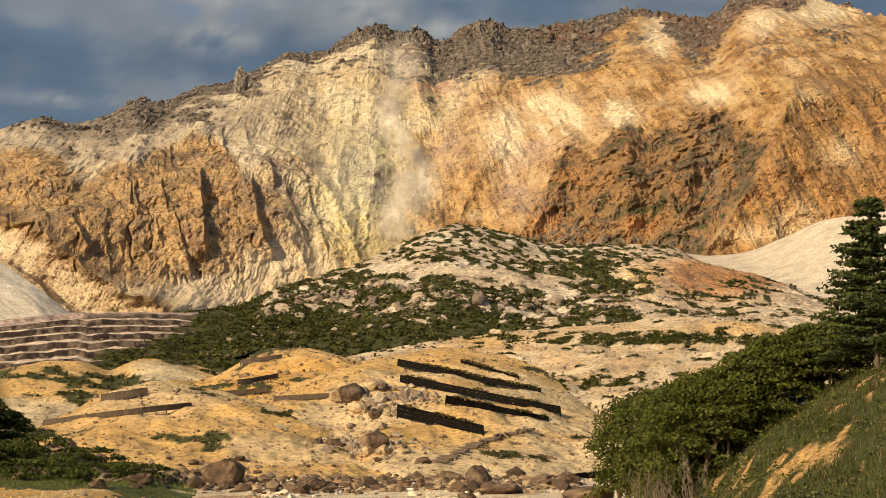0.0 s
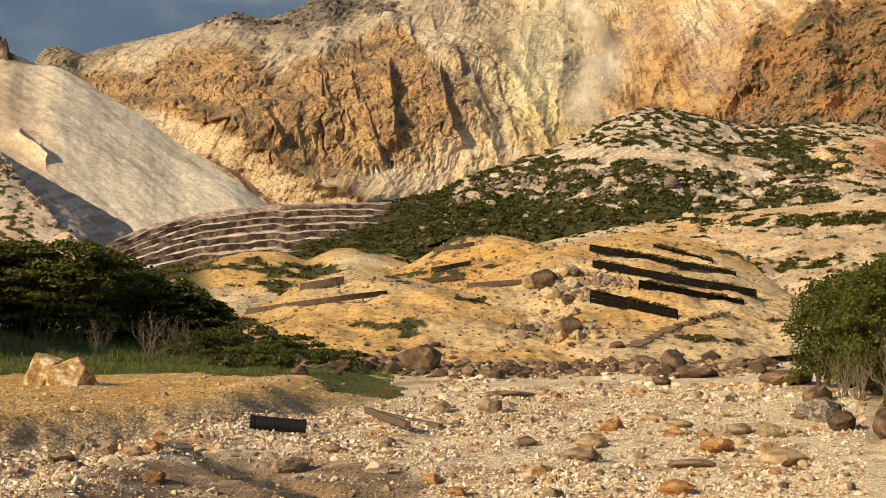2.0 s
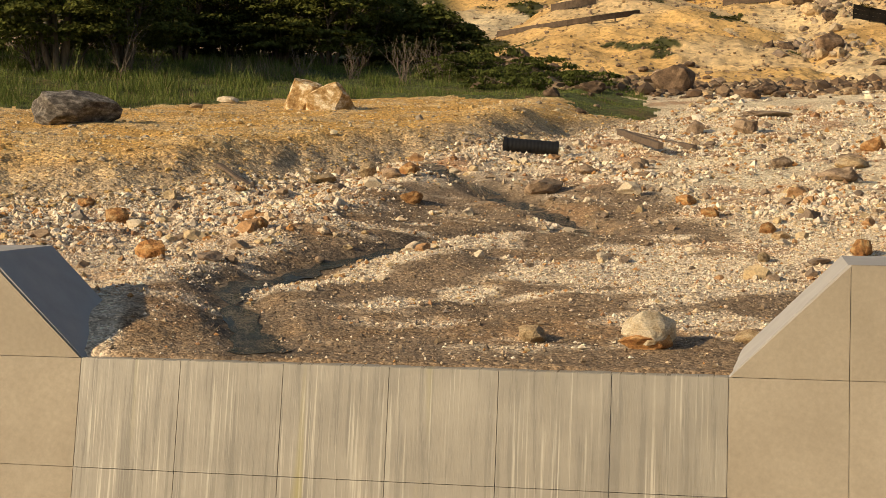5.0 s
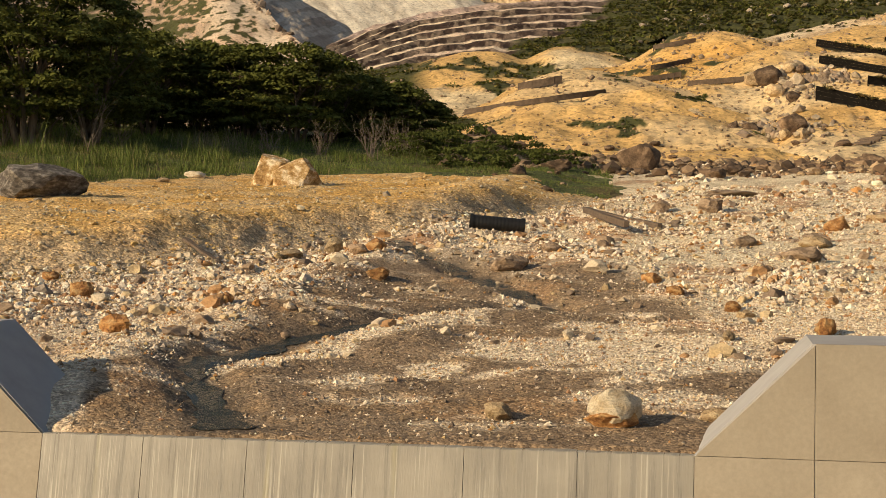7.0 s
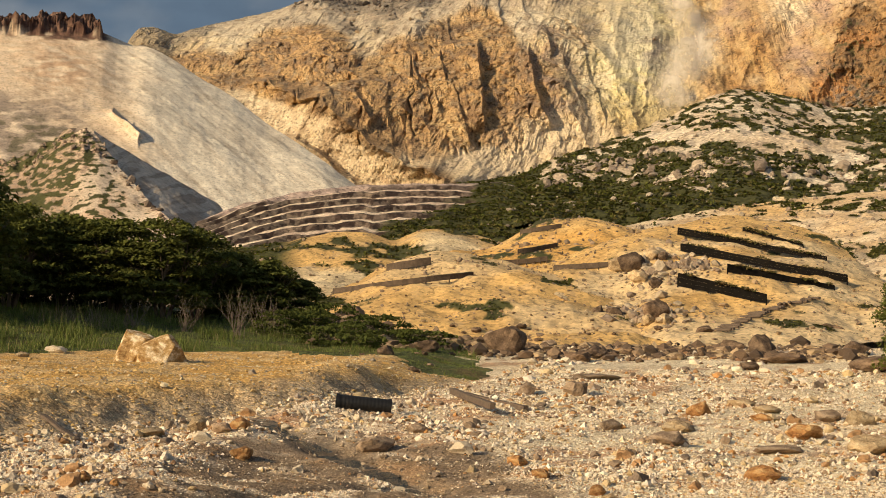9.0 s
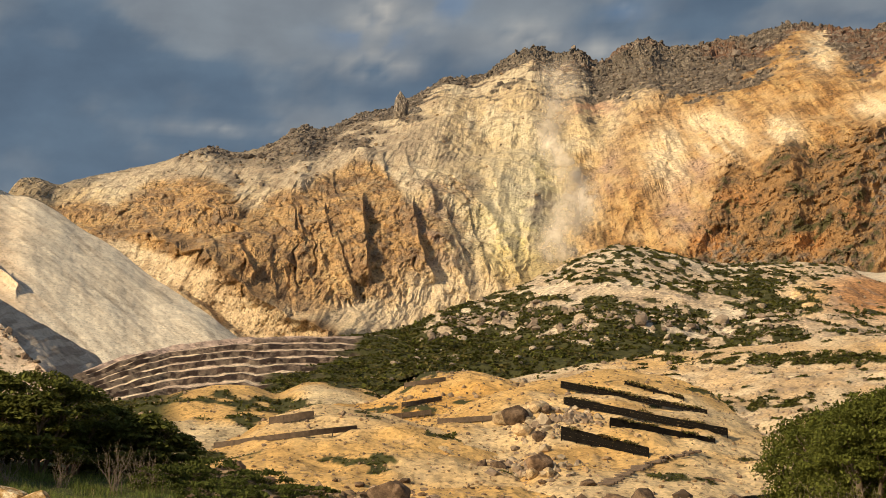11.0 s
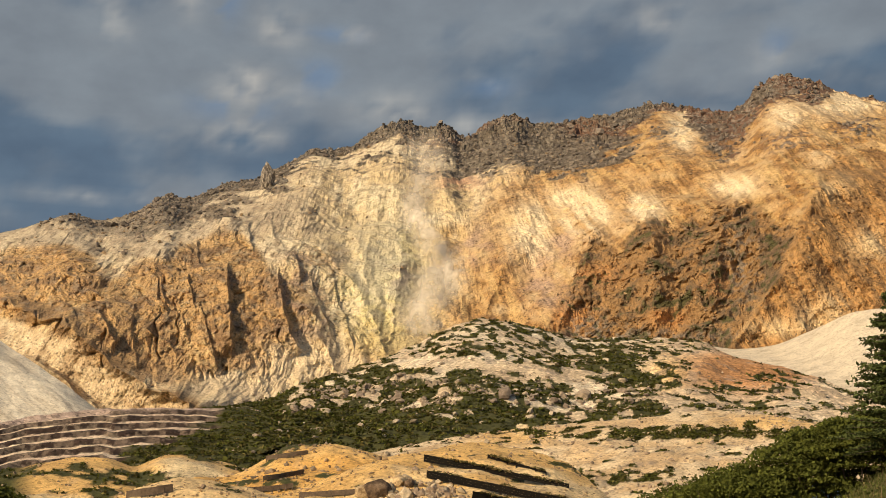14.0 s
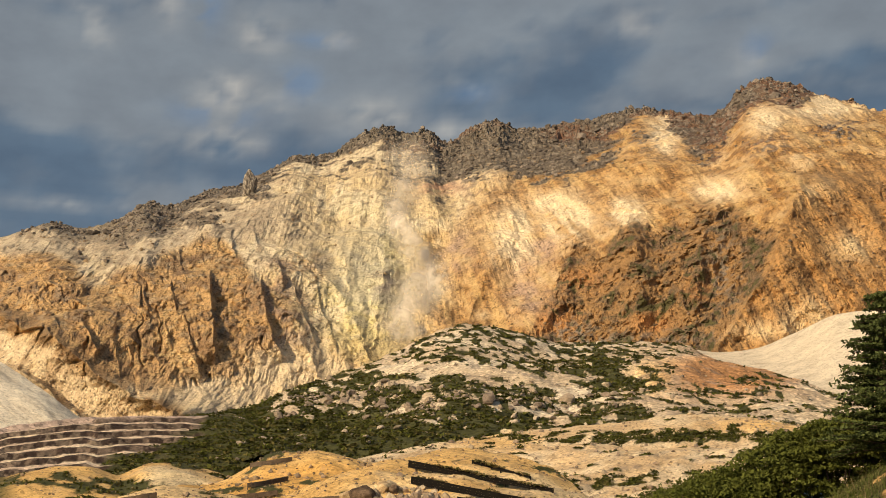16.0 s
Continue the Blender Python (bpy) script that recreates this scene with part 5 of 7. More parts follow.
def bare_shrub(base, height, seed, n=9):
    """A leafless fan of grey branches."""
    g = np.random.default_rng(seed)
    co, fa = [], []
    for k in range(n):
        a, t = g.uniform(0, 2 * math.pi), g.uniform(0.1, 0.75)
        p = Vector((g.normal() * 0.12, g.normal() * 0.12, -0.15))
        r = 0.02 * height * g.uniform(0.5, 1)
        way = Vector((math.cos(a) * t, math.sin(a) * t, 1)).normalized()
        for step in range(4):
            q = p + (way + Vector(g.normal(size=3)) * 0.18) * height * 0.26
            twig(co, fa, p, q, r, r * 0.7, 4)
            for _ in range(2):
                e = q + (way + Vector(g.normal(size=3)) * 0.5) * height * 0.2
                twig(co, fa, q, e, r * 0.5, 0.006, 3)
            p, r = q, r * 0.7
    me = solid("bare_shrub", np.concatenate([np.array(c) for c in co]), np.array(fa), M_deadwood)
    o = new("bare_shrub", me)
    o.location = base
    return tagged(o, "leafless grey shrub of thin branching stems under the trees", "shrub", "bare shrubs under the grove")


def strew(name, places, sizes, tones, material, label, category, squash=0.6, level=1, seed=3, sink=0.2):
    """Loose stones or low shrubs too many to count, as one object."""
    g = np.random.default_rng(seed)
    shapes = [ico(level, seed * 10 + k, 6, 0.12) for k in range(6)]
    cos, fas, tns, off = [], [], [], 0
    pick = g.integers(0, 6, len(places))
    for k, (t, f) in enumerate(shapes):
        m = pick == k
        n = int(m.sum())
        if not n:
            continue
        a = g.uniform(0, 2 * np.pi, n)
        sc = sizes[m][:, None] * np.stack([g.uniform(0.8, 1.25, n), g.uniform(0.8, 1.25, n), squash * g.uniform(0.7, 1.3, n)], -1)
        v = t[None] * sc[:, None, :] * (1 + 0.12 * g.normal(size=(n, len(t), 1)))
        x = v[..., 0] * np.cos(a)[:, None] - v[..., 1] * np.sin(a)[:, None]
        y = v[..., 0] * np.sin(a)[:, None] + v[..., 1] * np.cos(a)[:, None]
        v = np.stack([x, y, v[..., 2]], -1) + places[m][:, None, :]
        v[..., 2] += (sizes[m] * squash * (0.75 - 2 * sink))[:, None]
        cos.append(v.reshape(-1, 3))
        fas.append((f[None] + (off + np.arange(n) * len(t))[:, None, None]).reshape(-1, 3))
        tns.append(np.repeat(tones[m][:, None, :], len(t), 1).reshape(-1, 3))
        off += n * len(t)
    return tagged(new(name, solid(name, np.concatenate(cos), np.concatenate(fas), material, np.concatenate(tns))), label, category, kind="stuff")


# ---- stones of the stream ----
STONE_TONES = np.array([(0.69, 0.57, 0.42), (0.56, 0.43, 0.28), (0.75, 0.65, 0.51), (0.42, 0.22, 0.08), (0.30, 0.17, 0.09), (0.30, 0.25, 0.20), (0.50, 0.36, 0.18), (0.20, 0.15, 0.11)])


def bed_stones(n, r0, r1, size, seed, spread=0.6, drifts=0.0):
    g = np.random.default_rng(seed)
    r = np.sqrt(g.uniform(r0**2, r1**2, n * 4))
    a = np.radians(g.uniform(-24, 19, n * 4))
    x, y = np.sin(a) * r, np.cos(a) * r
    al, be = dam_xy(x, y)
    clump = fbm(x / 5, y / 5, 11.0, 4)
    dens = 0.25 + smooth(-0.1, 0.4, clump) + 0.7 * smooth(-7, -12, np.degrees(a)) - 0.35 * smooth(3, 6, np.degrees(a)) * (clump < 0.1)
    wet, white = bed_zones(x, y, r, np.degrees(a))
    dens = dens * (1 - drifts) + drifts * (0.25 + 0.75 * white + 0.6 * (1 - wet))
    dens = dens * (1 - 0.75 * wet * (1 - white) * (size > 0.025))
    rbk = bank_foot(np.degrees(a))
    ok = (r < rbk + 1.2) & (x < hill_foot(y) + 1) & (be > 0.2) & ((al > 0.1) & (al < NOTCH - 0.1) | (be > DEPTH + 0.2)) & (g.uniform(0, 1, n * 4) < dens) & (channel_gap(x, y) > 0.25)
    x, y, brown = x[ok][:n], y[ok][:n], (wet * (1 - white))[ok][:n]
    z = near_height(x, y)
    s = size * np.exp(g.normal(0, spread, len(x)))
    p = np.array([0.30, 0.18, 0.26, 0.07, 0.05, 0.06, 0.06, 0.03])
    t = np.clip(STONE_TONES[g.choice(8, len(x), p=p / p.sum())] * g.uniform(0.85, 1.25, (len(x), 1)), 0, 0.82)
    dull = np.array([(0.22, 0.16, 0.10), (0.30, 0.22, 0.14), (0.16, 0.12, 0.085), (0.42, 0.33, 0.22)])[g.integers(0, 4, len(x))]
    t = np.where((g.uniform(0, 1, len(x)) < 0.75 * brown)[:, None], dull, t)
    return np.stack([x, y, z], -1), np.clip(s, size * 0.4, size * 4), t


pl, sz, tn = bed_stones(62000, 20, 38, 0.017, 21, 0.5, 1.0)
strew("pebbles", pl, sz, tn, M_gravelstone, "pale and rusty pebbles strewn over the stream bed", "pebbles", 0.75, 0, 5)
pl, sz, tn = bed_stones(34000, 33, 75, 0.034, 22, 0.6, 0.55)
strew("cobbles", pl, sz, tn, M_gravelstone, "pale and rusty cobbles strewn over the stream bed", "cobbles", 0.75, 0, 6)
pl, sz, tn = bed_stones(3000, 66, 108, 0.08, 23, 0.7)
strew("stream_stones", pl, sz, tn, M_gravelstone, "stones strewn over the upper stream bed", "stones", 0.65, 1, 7)

pl, sz, tn = bed_stones(1500, 27, 80, 0.085, 24, 0.45)
tn = np.array([(0.36, 0.21, 0.10), (0.28, 0.20, 0.13), (0.50, 0.38, 0.22), (0.20, 0.15, 0.11), (0.58, 0.48, 0.34)])[np.random.default_rng(2).integers(0, 5, len(tn))]
strew("stream_stones", pl, sz, tn, M_gravelstone, "fist-sized to head-sized brown stones among the gravel", "stones", 0.7, 2, 15)

pl, sz, tn = bed_stones(5200, 30, 70, 0.054, 26, 0.4)
rr_, aa_ = np.hypot(pl[:, 0], pl[:, 1]), np.degrees(np.arctan2(pl[:, 0], pl[:, 1]))
ee_ = np.degrees(np.arctan2(pl[:, 2] - EYE, rr_))
ok = (1.2 * smooth(-7.5, -9.5, aa_) * smooth(-4.6, -3.6, ee_) + 1.2 * blob(aa_, ee_, 3, -0.1, 4.5, 0.8) + 0.9 * blob(aa_, ee_, 8, -1.6, 2.5, 0.7) + 0.12) > np.random.default_rng(3).uniform(0, 1, len(pl))
strew("cobbles", pl[ok], sz[ok], tn[ok], M_gravelstone, "coarse white and rusty cobbles in bars along the stream", "cobbles", 0.7, 2, 16)

# gravel of the track and its bank
g = np.random.default_rng(31)
n = 8000
a = np.radians(g.uniform(-24, 1, n))
rb_ = bank_foot(np.degrees(a))
q = g.uniform(0, 1, n) ** 1.5
r = rb_ + 0.3 + q * 26
x, y = np.sin(a) * r, np.cos(a) * r
t = np.array([(0.58, 0.40, 0.16), (0.62, 0.52, 0.34), (0.45, 0.30, 0.12), (0.34, 0.29, 0.22)])[g.integers(0, 4, n)] * g.uniform(0.8, 1.15, (n, 1))
keep = (r < curve(np.degrees(a), [(-45, 66), (-20, 66), (-16.8, 68), (-8.2, 75), (-3, 72), (0, 66), (6, 66)]))
strew("track_gravel", np.stack([x, y, near_height(x, y)], -1)[keep], (0.032 * np.exp(g.normal(0, 0.5, n)))[keep], t[keep], M_gravelstone, "coarse ochre gravel on the track and its bank", "gravel", 0.65, 1, 8)

LIST_RUST = [(-18.6, -2.25, 1.26, 0.97), (-17.3, -3.49, 1.34, 1.04), (-19.7, -1.57, 0.82, 0.48), (-7.4, -1.47, 1.08, 0.69), (-7.5, -0.39, 1.19, 0.69), (9.4, -3.40, 0.97, 0.97), (6.0, -2.57, 0.69, 0.61), (-13.2, -2.44, 0.87, 0.65), (3.0, -1.53, 1.08, 0.61), (9.8, 0.49, 1.30, 0.76), (3.9, -1.97, 0.97, 0.54), (12.1, 0.32, 0.97, 0.43), (13.6, -0.27, 1.62, 0.76), (12.1, -1.86, 1.52, 0.87)]
LIST_TAN = [(-9.1, -0.50, 0.91, 0.91), (-10.8, -0.72, 1.34, 0.54), (5.9, -3.67, 0.61, 0.56), (6.5, -2.82, 0.82, 0.48), (5.4, -6.70, 1.30, 0.76), (9.0, -0.13, 1.52, 0.65), (15.6, 0.24, 1.30, 0.76), (16.0, -0.73, 2.38, 0.97), (11.3, 0.83, 1.30, 0.43), (12.3, 0.64, 1.30, 0.43), (-2.8, -6.75, 1.5, 0.9), (-15.6, 2.1, 0.6, 0.3)]
LIST_GREY = [(-2.5, -1.09, 1.69, 0.82), (-0.8, -0.37, 1.08, 0.54), (-8.2, -0.50, 1.08, 0.52), (8.5, -0.49, 1.52, 0.54), (3.3, 1.13, 0.97, 0.74), (5.2, 1.19, 1.34, 0.78), (5.8, 1.76, 2.2, 0.34), (8.6, -0.59, 2.06, 0.69), (6.5, -0.11, 1.08, 0.61), (14.4, 0.37, 1.30, 0.65), (12.7, -0.81, 2.38, 0.39), (9.0, 0.05, 1.30, 0.54)]
LIST_BANK = [(14.4, 3.07, 2.60, 1.43), (15.4, 2.75, 1.21, 0.87), (13.2, 3.39, 1.52, 0.91), (12.1, 2.76, 1.34, 1.21), (12.9, 2.48, 2.06, 0.56), (16.2, 2.26, 2.81, 0.78), (17.3, 1.55, 1.43, 0.91), (17.2, 0.92, 1.65, 1.00), (18.2, 0.51, 1.34, 1.13), (19.8, 0.39, 1.43, 1.43), (16.5, 3.31, 1.95, 0.95), (11.0, 2.91, 1.30, 0.61)]
for rows, material, label, group in (
        (LIST_RUST, M_rust, "rust-brown rock lying in the stream gravel", "rusty rocks in the stream"),
        (LIST_TAN, M_tan, "tan rounded rock lying in the stream gravel", "tan rocks in the stream"),
        (LIST_GREY, M_dark, "flat brown-grey rock lying in the stream gravel", "grey rocks in the stream"),
        (LIST_BANK, M_brown, "large brown-grey boulder on the sandy stream bank", "boulders on the sandy stream bank")):
    for az, el, w, h in rows:
        at = on_near(az, el)
        m = radians(1) * math.hypot(at.x, at.y)
        rock("rock", at, w * m * 0.86, w * m * 0.7, h * m * 0.85, material, label, group=group)

at = on_near(1.6, -6.95)
rock("rock", at, 0.72, 0.6, 0.36, M_rust, "low brown rock under a cream block beside the spillway", 20, shape=2)
rock("rock", at + Vector((0.02, 0.03, 0.16)), 0.80, 0.62, 0.46, M_white, "cream angular block beside the spillway", 35, shape=4)
at = on_near(2.58, 2.7)
rock("boulder", at, 2.5, 2.2, 2.2, M_brown, "big rounded brown boulder at the foot of the ochre mound", 40, shape=1)
at = on_near(-20.1, 1.55)
rock("boulder", at, 3.0, 2.4, 1.5, M_lichen, "grey lichened boulder at the edge of the grass", 0, shape=1)
at = on_near(-10.95, 2.1)


def hewn(seed, planes):
    """A block with its own flats: each (normal, distance)."""
    co, tri = ico(4, seed, 6, 0.0)
    for n_, d_ in planes:
        n_ = np.array(n_) / np.linalg.norm(n_)
        co = co - np.clip(co @ n_ - d_, 0, None)[:, None] * n_
    return co * (0.93 + 0.16 * ridged(co[:, 0] * 1.3 + seed, co[:, 1] * 1.3, co[:, 2] * 1.3, 5, 0.55)[:, None]), tri


rock("rock", on_near(-14.35, 2.3), 0.9, 0.6, 0.4, M_white, "small pale stone half hidden in the grass", 10, shape=3)
co1, tr1 = hewn(41, [((-0.9, -0.2, 0.35), 0.58), ((0.3, -0.15, 1), 0.70), ((0, -0.9, 0.35), 0.55), ((1, 0, 0.1), 0.6)])
co2, tr2 = hewn(47, [((-0.45, -0.2, 0.9), 0.62), ((0.8, -0.2, 0.6), 0.60), ((0.1, -0.9, 0.4), 0.55), ((-1, 0, 0.1), 0.6)])
both = np.concatenate([co1 * (1.5, 1.1, 1.75) + (-0.85, 0.1, 0.3), co2 * (1.9, 1.3, 1.7) + (0.65, -0.2, 0.25)])
twin = tagged(new("boulder", solid("boulder", both, np.concatenate([tr1, tr2 + len(co1)]), M_yellow)), "cleft yellow-stained pale boulder on the grass edge", "rock")
twin.location = at
twin.scale = (0.80, 0.82, 0.70)

# rubble at the foot of the ochre hills
g = np.random.default_rng(77)
count = 0
while count < 130:
    az = g.uniform(-2.5, 13)
    if g.uniform() > (0.35 if 8.7 < az < 11 else 1.0):
        continue
    if count % 2:
        at = on_near(az, g.uniform(2.3, 3.3))
        at.x, at.y = at.x + g.normal() * 1.2, at.y + g.normal() * 4
        at.z = ground_z(at.x, at.y)
    else:
        at = on("ochre_mound" if az < 7 else "fence_ridge", az, 2.75 + 0.9 * g.uniform() ** 2 + 0.5 * math.exp(-((az - 7.5) / 1.2) ** 2))
    s = 0.30 * math.exp(g.normal(0, 0.55))
    rock("rock", at, s * 1.8, s * 1.4, s * 0.9, (M_brown, M_brown, M_dark, M_brown, M_brown)[int(g.integers(5))], "weathered rock in the rubble below the ochre hills", group="rubble below the ochre hills")
    count += 1
n = 5000
a = np.radians(g.uniform(-5, 16, n))
r = g.uniform(84, 122, n)
x, y = np.sin(a) * r, np.cos(a) * r
t = np.array([(0.16, 0.105, 0.065), (0.24, 0.165, 0.10), (0.36, 0.26, 0.15), (0.11, 0.075, 0.05)])[g.integers(0, 4, n)] * g.uniform(0.8, 1.2, (n, 1))
strew("rubble", np.stack([x, y, near_height(x, y)], -1), 0.17 * np.exp(g.normal(0, 0.5, n)), t, M_gravelstone, "broken stones below the ochre hills", "rubble", 0.7, 1, 9)

# ---- water ----
M_water, nt, b = nodes_of("shallow stream water", 0.06)
b.inputs["Base Color"].default_value = (0.022, 0.028, 0.022, 1)
b.inputs["Specular IOR Level"].default_value = 0.25
n = noise_node(nt, 16, 4, 0.6)
bump_node(nt, b, n.outputs[0], 0.9, 0.06)
pts = []
for (ax, ay), (bx, by) in zip(CHANNEL[:-1], CHANNEL[1:]):
    for k in np.linspace(0, 1, 9)[:-1]:
        pts.append((ax + (bx - ax) * k, ay + (by - ay) * k))
pts = np.array(pts)
for _ in range(12):
    pts[1:-1] = (pts[:-2] + 2 * pts[1:-1] + pts[2:]) / 4
side = np.gradient(pts, axis=0)
side = np.stack([side[:, 1], -side[:, 0]], -1) / np.linalg.norm(side, axis=1)[:, None]
cross = np.linspace(-1, 1, 9) * (0.30 + 0.10 * np.sin(np.arange(len(pts)) * 1.3) + 0.10 * np.sin(np.arange(len(pts)) * 0.37) + 0.06 * np.sin(np.arange(len(pts)) * 2.3))[:, None]
wx, wy = pts[:, 0:1] + side[:, 0:1] * cross, pts[:, 1:2] + side[:, 1:2] * cross
wz = np.minimum(np.repeat(near_height(pts[:, 0], pts[:, 1])[:, None], 9, 1) + 0.035, near_height(wx.ravel(), wy.ravel()).reshape(wx.shape) + 0.015)
tagged(sheet("water", wx, wy, wz, M_water), "thin dark trickle of stream water between the stones", "stream", kind="structure")


# ---- pipe, beams, plank ----
M_pipe, nt, b = nodes_of("black plastic", 0.55)
b.inputs["Base Color"].default_value = (0.012, 0.012, 0.013, 1)
p0, p1 = on_near(-3.95, 0.5), on_near(-1.85, 0.33)
pipe = tagged(new("drain_pipe"), "short black corrugated drain pipe lying on the gravel", "pipe")
pipe.matrix_world = Matrix.Translation(p0 + Vector((0, 0, 0.2))) @ (p1 - p0).to_track_quat("Z", "Y").to_matrix().to_4x4()
length = (p1 - p0).length
zz = np.linspace(0, length, 61)
ang = np.linspace(0, 2 * np.pi, 25)[:-1]
rad = 0.235 + 0.003 * np.where(np.arange(61) % 4 < 2, 1, -1)
ring = np.stack([np.cos(ang), np.sin(ang)], -1)
outer = np.concatenate([np.concatenate([ring * q, np.full((24, 1), z)], 1) for z, q in zip(zz, rad)])
inner = np.concatenate([np.concatenate([ring * 0.2, np.full((24, 1), z)], 1) for z in (zz[-1], zz[0])])
k = np.arange(24)
fo = np.concatenate([np.stack([i * 24 + k, i * 24 + (k + 1) % 24, (i + 1) * 24 + (k + 1) % 24, (i + 1) * 24 + k], 1) for i in range(62)])
part_mesh("tube", np.concatenate([outer, inner]), fo, M_pipe, pipe, smooth_shade=True)
for z in (length - 0.06, 0.06):
    bm = bmesh.new()
    bmesh.ops.create_cone(bm, cap_ends=False, segments=24, radius1=0.262, radius2=0.262, depth=0.1, matrix=Matrix.Translation((0, 0, z)))
    part("rim", bm, M_pipe, pipe)

M_beam, nt, b = nodes_of("weathered timber", 0.85)
n = noise_node(nt, 4, 6, 0.65, (1, 1, 1))
n2 = noise_node(nt, 22, 5, 0.6)
nt.links.new(mix_node(nt, 0.5, ramp_node(nt, n.outputs[0], [(0.3, (0.06, 0.04, 0.03)), (0.7, (0.17, 0.125, 0.09))]).outputs[0], ramp_node(nt, n2.outputs[0], [(0.3, (0.04, 0.03, 0.024)), (0.7, (0.22, 0.165, 0.12))]).outputs[0]), b.inputs["Base Color"])
bump_node(nt, b, n2.outputs[0], 0.6, 0.03)


def beam(name, p, q, w, h, label, category, lift=0.1):
    d = q - p
    bm = bmesh.new()
    bmesh.ops.create_cube(bm, size=1)
    bmesh.ops.subdivide_edges(bm, edges=[e for e in bm.edges if abs(e.verts[0].co.z - e.verts[1].co.z) > 0.5], cuts=5)
    for v in bm.verts:
        v.co = Vector((v.co.x * w, v.co.y * h, v.co.z * d.length)) + Vector((noise.noise(v.co * 3), noise.noise(v.co * 3 + Vector((5, 0, 0))), 0)) * w * 0.18
    bmesh.ops.bevel(bm, geom=list(bm.edges), offset=0.015, segments=1, affect="EDGES")
    o = new(name, mesh_of(name, bm, M_beam))
    o.matrix_world = Matrix.Translation((p + q) / 2 + Vector((0, 0, lift))) @ d.to_track_quat("Z", "Y").to_matrix().to_4x4()
    return tagged(o, label, category)


beam("timber_beam", on_near(0.46, 1.0), on_near(2.0, 0.3) + Vector((0, 0, 0.1)), 0.2, 0.22, "weathered dark timber beam stranded on the gravel", "timber", 0.2)
beam("timber_beam", on_near(0.6, 1.02), on_near(3.27, 0.45), 0.2, 0.2, "thin weathered beam lying across another on the gravel", "timber", 0.12)
beam("plank", on_near(-14.77, -0.1), on_near(-13.5, -1.0), 0.16, 0.08, "grey weathered plank half buried in the bank", "plank", 0.05)


# ---- erosion fences and timber walls ----
M_black, nt, b = nodes_of("black fence boards", 1.0)
b.inputs["Specular IOR Level"].default_value = 0.05
n = noise_node(nt, 3, 6, 0.6)
nt.links.new(ramp_node(nt, n.outputs[0], [(0.3, (0.005, 0.0045, 0.004)), (0.7, (0.014, 0.012, 0.010))]).outputs[0], b.inputs["Base Color"])
M_wallwood, nt, b = nodes_of("grey-brown timber wall", 0.9)
n = noise_node(nt, 2.5, 7, 0.7)
nt.links.new(ramp_node(nt, n.outputs[0], [(0.3, (0.05, 0.036, 0.026)), (0.6, (0.11, 0.08, 0.056)), (0.8, (0.19, 0.14, 0.095))]).outputs[0], b.inputs["Base Color"])


FENCE_TOPS = []


def slope_fence(form, start, end, height, rows, material, label, category, group, taper=0.0):
    """Boards on posts across a slope; start and end as azimuth and elevation of the foot."""
    top = tagged(new("erosion_fence" if material is M_black else "timber_wall"), label, category, group)
    n = 12
    foot = [on(form, start[0] + (end[0] - start[0]) * k / n, start[1] + (end[1] - start[1]) * k / n) for k in range(n + 1)]
    heights = np.array([f.z for f in foot])
    line = np.polyval(np.polyfit(np.arange(n + 1), heights, 2), np.arange(n + 1))
    dist = np.array([math.hypot(f.x, f.y) for f in foot])
    dist = np.polyval(np.polyfit(np.arange(n + 1), dist, 2), np.arange(n + 1)) - 0.5
    foot = [Vector((f.x, f.y, 0)).normalized() * d for f, d in zip(foot, dist)]
    for f, z in zip(foot, line):
        f.z = z - 0.1
    top.location = foot[0]
    way = (foot[-1] - foot[0]).normalized()
    face = Vector((-way.y, way.x, 0)).normalized()
    for k in range(rows):
        bm = bmesh.new()
        h0, h1 = height * k / rows, height * (k + 0.985) / rows
        ring = []
        for i_, f in enumerate(foot):
            wob = 0.05 * noise.noise(f + Vector((0, 0, k * 3)))
            base = f - foot[0] + face * wob
            less = 1 - taper * i_ / n + 0.05 * noise.noise(f * 0.7)
            ring.append([bm.verts.new(base + face * y + Vector((0, 0, h * less))) for y, h in ((0, h0), (0, h1), (0.1, h1), (0.1, h0))])
        for a_, b_ in zip(ring[:-1], ring[1:]):
            for i in range(4):
                bm.faces.new((a_[i], a_[(i + 1) % 4], b_[(i + 1) % 4], b_[i]))
        bm.faces.new(ring[0]), bm.faces.new(ring[-1][::-1])
        part("board", bm, material, top)
    if material is M_black:
        FENCE_TOPS.append((foot[0].copy(), foot[-1].copy(), height, taper))
    post = None
    for f in foot[::2]:
        if post is None:
            bm = bmesh.new()
            bmesh.ops.create_cone(bm, cap_ends=True, segments=8, radius1=0.06, radius2=0.06, depth=height * (1 - taper) + 0.2)
            post = mesh_of("post", bm, material)
        o = new("post", post)
        o.parent = top
        o.location = f - foot[0] + Vector((0, 0, height * (1 - taper) * 0.5 - 0.15)) + face * 0.05
    return top


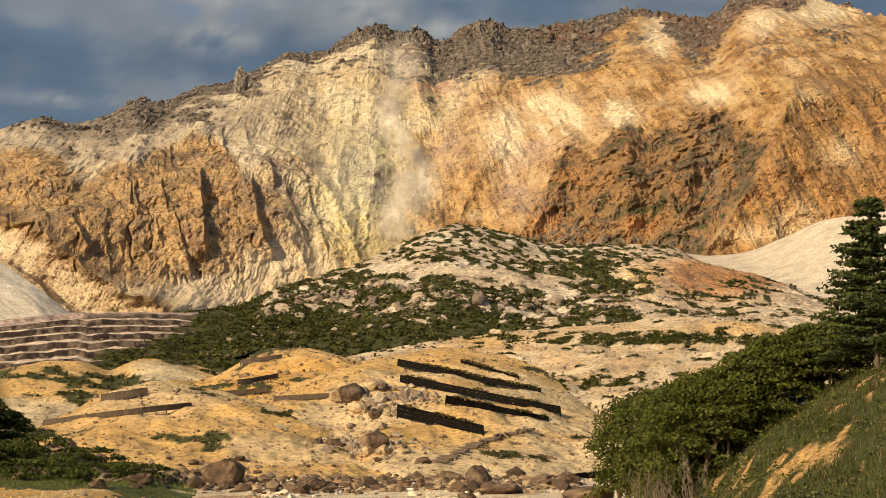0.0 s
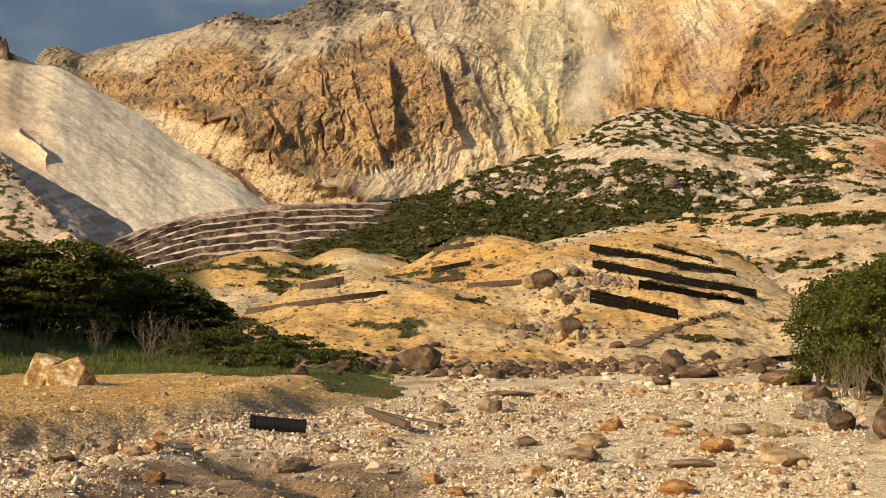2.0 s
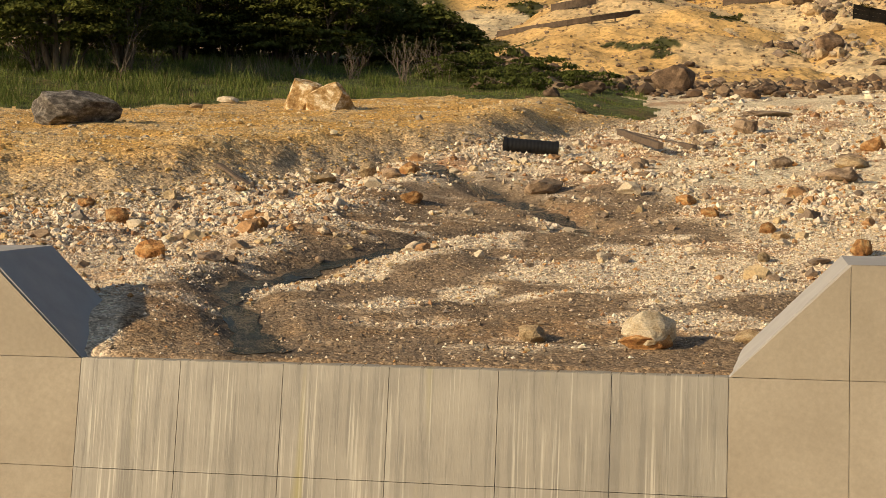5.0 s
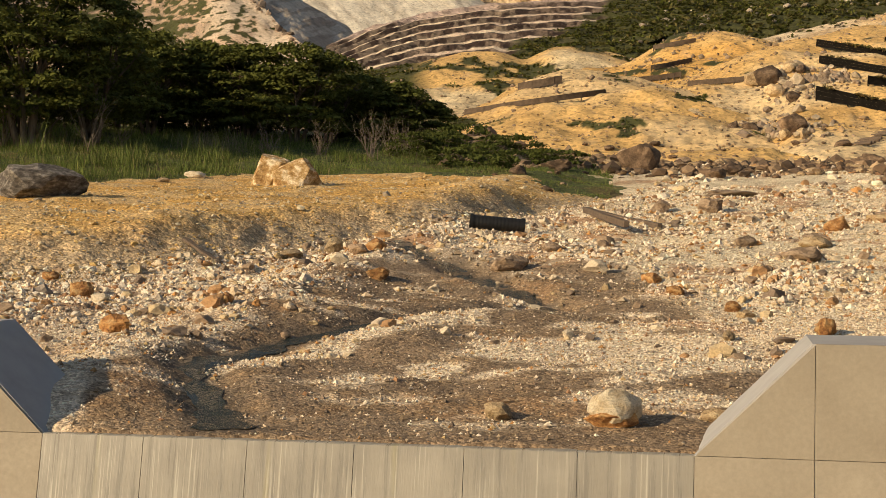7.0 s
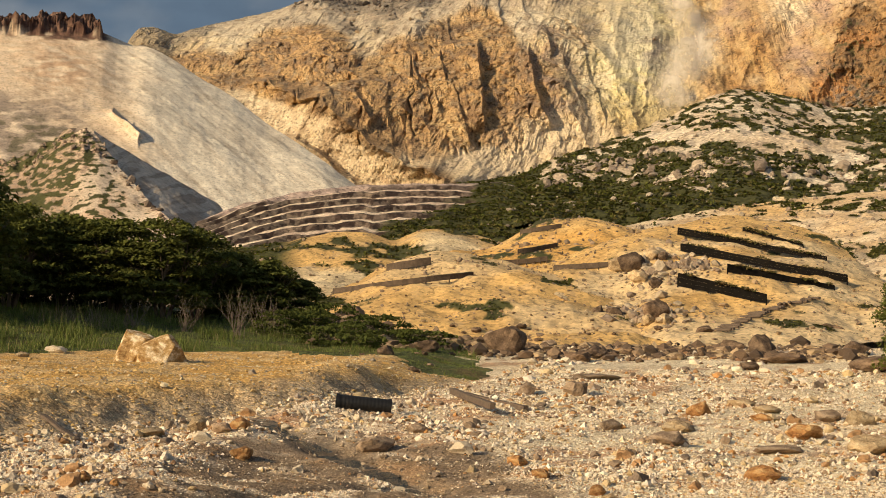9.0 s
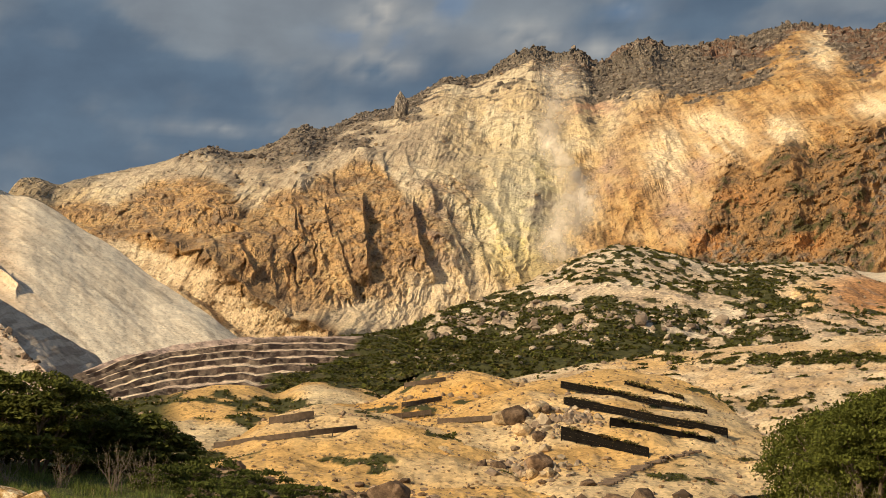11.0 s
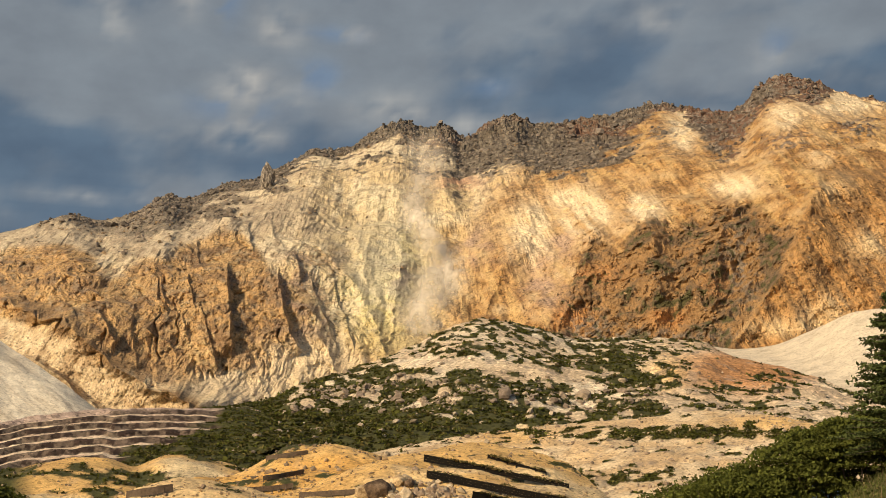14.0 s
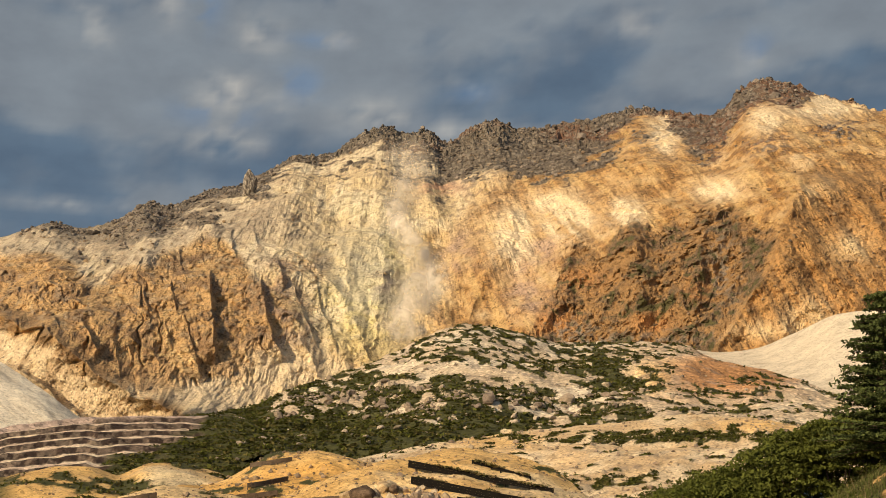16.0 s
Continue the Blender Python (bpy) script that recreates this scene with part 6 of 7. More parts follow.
for a0, a1, h, thin in (((9.0, 7.28), (14.45, 6.27), 0.78, 0.4), ((9.1, 6.62), (15.2, 5.45), 0.80, 0.1), ((10.85, 5.86), (14.75, 5.22), 0.75, 0.45), ((9.0, 5.33), (12.25, 4.72), 1.2, 0.35), ((11.4, 7.42), (13.6, 6.82), 0.4, 0.5)):
    slope_fence("fence_ridge", a0, a1, h, 3, M_black, "black board fence holding back a sandy slope", "fence", "erosion fences on the ridge", thin)
for form, a0, a1, h in (("ochre_mound", (-2.15, 5.75), (-0.5, 6.02), 0.7), ("ochre_mound", (-4.2, 4.85), (1.15, 5.6), 0.5), ("orange_ridge", (2.95, 7.25), (4.55, 7.5), 0.5), ("orange_ridge", (2.9, 6.5), (4.4, 6.75), 0.5), ("orange_ridge", (2.4, 6.05), (4.0, 6.2), 0.5), ("fence_ridge", (4.3, 5.9), (6.8, 6.05), 0.5)):
    slope_fence(form, a0, a1, h, 3, M_wallwood, "weathered timber retaining wall in a sandy slope", "retaining wall", "timber walls in the ochre hills")

# log steps
steps = tagged(new("log_steps"), "long flight of weathered log steps up the sandy slope", "steps")
route = [(10.6, 3.6), (11.75, 4.15), (12.8, 4.55), (14.1, 4.85)]
spots = []
for k in range(30):
    u = k / 29 * 3
    i = min(int(u), 2)
    spots.append(on("fence_ridge", route[i][0] + (route[i + 1][0] - route[i][0]) * (u - i), route[i][1] + (route[i + 1][1] - route[i][1]) * (u - i)))
steps.location = spots[0]
bm = bmesh.new()
bmesh.ops.create_cone(bm, cap_ends=True, segments=8, radius1=0.12, radius2=0.11, depth=1.9, matrix=pose(0, 0, 0, 0, 90, 0))
log = mesh_of("log", bm, M_beam)
for p, q in zip(spots[:-1], spots[1:]):
    o = new("log", log)
    o.parent = steps
    w = q - p
    o.matrix_local = Matrix.Translation(p - spots[0] + Vector((0, 0, 0.12))) @ pose(0, 0, 0, 0, 0, math.degrees(math.atan2(w.y, w.x)) + 70 + rng.normal() * 4)

# pinnacle on the skyline
at = on("mountain_wall", 2.65, 17.6)
rock("rock_pinnacle", at, 9, 8, 19, M_lichen, "grey rock pinnacle on the skyline ridge", 30, shape=0)
rock("rock_pinnacle", at + Vector((9, 0, -2)), 8, 7, 10, M_lichen, "low grey crag beside the skyline pinnacle", 80, shape=2)

# rocks on the fence ridge
g = np.random.default_rng(91)
for az, el, s in ((8.2, 4.1, 2.4), (7.9, 3.9, 1.3), (8.5, 3.9, 1.1), (7.3, 5.95, 2.6), (6.7, 5.9, 1.8), (8.0, 6.35, 1.6), (8.4, 6.3, 1.1), (7.5, 5.5, 1.5), (8.1, 5.3, 1.3), (6.0, 4.2, 1.2), (6.6, 4.1, 1.4), (7.2, 4.0, 1.0), (5.6, 4.05, 1.0)):
    at = on("fence_ridge", az, el)
    rock("rock", at, s * 1.1, s * 0.9, s * 0.85, M_brown if g.uniform() < 0.7 else M_tan, "weathered boulder on the spine of the sandy ridge", group="boulders on the fence ridge")
x, y, z, a, e, sv = FORMS["fence_ridge"]
AZg = np.broadcast_to(a[:, None], x.shape)
w = (1.0 * blob(AZg, e, 9.3, 6.1, 0.9, 0.4) + 0.6 * blob(AZg, e, 8.2, 5.9, 0.6, 0.5) + 0.8 * blob(AZg, e, 8.0, 4.1, 1.2, 0.35) + 0.15 * blob(AZg, e, 7.6, 5.0, 0.5, 0.8)).ravel()
i = g.choice(x.size, 700, p=w / w.sum())
t = np.array([(0.24, 0.18, 0.13), (0.40, 0.32, 0.22), (0.30, 0.22, 0.15)])[g.integers(0, 3, 700)] * g.uniform(0.8, 1.2, (700, 1))
strew("ridge_stones", np.stack([x.ravel()[i], y.ravel()[i], z.ravel()[i]], -1), 0.22 * np.exp(g.normal(0, 0.5, 700)), t, M_farstone, "loose stones on the spine of the sandy ridge", "stones", 0.8, 1, 12)

# ---- far stones and shrubs ----
def green_spots(name, n, seed, limit=1.0):
    g = np.random.default_rng(seed)
    x, y, z, a, e, sv = FORMS[name]
    t = TONES[name]
    w = ((t[..., 1] > t[..., 0] * 0.98) & (sv < limit)).ravel().astype(float)
    if w.sum() == 0:
        return None
    i = g.choice(x.size, n, p=w / w.sum())
    return np.stack([x.ravel()[i], y.ravel()[i], z.ravel()[i]], -1)


def moss_tones(n, g, k=1.0):
    return np.array([(0.042, 0.046, 0.010), (0.054, 0.056, 0.013), (0.032, 0.033, 0.008), (0.068, 0.058, 0.020)])[g.integers(0, 4, n)] * g.uniform(0.75, 1.25, (n, 1)) * k


def tufts(name, places, sizes, tones, label, leaf=0.36, count=6, seed=5):
    """Low shrubs of small leaf sprays, too many to count, as one object."""
    g = np.random.default_rng(seed)
    n = len(places)
    a, q = g.uniform(0, 2 * np.pi, (n, count)), np.sqrt(g.uniform(0, 1, (n, count)))
    r = sizes[:, None]
    c = places[:, None, :] + np.stack([np.cos(a) * q * r, np.sin(a) * q * r, 0.5 * r * (1 - 0.8 * q * q) * g.uniform(0.2, 1, (n, count))], -1)
    nrm = g.normal(size=(n, count, 3)) * 0.45 + np.array((0, 0, 0.7))
    nrm /= np.linalg.norm(nrm, axis=-1, keepdims=True)
    t1 = np.cross(nrm, g.normal(size=(n, count, 3)))
    t1 /= np.linalg.norm(t1, axis=-1, keepdims=True)
    t2 = np.cross(nrm, t1)
    k = (leaf * g.uniform(0.6, 1.4, (n, count)) * (0.5 + 0.5 * r))[..., None]
    co = np.stack([c - t1 * k, c - t2 * k * 0.7, c + t1 * k, c + t2 * k * 0.7], 2).reshape(-1, 3)
    tn = np.repeat((tones[:, None, :] * g.uniform(0.7, 1.35, (n, count, 1))).reshape(-1, 3), 4, 0)
    return tagged(new(name, solid(name, co, np.arange(len(co)).reshape(-1, 4), M_leaf, tn)), label, "shrubs", kind="stuff")


g = np.random.default_rng(55)
spots_ = []
for p, q, h, thin in FENCE_TOPS:
    for _ in range(260):
        k = g.uniform(0.03, 0.97)
        if noise.noise(Vector((k * 7, h * 9, p.x))) < -0.05:
            continue
        f = p.lerp(q, k)
        away = Vector((f.x, f.y, 0)).normalized()
        spots_.append(f + away * g.uniform(-0.25, 1.6) + Vector((0, 0, h * (1 - thin * k) + g.uniform(-0.1, 0.1))))
n = len(spots_)
tufts("fence_grass", np.array(spots_), 0.22 * np.exp(g.normal(0, 0.4, n)), np.array([(0.20, 0.16, 0.06), (0.11, 0.11, 0.035), (0.28, 0.21, 0.10)])[g.integers(0, 3, n)] * g.uniform(0.7, 1.2, (n, 1)), "dry grass tufts along the tops of the fences", 0.16, 8, 9)
for name, n, s, lab in (("mottled_hill", 17000, 0.6, "low dark green shrubs mottling the hill"), ("pale_slope", 2600, 0.4, "low green shrubs on the pale slopes"), ("ochre_hummock", 4500, 0.4, "low green shrubs on the sandy hummock"), ("terraced_slope", 4000, 0.5, "low green shrubs beside the terraces"), ("scree_mound", 700, 0.4, "low green shrubs on the pale mound"), ("ochre_mound", 300, 0.25, "small tufts on the ochre mound"), ("fence_ridge", 300, 0.25, "small tufts on the fenced ridge"), ("mountain_wall", 900, 0.7, "dark shrubs on the stony spurs")):
    pts_ = green_spots(name, n, 61)
    if pts_ is not None:
        tufts("shrubs", pts_, s * np.exp(g.normal(0, 0.35, n)), moss_tones(n, g, 1.9), lab, 0.34 * s / 0.55)
for name, n, s, lo, hi, tones in (("mottled_hill", 700, 0.4, 0.0, 0.75, ((0.30, 0.24, 0.18), (0.42, 0.34, 0.25))), ("mountain_wall", 5500, 0.7, 0.60, 1.0, ((0.12, 0.10, 0.085), (0.21, 0.175, 0.145))), ("pale_slope", 1500, 0.18, 0.0, 1.0, ((0.40, 0.32, 0.22), (0.25, 0.19, 0.14))), ("scree_mound", 260, 0.45, 0.85, 1.0, ((0.3, 0.23, 0.17), (0.2, 0.15, 0.11))), ("mountain_wall", 1800, 0.5, 0.05, 0.9, ((0.30, 0.21, 0.12), (0.20, 0.14, 0.09))), ("ochre_mound", 1400, 0.10, 0.0, 1.0, ((0.36, 0.25, 0.14), (0.22, 0.16, 0.11))), ("fence_ridge", 1400, 0.10, 0.0, 1.0, ((0.36, 0.25, 0.14), (0.22, 0.16, 0.11))), ("ochre_hummock", 800, 0.14, 0.0, 1.0, ((0.30, 0.22, 0.14), (0.2, 0.15, 0.1))), ("orange_ridge", 800, 0.14, 0.0, 1.0, ((0.30, 0.22, 0.14), (0.2, 0.15, 0.1)))):
    x, y, z, a, e, sv = FORMS[name]
    ok = ((sv >= lo) & (sv <= hi)).astype(float)
    if name == "mountain_wall" and lo > 0.5:
        t = TONES[name]
        ok = ok * (t[..., 0] < 0.24)
    elif name == "mountain_wall":
        ok = ok * (TONES[name][..., 0] < 0.44)
    ok = ok.ravel()
    i = g.choice(x.size, n, p=ok / ok.sum())
    t = np.array(tones)[g.integers(0, 2, n)] * g.uniform(0.75, 1.25, (n, 1))
    strew("far_stones", np.stack([x.ravel()[i], y.ravel()[i], z.ravel()[i]], -1), s * np.exp(g.normal(0, 0.45, n)), t, M_farstone, "weathered stones scattered over the far slope", "stones", 0.85, 1, 14)

x, y, z, a, e, sv = FORMS["mottled_hill"]
AZg = np.broadcast_to(a[:, None], x.shape)
w = (np.exp(-(((e - 9.7 - 0.4 * fbm(x / 20, y / 30, 2.0, 3)) / 0.45) ** 2)) * smooth(3, 6, AZg) * smooth(19, 17, AZg) * np.clip(0.4 + fbm(x / 12, y / 18, 5.0, 3), 0, 1)).ravel()
i = g.choice(x.size, 650, p=w / w.sum())
t = np.array([(0.28, 0.22, 0.16), (0.36, 0.29, 0.21), (0.20, 0.155, 0.12)])[g.integers(0, 3, 650)] * g.uniform(0.8, 1.2, (650, 1))
strew("hill_boulders", np.stack([x.ravel()[i], y.ravel()[i], z.ravel()[i]], -1), 0.36 * np.exp(g.normal(0, 0.5, 650)), t, M_farstone, "grey-brown boulders among the shrubs of the hill", "boulders", 0.9, 2, 18)

# ---- grove behind the track ----
GROVE_TOP = [(-30, 10.3), (-21.5, 10.4), (-19.3, 9.9), (-18.1, 9.3), (-17.0, 8.1), (-16.4, 7.85), (-14.8, 7.5), (-12.6, 7.4), (-10, 7.4), (-9, 7.2), (-8.4, 6.6), (-7, 6.1), (-6, 5.7), (-5, 5.0)]
g = np.random.default_rng(17)
for az, r, k, wide in ((-26, 92, 1.0, 4.4), (-23.2, 86, 1.0, 4.2), (-20.6, 84, 1.0, 4.0), (-18.2, 86, 0.97, 3.4), (-16.2, 96, 1.0, 3.4), (-14.3, 98, 1.0, 3.3), (-12.4, 96, 1.0, 3.2), (-10.6, 94, 1.0, 3.1), (-9.3, 97, 0.94, 2.5), (-8.0, 100, 0.98, 2.3), (-6.7, 97, 1.0, 2.3), (-5.7, 98, 0.92, 1.9), (-17.2, 104, 0.98, 3.4), (-13.2, 105, 0.95, 3.4)):
    x, y = math.sin(radians(az)) * r, math.cos(radians(az)) * r
    z = ground_z(x, y)
    top = EYE + r * math.tan(radians(float(curve(np.array([az]), GROVE_TOP)[0])))
    spreading_tree("tree", Vector((x, y, z)), (top - z) * k * 0.98, wide, "dark wind-pruned evergreen tree with flat layered foliage", "tree", 100 + int(-az * 10), (0.115, 0.125, 0.028), 92, 125, 0.14, 0.14, group="trees of the grove", puff=1.15, up=0.7)
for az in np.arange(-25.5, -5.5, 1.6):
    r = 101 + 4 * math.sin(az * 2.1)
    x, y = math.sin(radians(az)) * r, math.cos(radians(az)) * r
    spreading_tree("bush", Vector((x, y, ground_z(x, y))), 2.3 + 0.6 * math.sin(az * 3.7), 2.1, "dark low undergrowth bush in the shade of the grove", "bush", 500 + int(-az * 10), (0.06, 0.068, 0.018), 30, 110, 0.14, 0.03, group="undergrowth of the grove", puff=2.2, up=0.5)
for az, r, h, wide in ((-5.2, 90, 1.5, 2.0), (-4.2, 96, 1.7, 2.2), (-3.4, 88, 1.2, 1.8), (-2.4, 93, 1.4, 2.2), (-1.4, 89, 1.0, 1.6), (-0.6, 86, 0.9, 1.6), (-4.6, 84, 1.0, 1.5), (-2.9, 83, 0.8, 1.5), (-6.2, 88, 1.4, 1.7)):
    x, y = math.sin(radians(az)) * r, math.cos(radians(az)) * r
    spreading_tree("bush", Vector((x, y, ground_z(x, y))), h, wide, "low leafy green bush in the grass beside the grove", "bush", 600 + int(-az * 10), (0.085, 0.10, 0.024), 26, 160, 0.11, 0.05, group="low bushes in the grass", puff=2.4, up=0.5)
for az, el, h in ((-21.3, 3.3, 4.2), (-20.2, 3.4, 3.0), (-18.3, 3.2, 2.6), (-17.2, 3.3, 1.8), (-11.6, 3.2, 1.6), (-7.7, 3.1, 2.2), (-6.9, 3.2, 2.0), (-6.3, 3.3, 1.6), (-9.8, 3.2, 1.6)):
    bare_shrub(on_near(az, el), h, int(-az * 10), 10)


# ---- grass ----
def blades(name, x, y, h, tones, label, g):
    n = len(x)
    z = near_height(x, y)
    a = g.uniform(0, 2 * np.pi, n)
    lean = g.normal(0, 0.28, (n, 2)) * h[:, None]
    w = 0.012 + 0.012 * h
    base = np.stack([x, y, z - 0.03], -1)
    u = np.stack([np.cos(a), np.sin(a), 0 * a], -1) * w[:, None]
    tip = base + np.stack([lean[:, 0], lean[:, 1], h], -1)
    co = np.stack([base - u, base + u, tip], 1).reshape(-1, 3)
    return tagged(new(name, solid(name, co, np.arange(3 * n).reshape(-1, 3), M_grassblade, np.repeat(tones[:, None, :], 3, 1).reshape(-1, 3))), label, "grass", kind="stuff")


g = np.random.default_rng(8)
n = 170000
a = np.radians(g.uniform(-25, 1.5, n))
r = np.sqrt(g.uniform(64**2, 104**2, n))
x, y = np.sin(a) * r, np.cos(a) * r
dg = np.degrees(a)
edge = curve(dg, [(-45, 66), (-20, 66), (-16.8, 68), (-8.2, 75), (-3, 72), (0, 66), (6, 66)])
nn = fbm(x / 3, y / 3, 3.0, 3)
ok = (r > edge + 0.5 + 1.0 * nn) & (g.uniform(0, 1, n) < 0.45 + 0.8 * (nn > -0.1))
x, y, nn, dg = x[ok], y[ok], nn[ok], dg[ok]
h = (0.12 + 0.26 * smooth(-0.1, 0.7, nn)) * np.exp(g.normal(0, 0.4, len(x))) * np.where(dg < -12, 1.35, 0.45 + 0.5 * smooth(0, -8, dg))
t = np.array([(0.155, 0.195, 0.040), (0.10, 0.13, 0.028), (0.21, 0.22, 0.060), (0.27, 0.22, 0.10)])[g.choice(4, len(x), p=(0.4, 0.35, 0.18, 0.07))] * g.uniform(0.7, 1.2, (len(x), 1))
blades("meadow_grass", x, y, h, t, "tall green grass on the bank before the grove", g)
n = 420
a = np.radians(np.concatenate([g.normal(-13.6, 0.8, n // 2), g.normal(-20.6, 1.0, n // 2)]))
r = g.uniform(84, 90, n)
blades("dry_stalks", np.sin(a) * r, np.cos(a) * r, g.uniform(0.5, 1.3, n), np.array((0.26, 0.21, 0.12)) * g.uniform(0.6, 1.2, (n, 1)), "tall dry stalks standing in the grass before the grove", g)
n = 190000
x, y = g.uniform(16, 36, n), g.uniform(36, 66, n)
d = x - hill_foot(y)
nn = fbm(x / 3, y / 3, 7.0, 3)
bare = 0.7 * fbm((x + y) / 5, (y - x) / 1.6, 6.0, 4) + 0.3 * fbm(x / 2.5, y / 2.5, 3.0, 5) + 0.012 * (d - 6)
ok = (d > 1.5 - 1.5 * smooth(17, 19.5, np.degrees(np.arctan2(x, y))) + 0.5 * nn) & (bare < 0.24 + 0.12 * nn) & (np.degrees(np.arctan2(x, y)) < 29)
x, y, nn = x[ok], y[ok], nn[ok]
h = (0.10 + 0.17 * np.clip(nn + 0.3, 0, 1)) * np.exp(g.normal(0, 0.4, len(x)))
t = np.array([(0.11, 0.13, 0.030), (0.08, 0.09, 0.023), (0.15, 0.145, 0.048), (0.24, 0.18, 0.09)])[g.choice(4, len(x), p=(0.32, 0.34, 0.2, 0.14))] * g.uniform(0.65, 1.15, (len(x), 1))
blades("hillside_grass", x, y, h, t, "rough grass and dry stalks on the hillside", g)

n = 5200
x, y = g.uniform(16, 36, n), g.uniform(36, 66, n)
d = x - hill_foot(y)
bare = 0.7 * fbm((x + y) / 5, (y - x) / 1.6, 6.0, 4) + 0.3 * fbm(x / 2.5, y / 2.5, 3.0, 5) + 0.012 * (d - 6)
ok = (d > 1.6 - 1.4 * smooth(17, 19.5, np.degrees(np.arctan2(x, y)))) & (bare < 0.3) & (fbm(x / 2, y / 2, 19.0, 3) > -0.1)
x, y = x[ok], y[ok]
t = np.array([(0.13, 0.15, 0.034), (0.085, 0.10, 0.024), (0.20, 0.17, 0.07)])[g.integers(0, 3, len(x))] * g.uniform(0.7, 1.2, (len(x), 1))
tufts("weeds", np.stack([x, y, near_height(x, y) + 0.05], -1), 0.26 * np.exp(g.normal(0, 0.5, len(x))), t, "leafy weeds and small shrubs on the hillside", 0.075, 16, 77)

# ---- bushes and conifer of the right bank ----
RIGHT_TOP = [(13, 4.2), (14.5, 4.6), (15.6, 5.1), (17.1, 5.8), (18.6, 6.3), (20.3, 6.8), (21.8, 7.2), (23.3, 8.2), (25, 8.6), (26.5, 8.9), (30, 9)]
for az, r, low, wide, seed in ((17.5, 74, 0.1, 1.6, 1), (18.4, 73, 0.1, 2.0, 2), (19.3, 72, 0.1, 2.3, 3), (20.0, 68, 0.12, 2.1, 12), (20.4, 66, 0.2, 2.3, 4), (21.5, 66, 0.2, 2.4, 5), (22.7, 66, 0.15, 2.3, 6), (23.8, 67, 0.2, 2.2, 7), (25.0, 66, 0.2, 2.2, 8), (26.3, 66, 0.2, 2.2, 9), (28.0, 67, 0.2, 2.4, 10)):
    x, y = math.sin(radians(az)) * r, math.cos(radians(az)) * r
    z = ground_z(x, y)
    top = EYE + r * math.tan(radians(float(curve(np.array([az]), RIGHT_TOP)[0])))
    spreading_tree("bush", Vector((x, y, z)), max(1.6, (top - z) * 0.98), wide, "spreading green bush with flat layered leaves on the stream bank", "bush", 300 + seed, (0.105, 0.118, 0.024), 84, 330, 0.08, low, group="bushes along the stream bank", puff=2.0, up=0.55)
for az, el, h in ((18.3, 1.7, 1.9), (18.9, 1.6, 2.1), (19.4, 1.8, 1.7), (19.9, 1.7, 1.9), (17.8, 2.0, 1.5)):
    bare_shrub(on_near(az, el), h, int(az * 7), 10)
rock("boulder", on_near(17.5, 0.9), 1.5, 1.3, 1.1, M_lichen, "pale grey boulder under the bank bushes", 15, shape=1)


def conifer(base, height, radius, seed):
    g = np.random.default_rng(seed)
    top = tagged(new("conifer"), "dark green conifer with tiers of drooping branches", "tree")
    top.location = base
    co, fa, pads = [], [], []
    twig(co, fa, (0, 0, -0.3), (0, 0, height), 0.13, 0.015, 8)
    z = 0.14 * height
    while z < height * 0.97:
        reach = radius * (1 - z / height) ** 0.8 * g.uniform(0.75, 1.1) + 0.12
        for k in range(5):
            a = g.uniform(0, 2 * math.pi)
            tip = Vector((math.cos(a) * reach, math.sin(a) * reach, z + g.uniform(-0.12, 0.3) * reach)) * g.uniform(0.75, 1.0)
            tip.z = z + g.uniform(-0.12, 0.3) * reach
            twig(co, fa, (0, 0, z), tip, 0.03, 0.008, 4)
            for u in np.linspace(0.25, 1.0, 5):
                pads.append((tip.x * u, tip.y * u, z + (tip.z - z) * u + 0.04, 0.16 + 0.20 * reach * (1.15 - u), 0.08))
        z += height * 0.032 * g.uniform(0.7, 1.3)
    part_mesh("trunk", np.concatenate([np.array(c) for c in co]), np.array(fa), M_bark, top, smooth_shade=True)
    lc, lf, lt = leaves(pads, 260, 0.085, (0.085, 0.105, 0.034), g, 0.6)
    part_mesh("crown", lc, lf, M_leaf, top, lt)
    return top


x, y = math.sin(radians(27.0)) * 60, math.cos(radians(27.0)) * 60
z = ground_z(x, y)
conifer(Vector((x, y, z)), EYE + 60 * math.tan(radians(13.4)) - z, 3.4, 5)

# ---- steam ----
M_steam = bpy.data.materials.new("steam")
M_steam.use_nodes = True
nt = M_steam.node_tree
b = nt.nodes["Principled BSDF"]
b.inputs["Base Color"].default_value = (0.60, 0.54, 0.46, 1)
b.inputs["Roughness"].default_value = 1.0
b.inputs["Specular IOR Level"].default_value = 0.0
at_ = nt.nodes.new("ShaderNodeAttribute")
at_.attribute_name = "tone"
n = noise_node(nt, 1 / 7, 6, 0.6)
r_ = ramp_node(nt, n.outputs[0], [(0.35, (0.15, 0.15, 0.15)), (0.65, (1, 1, 1))])
nt.links.new(mix_node(nt, 1.0, at_.outputs[0], r_.outputs[0], "MULTIPLY"), b.inputs["Alpha"])
cos, fas, tns, off = [], [], [], 0
g = np.random.default_rng(4)
rad_, th_ = np.meshgrid(np.linspace(0, 1, 9), np.linspace(0, 2 * np.pi, 25)[:-1], indexing="ij")
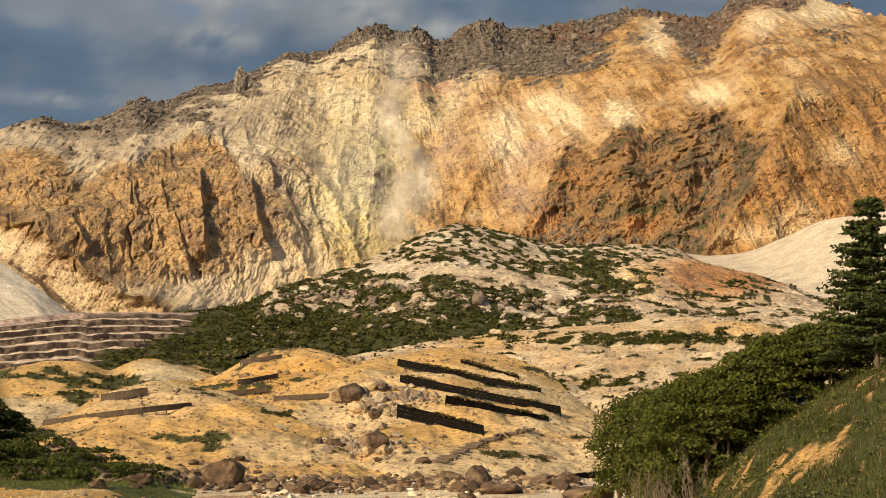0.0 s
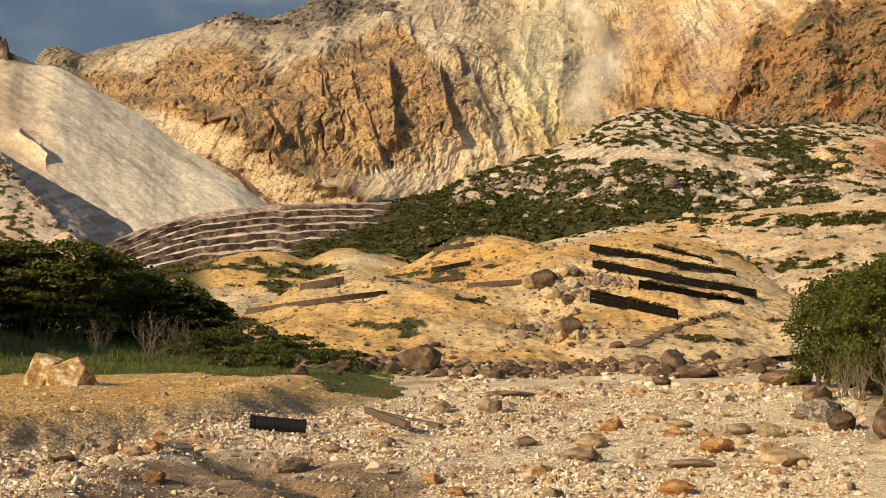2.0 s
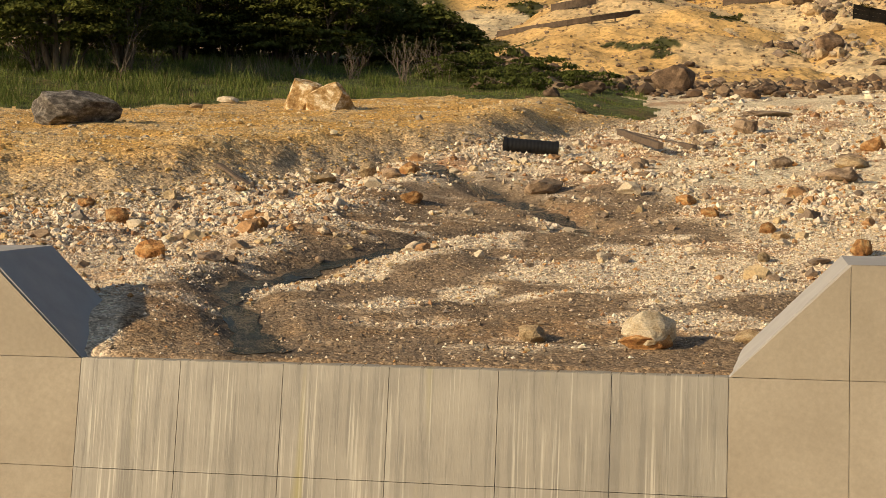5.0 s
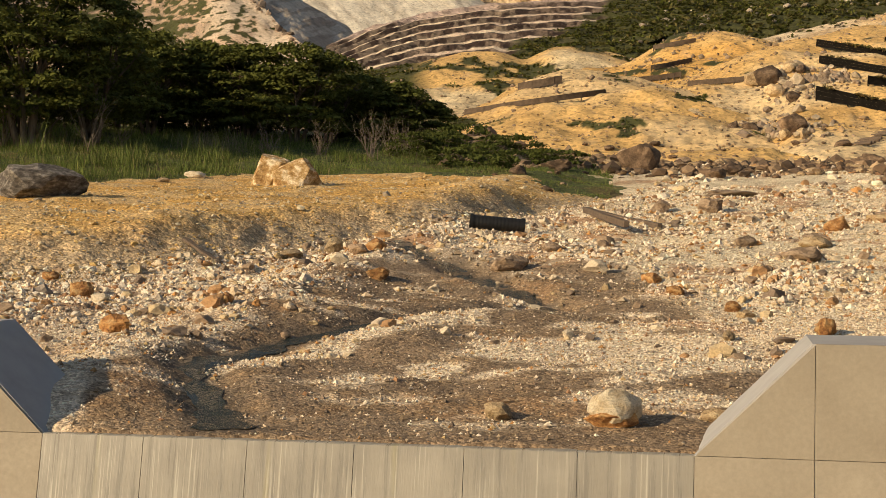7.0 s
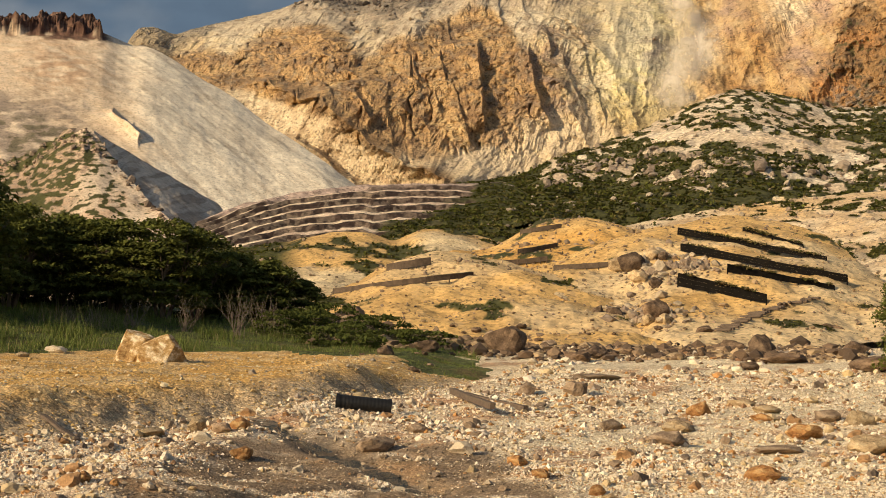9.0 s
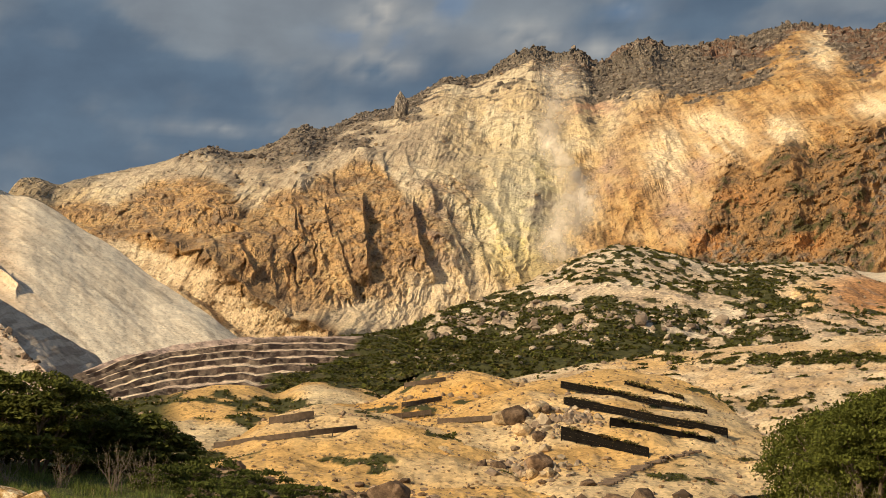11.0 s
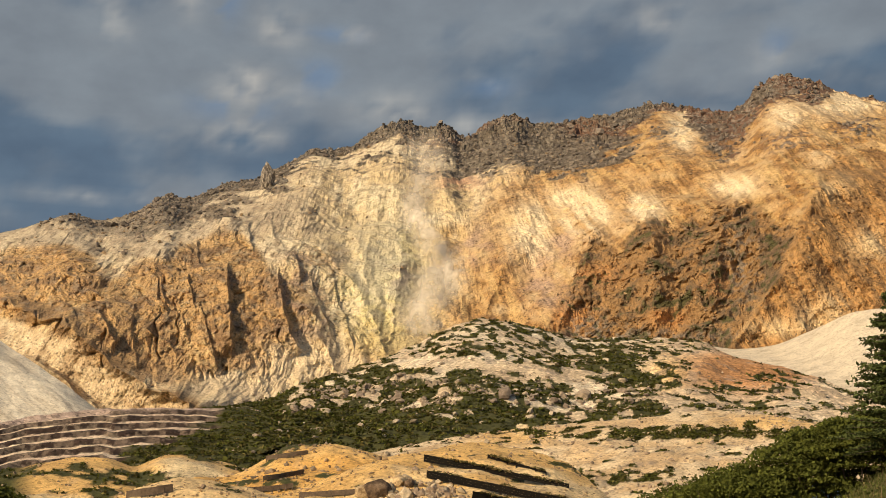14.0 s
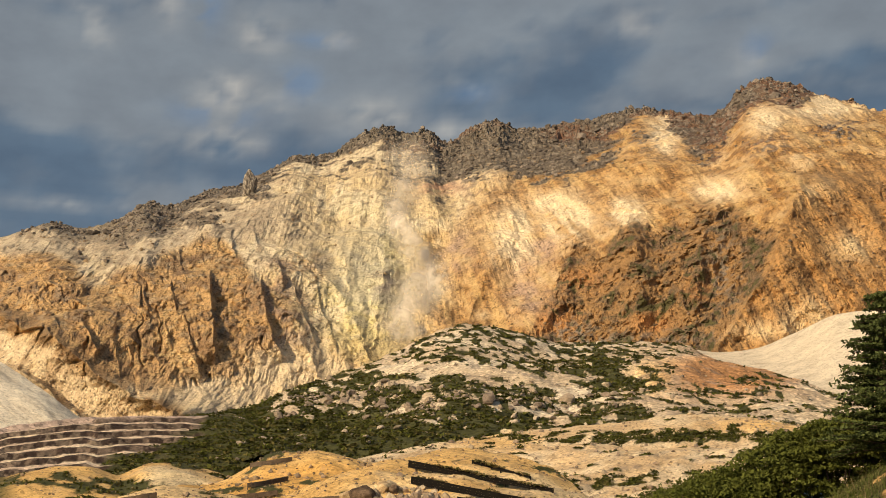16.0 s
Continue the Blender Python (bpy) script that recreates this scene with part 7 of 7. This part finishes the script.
for az, el, wid, dens in ((8.9, 12.4, 9, 0.30), (8.7, 12.9, 9, 0.26), (9.2, 13.4, 11, 0.34), (9.4, 14.0, 11, 0.40), (9.6, 14.6, 10, 0.40), (9.5, 15.2, 10, 0.36), (9.1, 15.8, 9, 0.34), (8.7, 16.4, 8, 0.32), (8.5, 17.0, 9, 0.30), (8.8, 17.7, 11, 0.26), (9.2, 18.3, 13, 0.22), (10.2, 14.4, 11, 0.26), (9.0, 19.0, 14, 0.14)):
    cx, cy, cz = spot(az, el, 600 + g.uniform(-14, 14))
    turn = radians(g.uniform(-40, 40) - az)
    u, v = rad_ * np.cos(th_) * wid * g.uniform(0.8, 1.1), rad_ * np.sin(th_) * wid * g.uniform(0.9, 1.3)
    dpt = 0.35 * wid * (1 - rad_**2)
    px, py = u * math.cos(turn) + dpt * math.sin(turn), u * math.sin(turn) - dpt * math.cos(turn)
    cos.append(np.stack([cx + px, cy + py, cz + v], -1).reshape(-1, 3))
    w = 3.2 * dens * smooth(1.0, 0.1, rad_)
    tns.append(np.repeat(w.reshape(-1, 1), 3, 1))
    k = np.arange(24)
    fas += [np.stack([off + i * 24 + k, off + i * 24 + (k + 1) % 24, off + (i + 1) * 24 + (k + 1) % 24, off + (i + 1) * 24 + k], 1) for i in range(8)]
    off += 9 * 24
plume = tagged(new("steam_plume", solid("steam_plume", np.concatenate(cos), np.concatenate(fas), M_steam, np.concatenate(tns), True)), "thin grey-white steam rising from a vent", "steam", kind="stuff")
plume.visible_shadow = False
# ---- sky backdrop ----
a3 = np.concatenate([np.linspace(-60, -26, 12), np.arange(-25, 42, 0.3), np.linspace(43, 75, 10)])
e3 = np.concatenate([np.linspace(-3, 8, 4), np.arange(9, 34, 0.22), np.linspace(35, 60, 8)])
a3, e3 = np.meshgrid(a3, e3, indexing="ij")
deck = fbm(a3 / 10, e3 / 4.6, 2.0, 5, 0.5)
lump = fbm(a3 / 3.0, e3 / 1.9, 5.0, 6, 0.58)
puff = fbm(a3 / 1.5, e3 / 1.0, 8.0, 6, 0.55)
t3 = mix(flat_tone(np.array((0.090, 0.130, 0.180)), a3), np.array((0.170, 0.195, 0.222)), smooth(-0.5, 0.4, deck + 0.35 * lump + (e3 - 20) / 10))
t3 = mix(t3, np.array((0.072, 0.108, 0.158)), smooth(0.1, 0.6, -deck + 0.4 * lump) * 0.45)
bright = blob(a3, e3, 2.9, 23.7, 0.8, 0.6) + blob(a3, e3, 1.7, 21.4, 1.1, 0.6) + 0.8 * blob(a3, e3, 4.0, 21.2, 0.7, 0.35) + 0.9 * blob(a3, e3, 1.6, 19.6, 1.5, 0.5) + 0.7 * blob(a3, e3, 7.6, 20.7, 1.4, 0.6) + 0.7 * blob(a3, e3, 6.2, 23.5, 0.5, 0.25) + 0.5 * blob(a3, e3, 18.6, 24.0, 1.0, 0.5) + 0.6 * blob(a3, e3, 22.7, 22.2, 0.6, 0.5) + 0.5 * blob(a3, e3, -3.8, 23.6, 0.8, 0.8) + 0.4 * blob(a3, e3, 11.8, 21.6, 1.2, 0.3) + 0.5 * blob(a3, e3, 10.8, 20.2, 1.0, 0.4) + 0.45 * blob(a3, e3, -4.0, 16.9, 2.4, 0.25) + 0.5 * blob(a3, e3, -0.8, 24.4, 0.5, 0.7)
gaps = blob(a3, e3, 4.6, 21.9, 0.9, 0.6) + blob(a3, e3, 0.6, 24.9, 0.7, 1.0) + 0.8 * blob(a3, e3, 1.2, 20.6, 1.8, 0.5) + 0.8 * blob(a3, e3, 5.3, 23.5, 1.2, 0.3) + 0.7 * blob(a3, e3, 11.6, 21.5, 0.9, 0.4) + 0.7 * blob(a3, e3, 23.2, 22.7, 0.6, 0.6)
t3 = mix(t3, np.array((0.105, 0.180, 0.30)), np.clip(1.2 * gaps * smooth(0.5, -0.3, puff), 0, 1) * 0.5)
t3 = mix(t3, np.array((0.34, 0.335, 0.32)), np.clip(1.1 * bright * (0.75 + 0.9 * puff + 0.4 * lump), 0, 1))
M_sky = bpy.data.materials.new("clouded sky")
M_sky.use_nodes = True
nt = M_sky.node_tree
nt.nodes.remove(nt.nodes["Principled BSDF"])
em = nt.nodes.new("ShaderNodeEmission")
em.inputs[1].default_value = 1.18
nt.links.new(em.outputs[0], nt.nodes["Material Output"].inputs[0])
at_ = nt.nodes.new("ShaderNodeAttribute")
at_.attribute_name = "tone"
n = noise_node(nt, 1 / 160, 5, 0.55, (1, 1, 1.8))
soft = ramp_node(nt, n.outputs[0], [(0.3, (0.9, 0.9, 0.91)), (0.7, (1.1, 1.1, 1.09))])
nt.links.new(mix_node(nt, 1.0, at_.outputs[0], soft.outputs[0], "MULTIPLY"), em.inputs[0])
a3, e3 = np.radians(a3), np.radians(e3)
tagged(sheet("backdrop", 3300 * np.sin(a3) * np.cos(e3), 3300 * np.cos(a3) * np.cos(e3), 3300 * np.sin(e3), M_sky, t3), "dark blue-grey clouded evening sky with pale gaps", "sky", kind="structure")
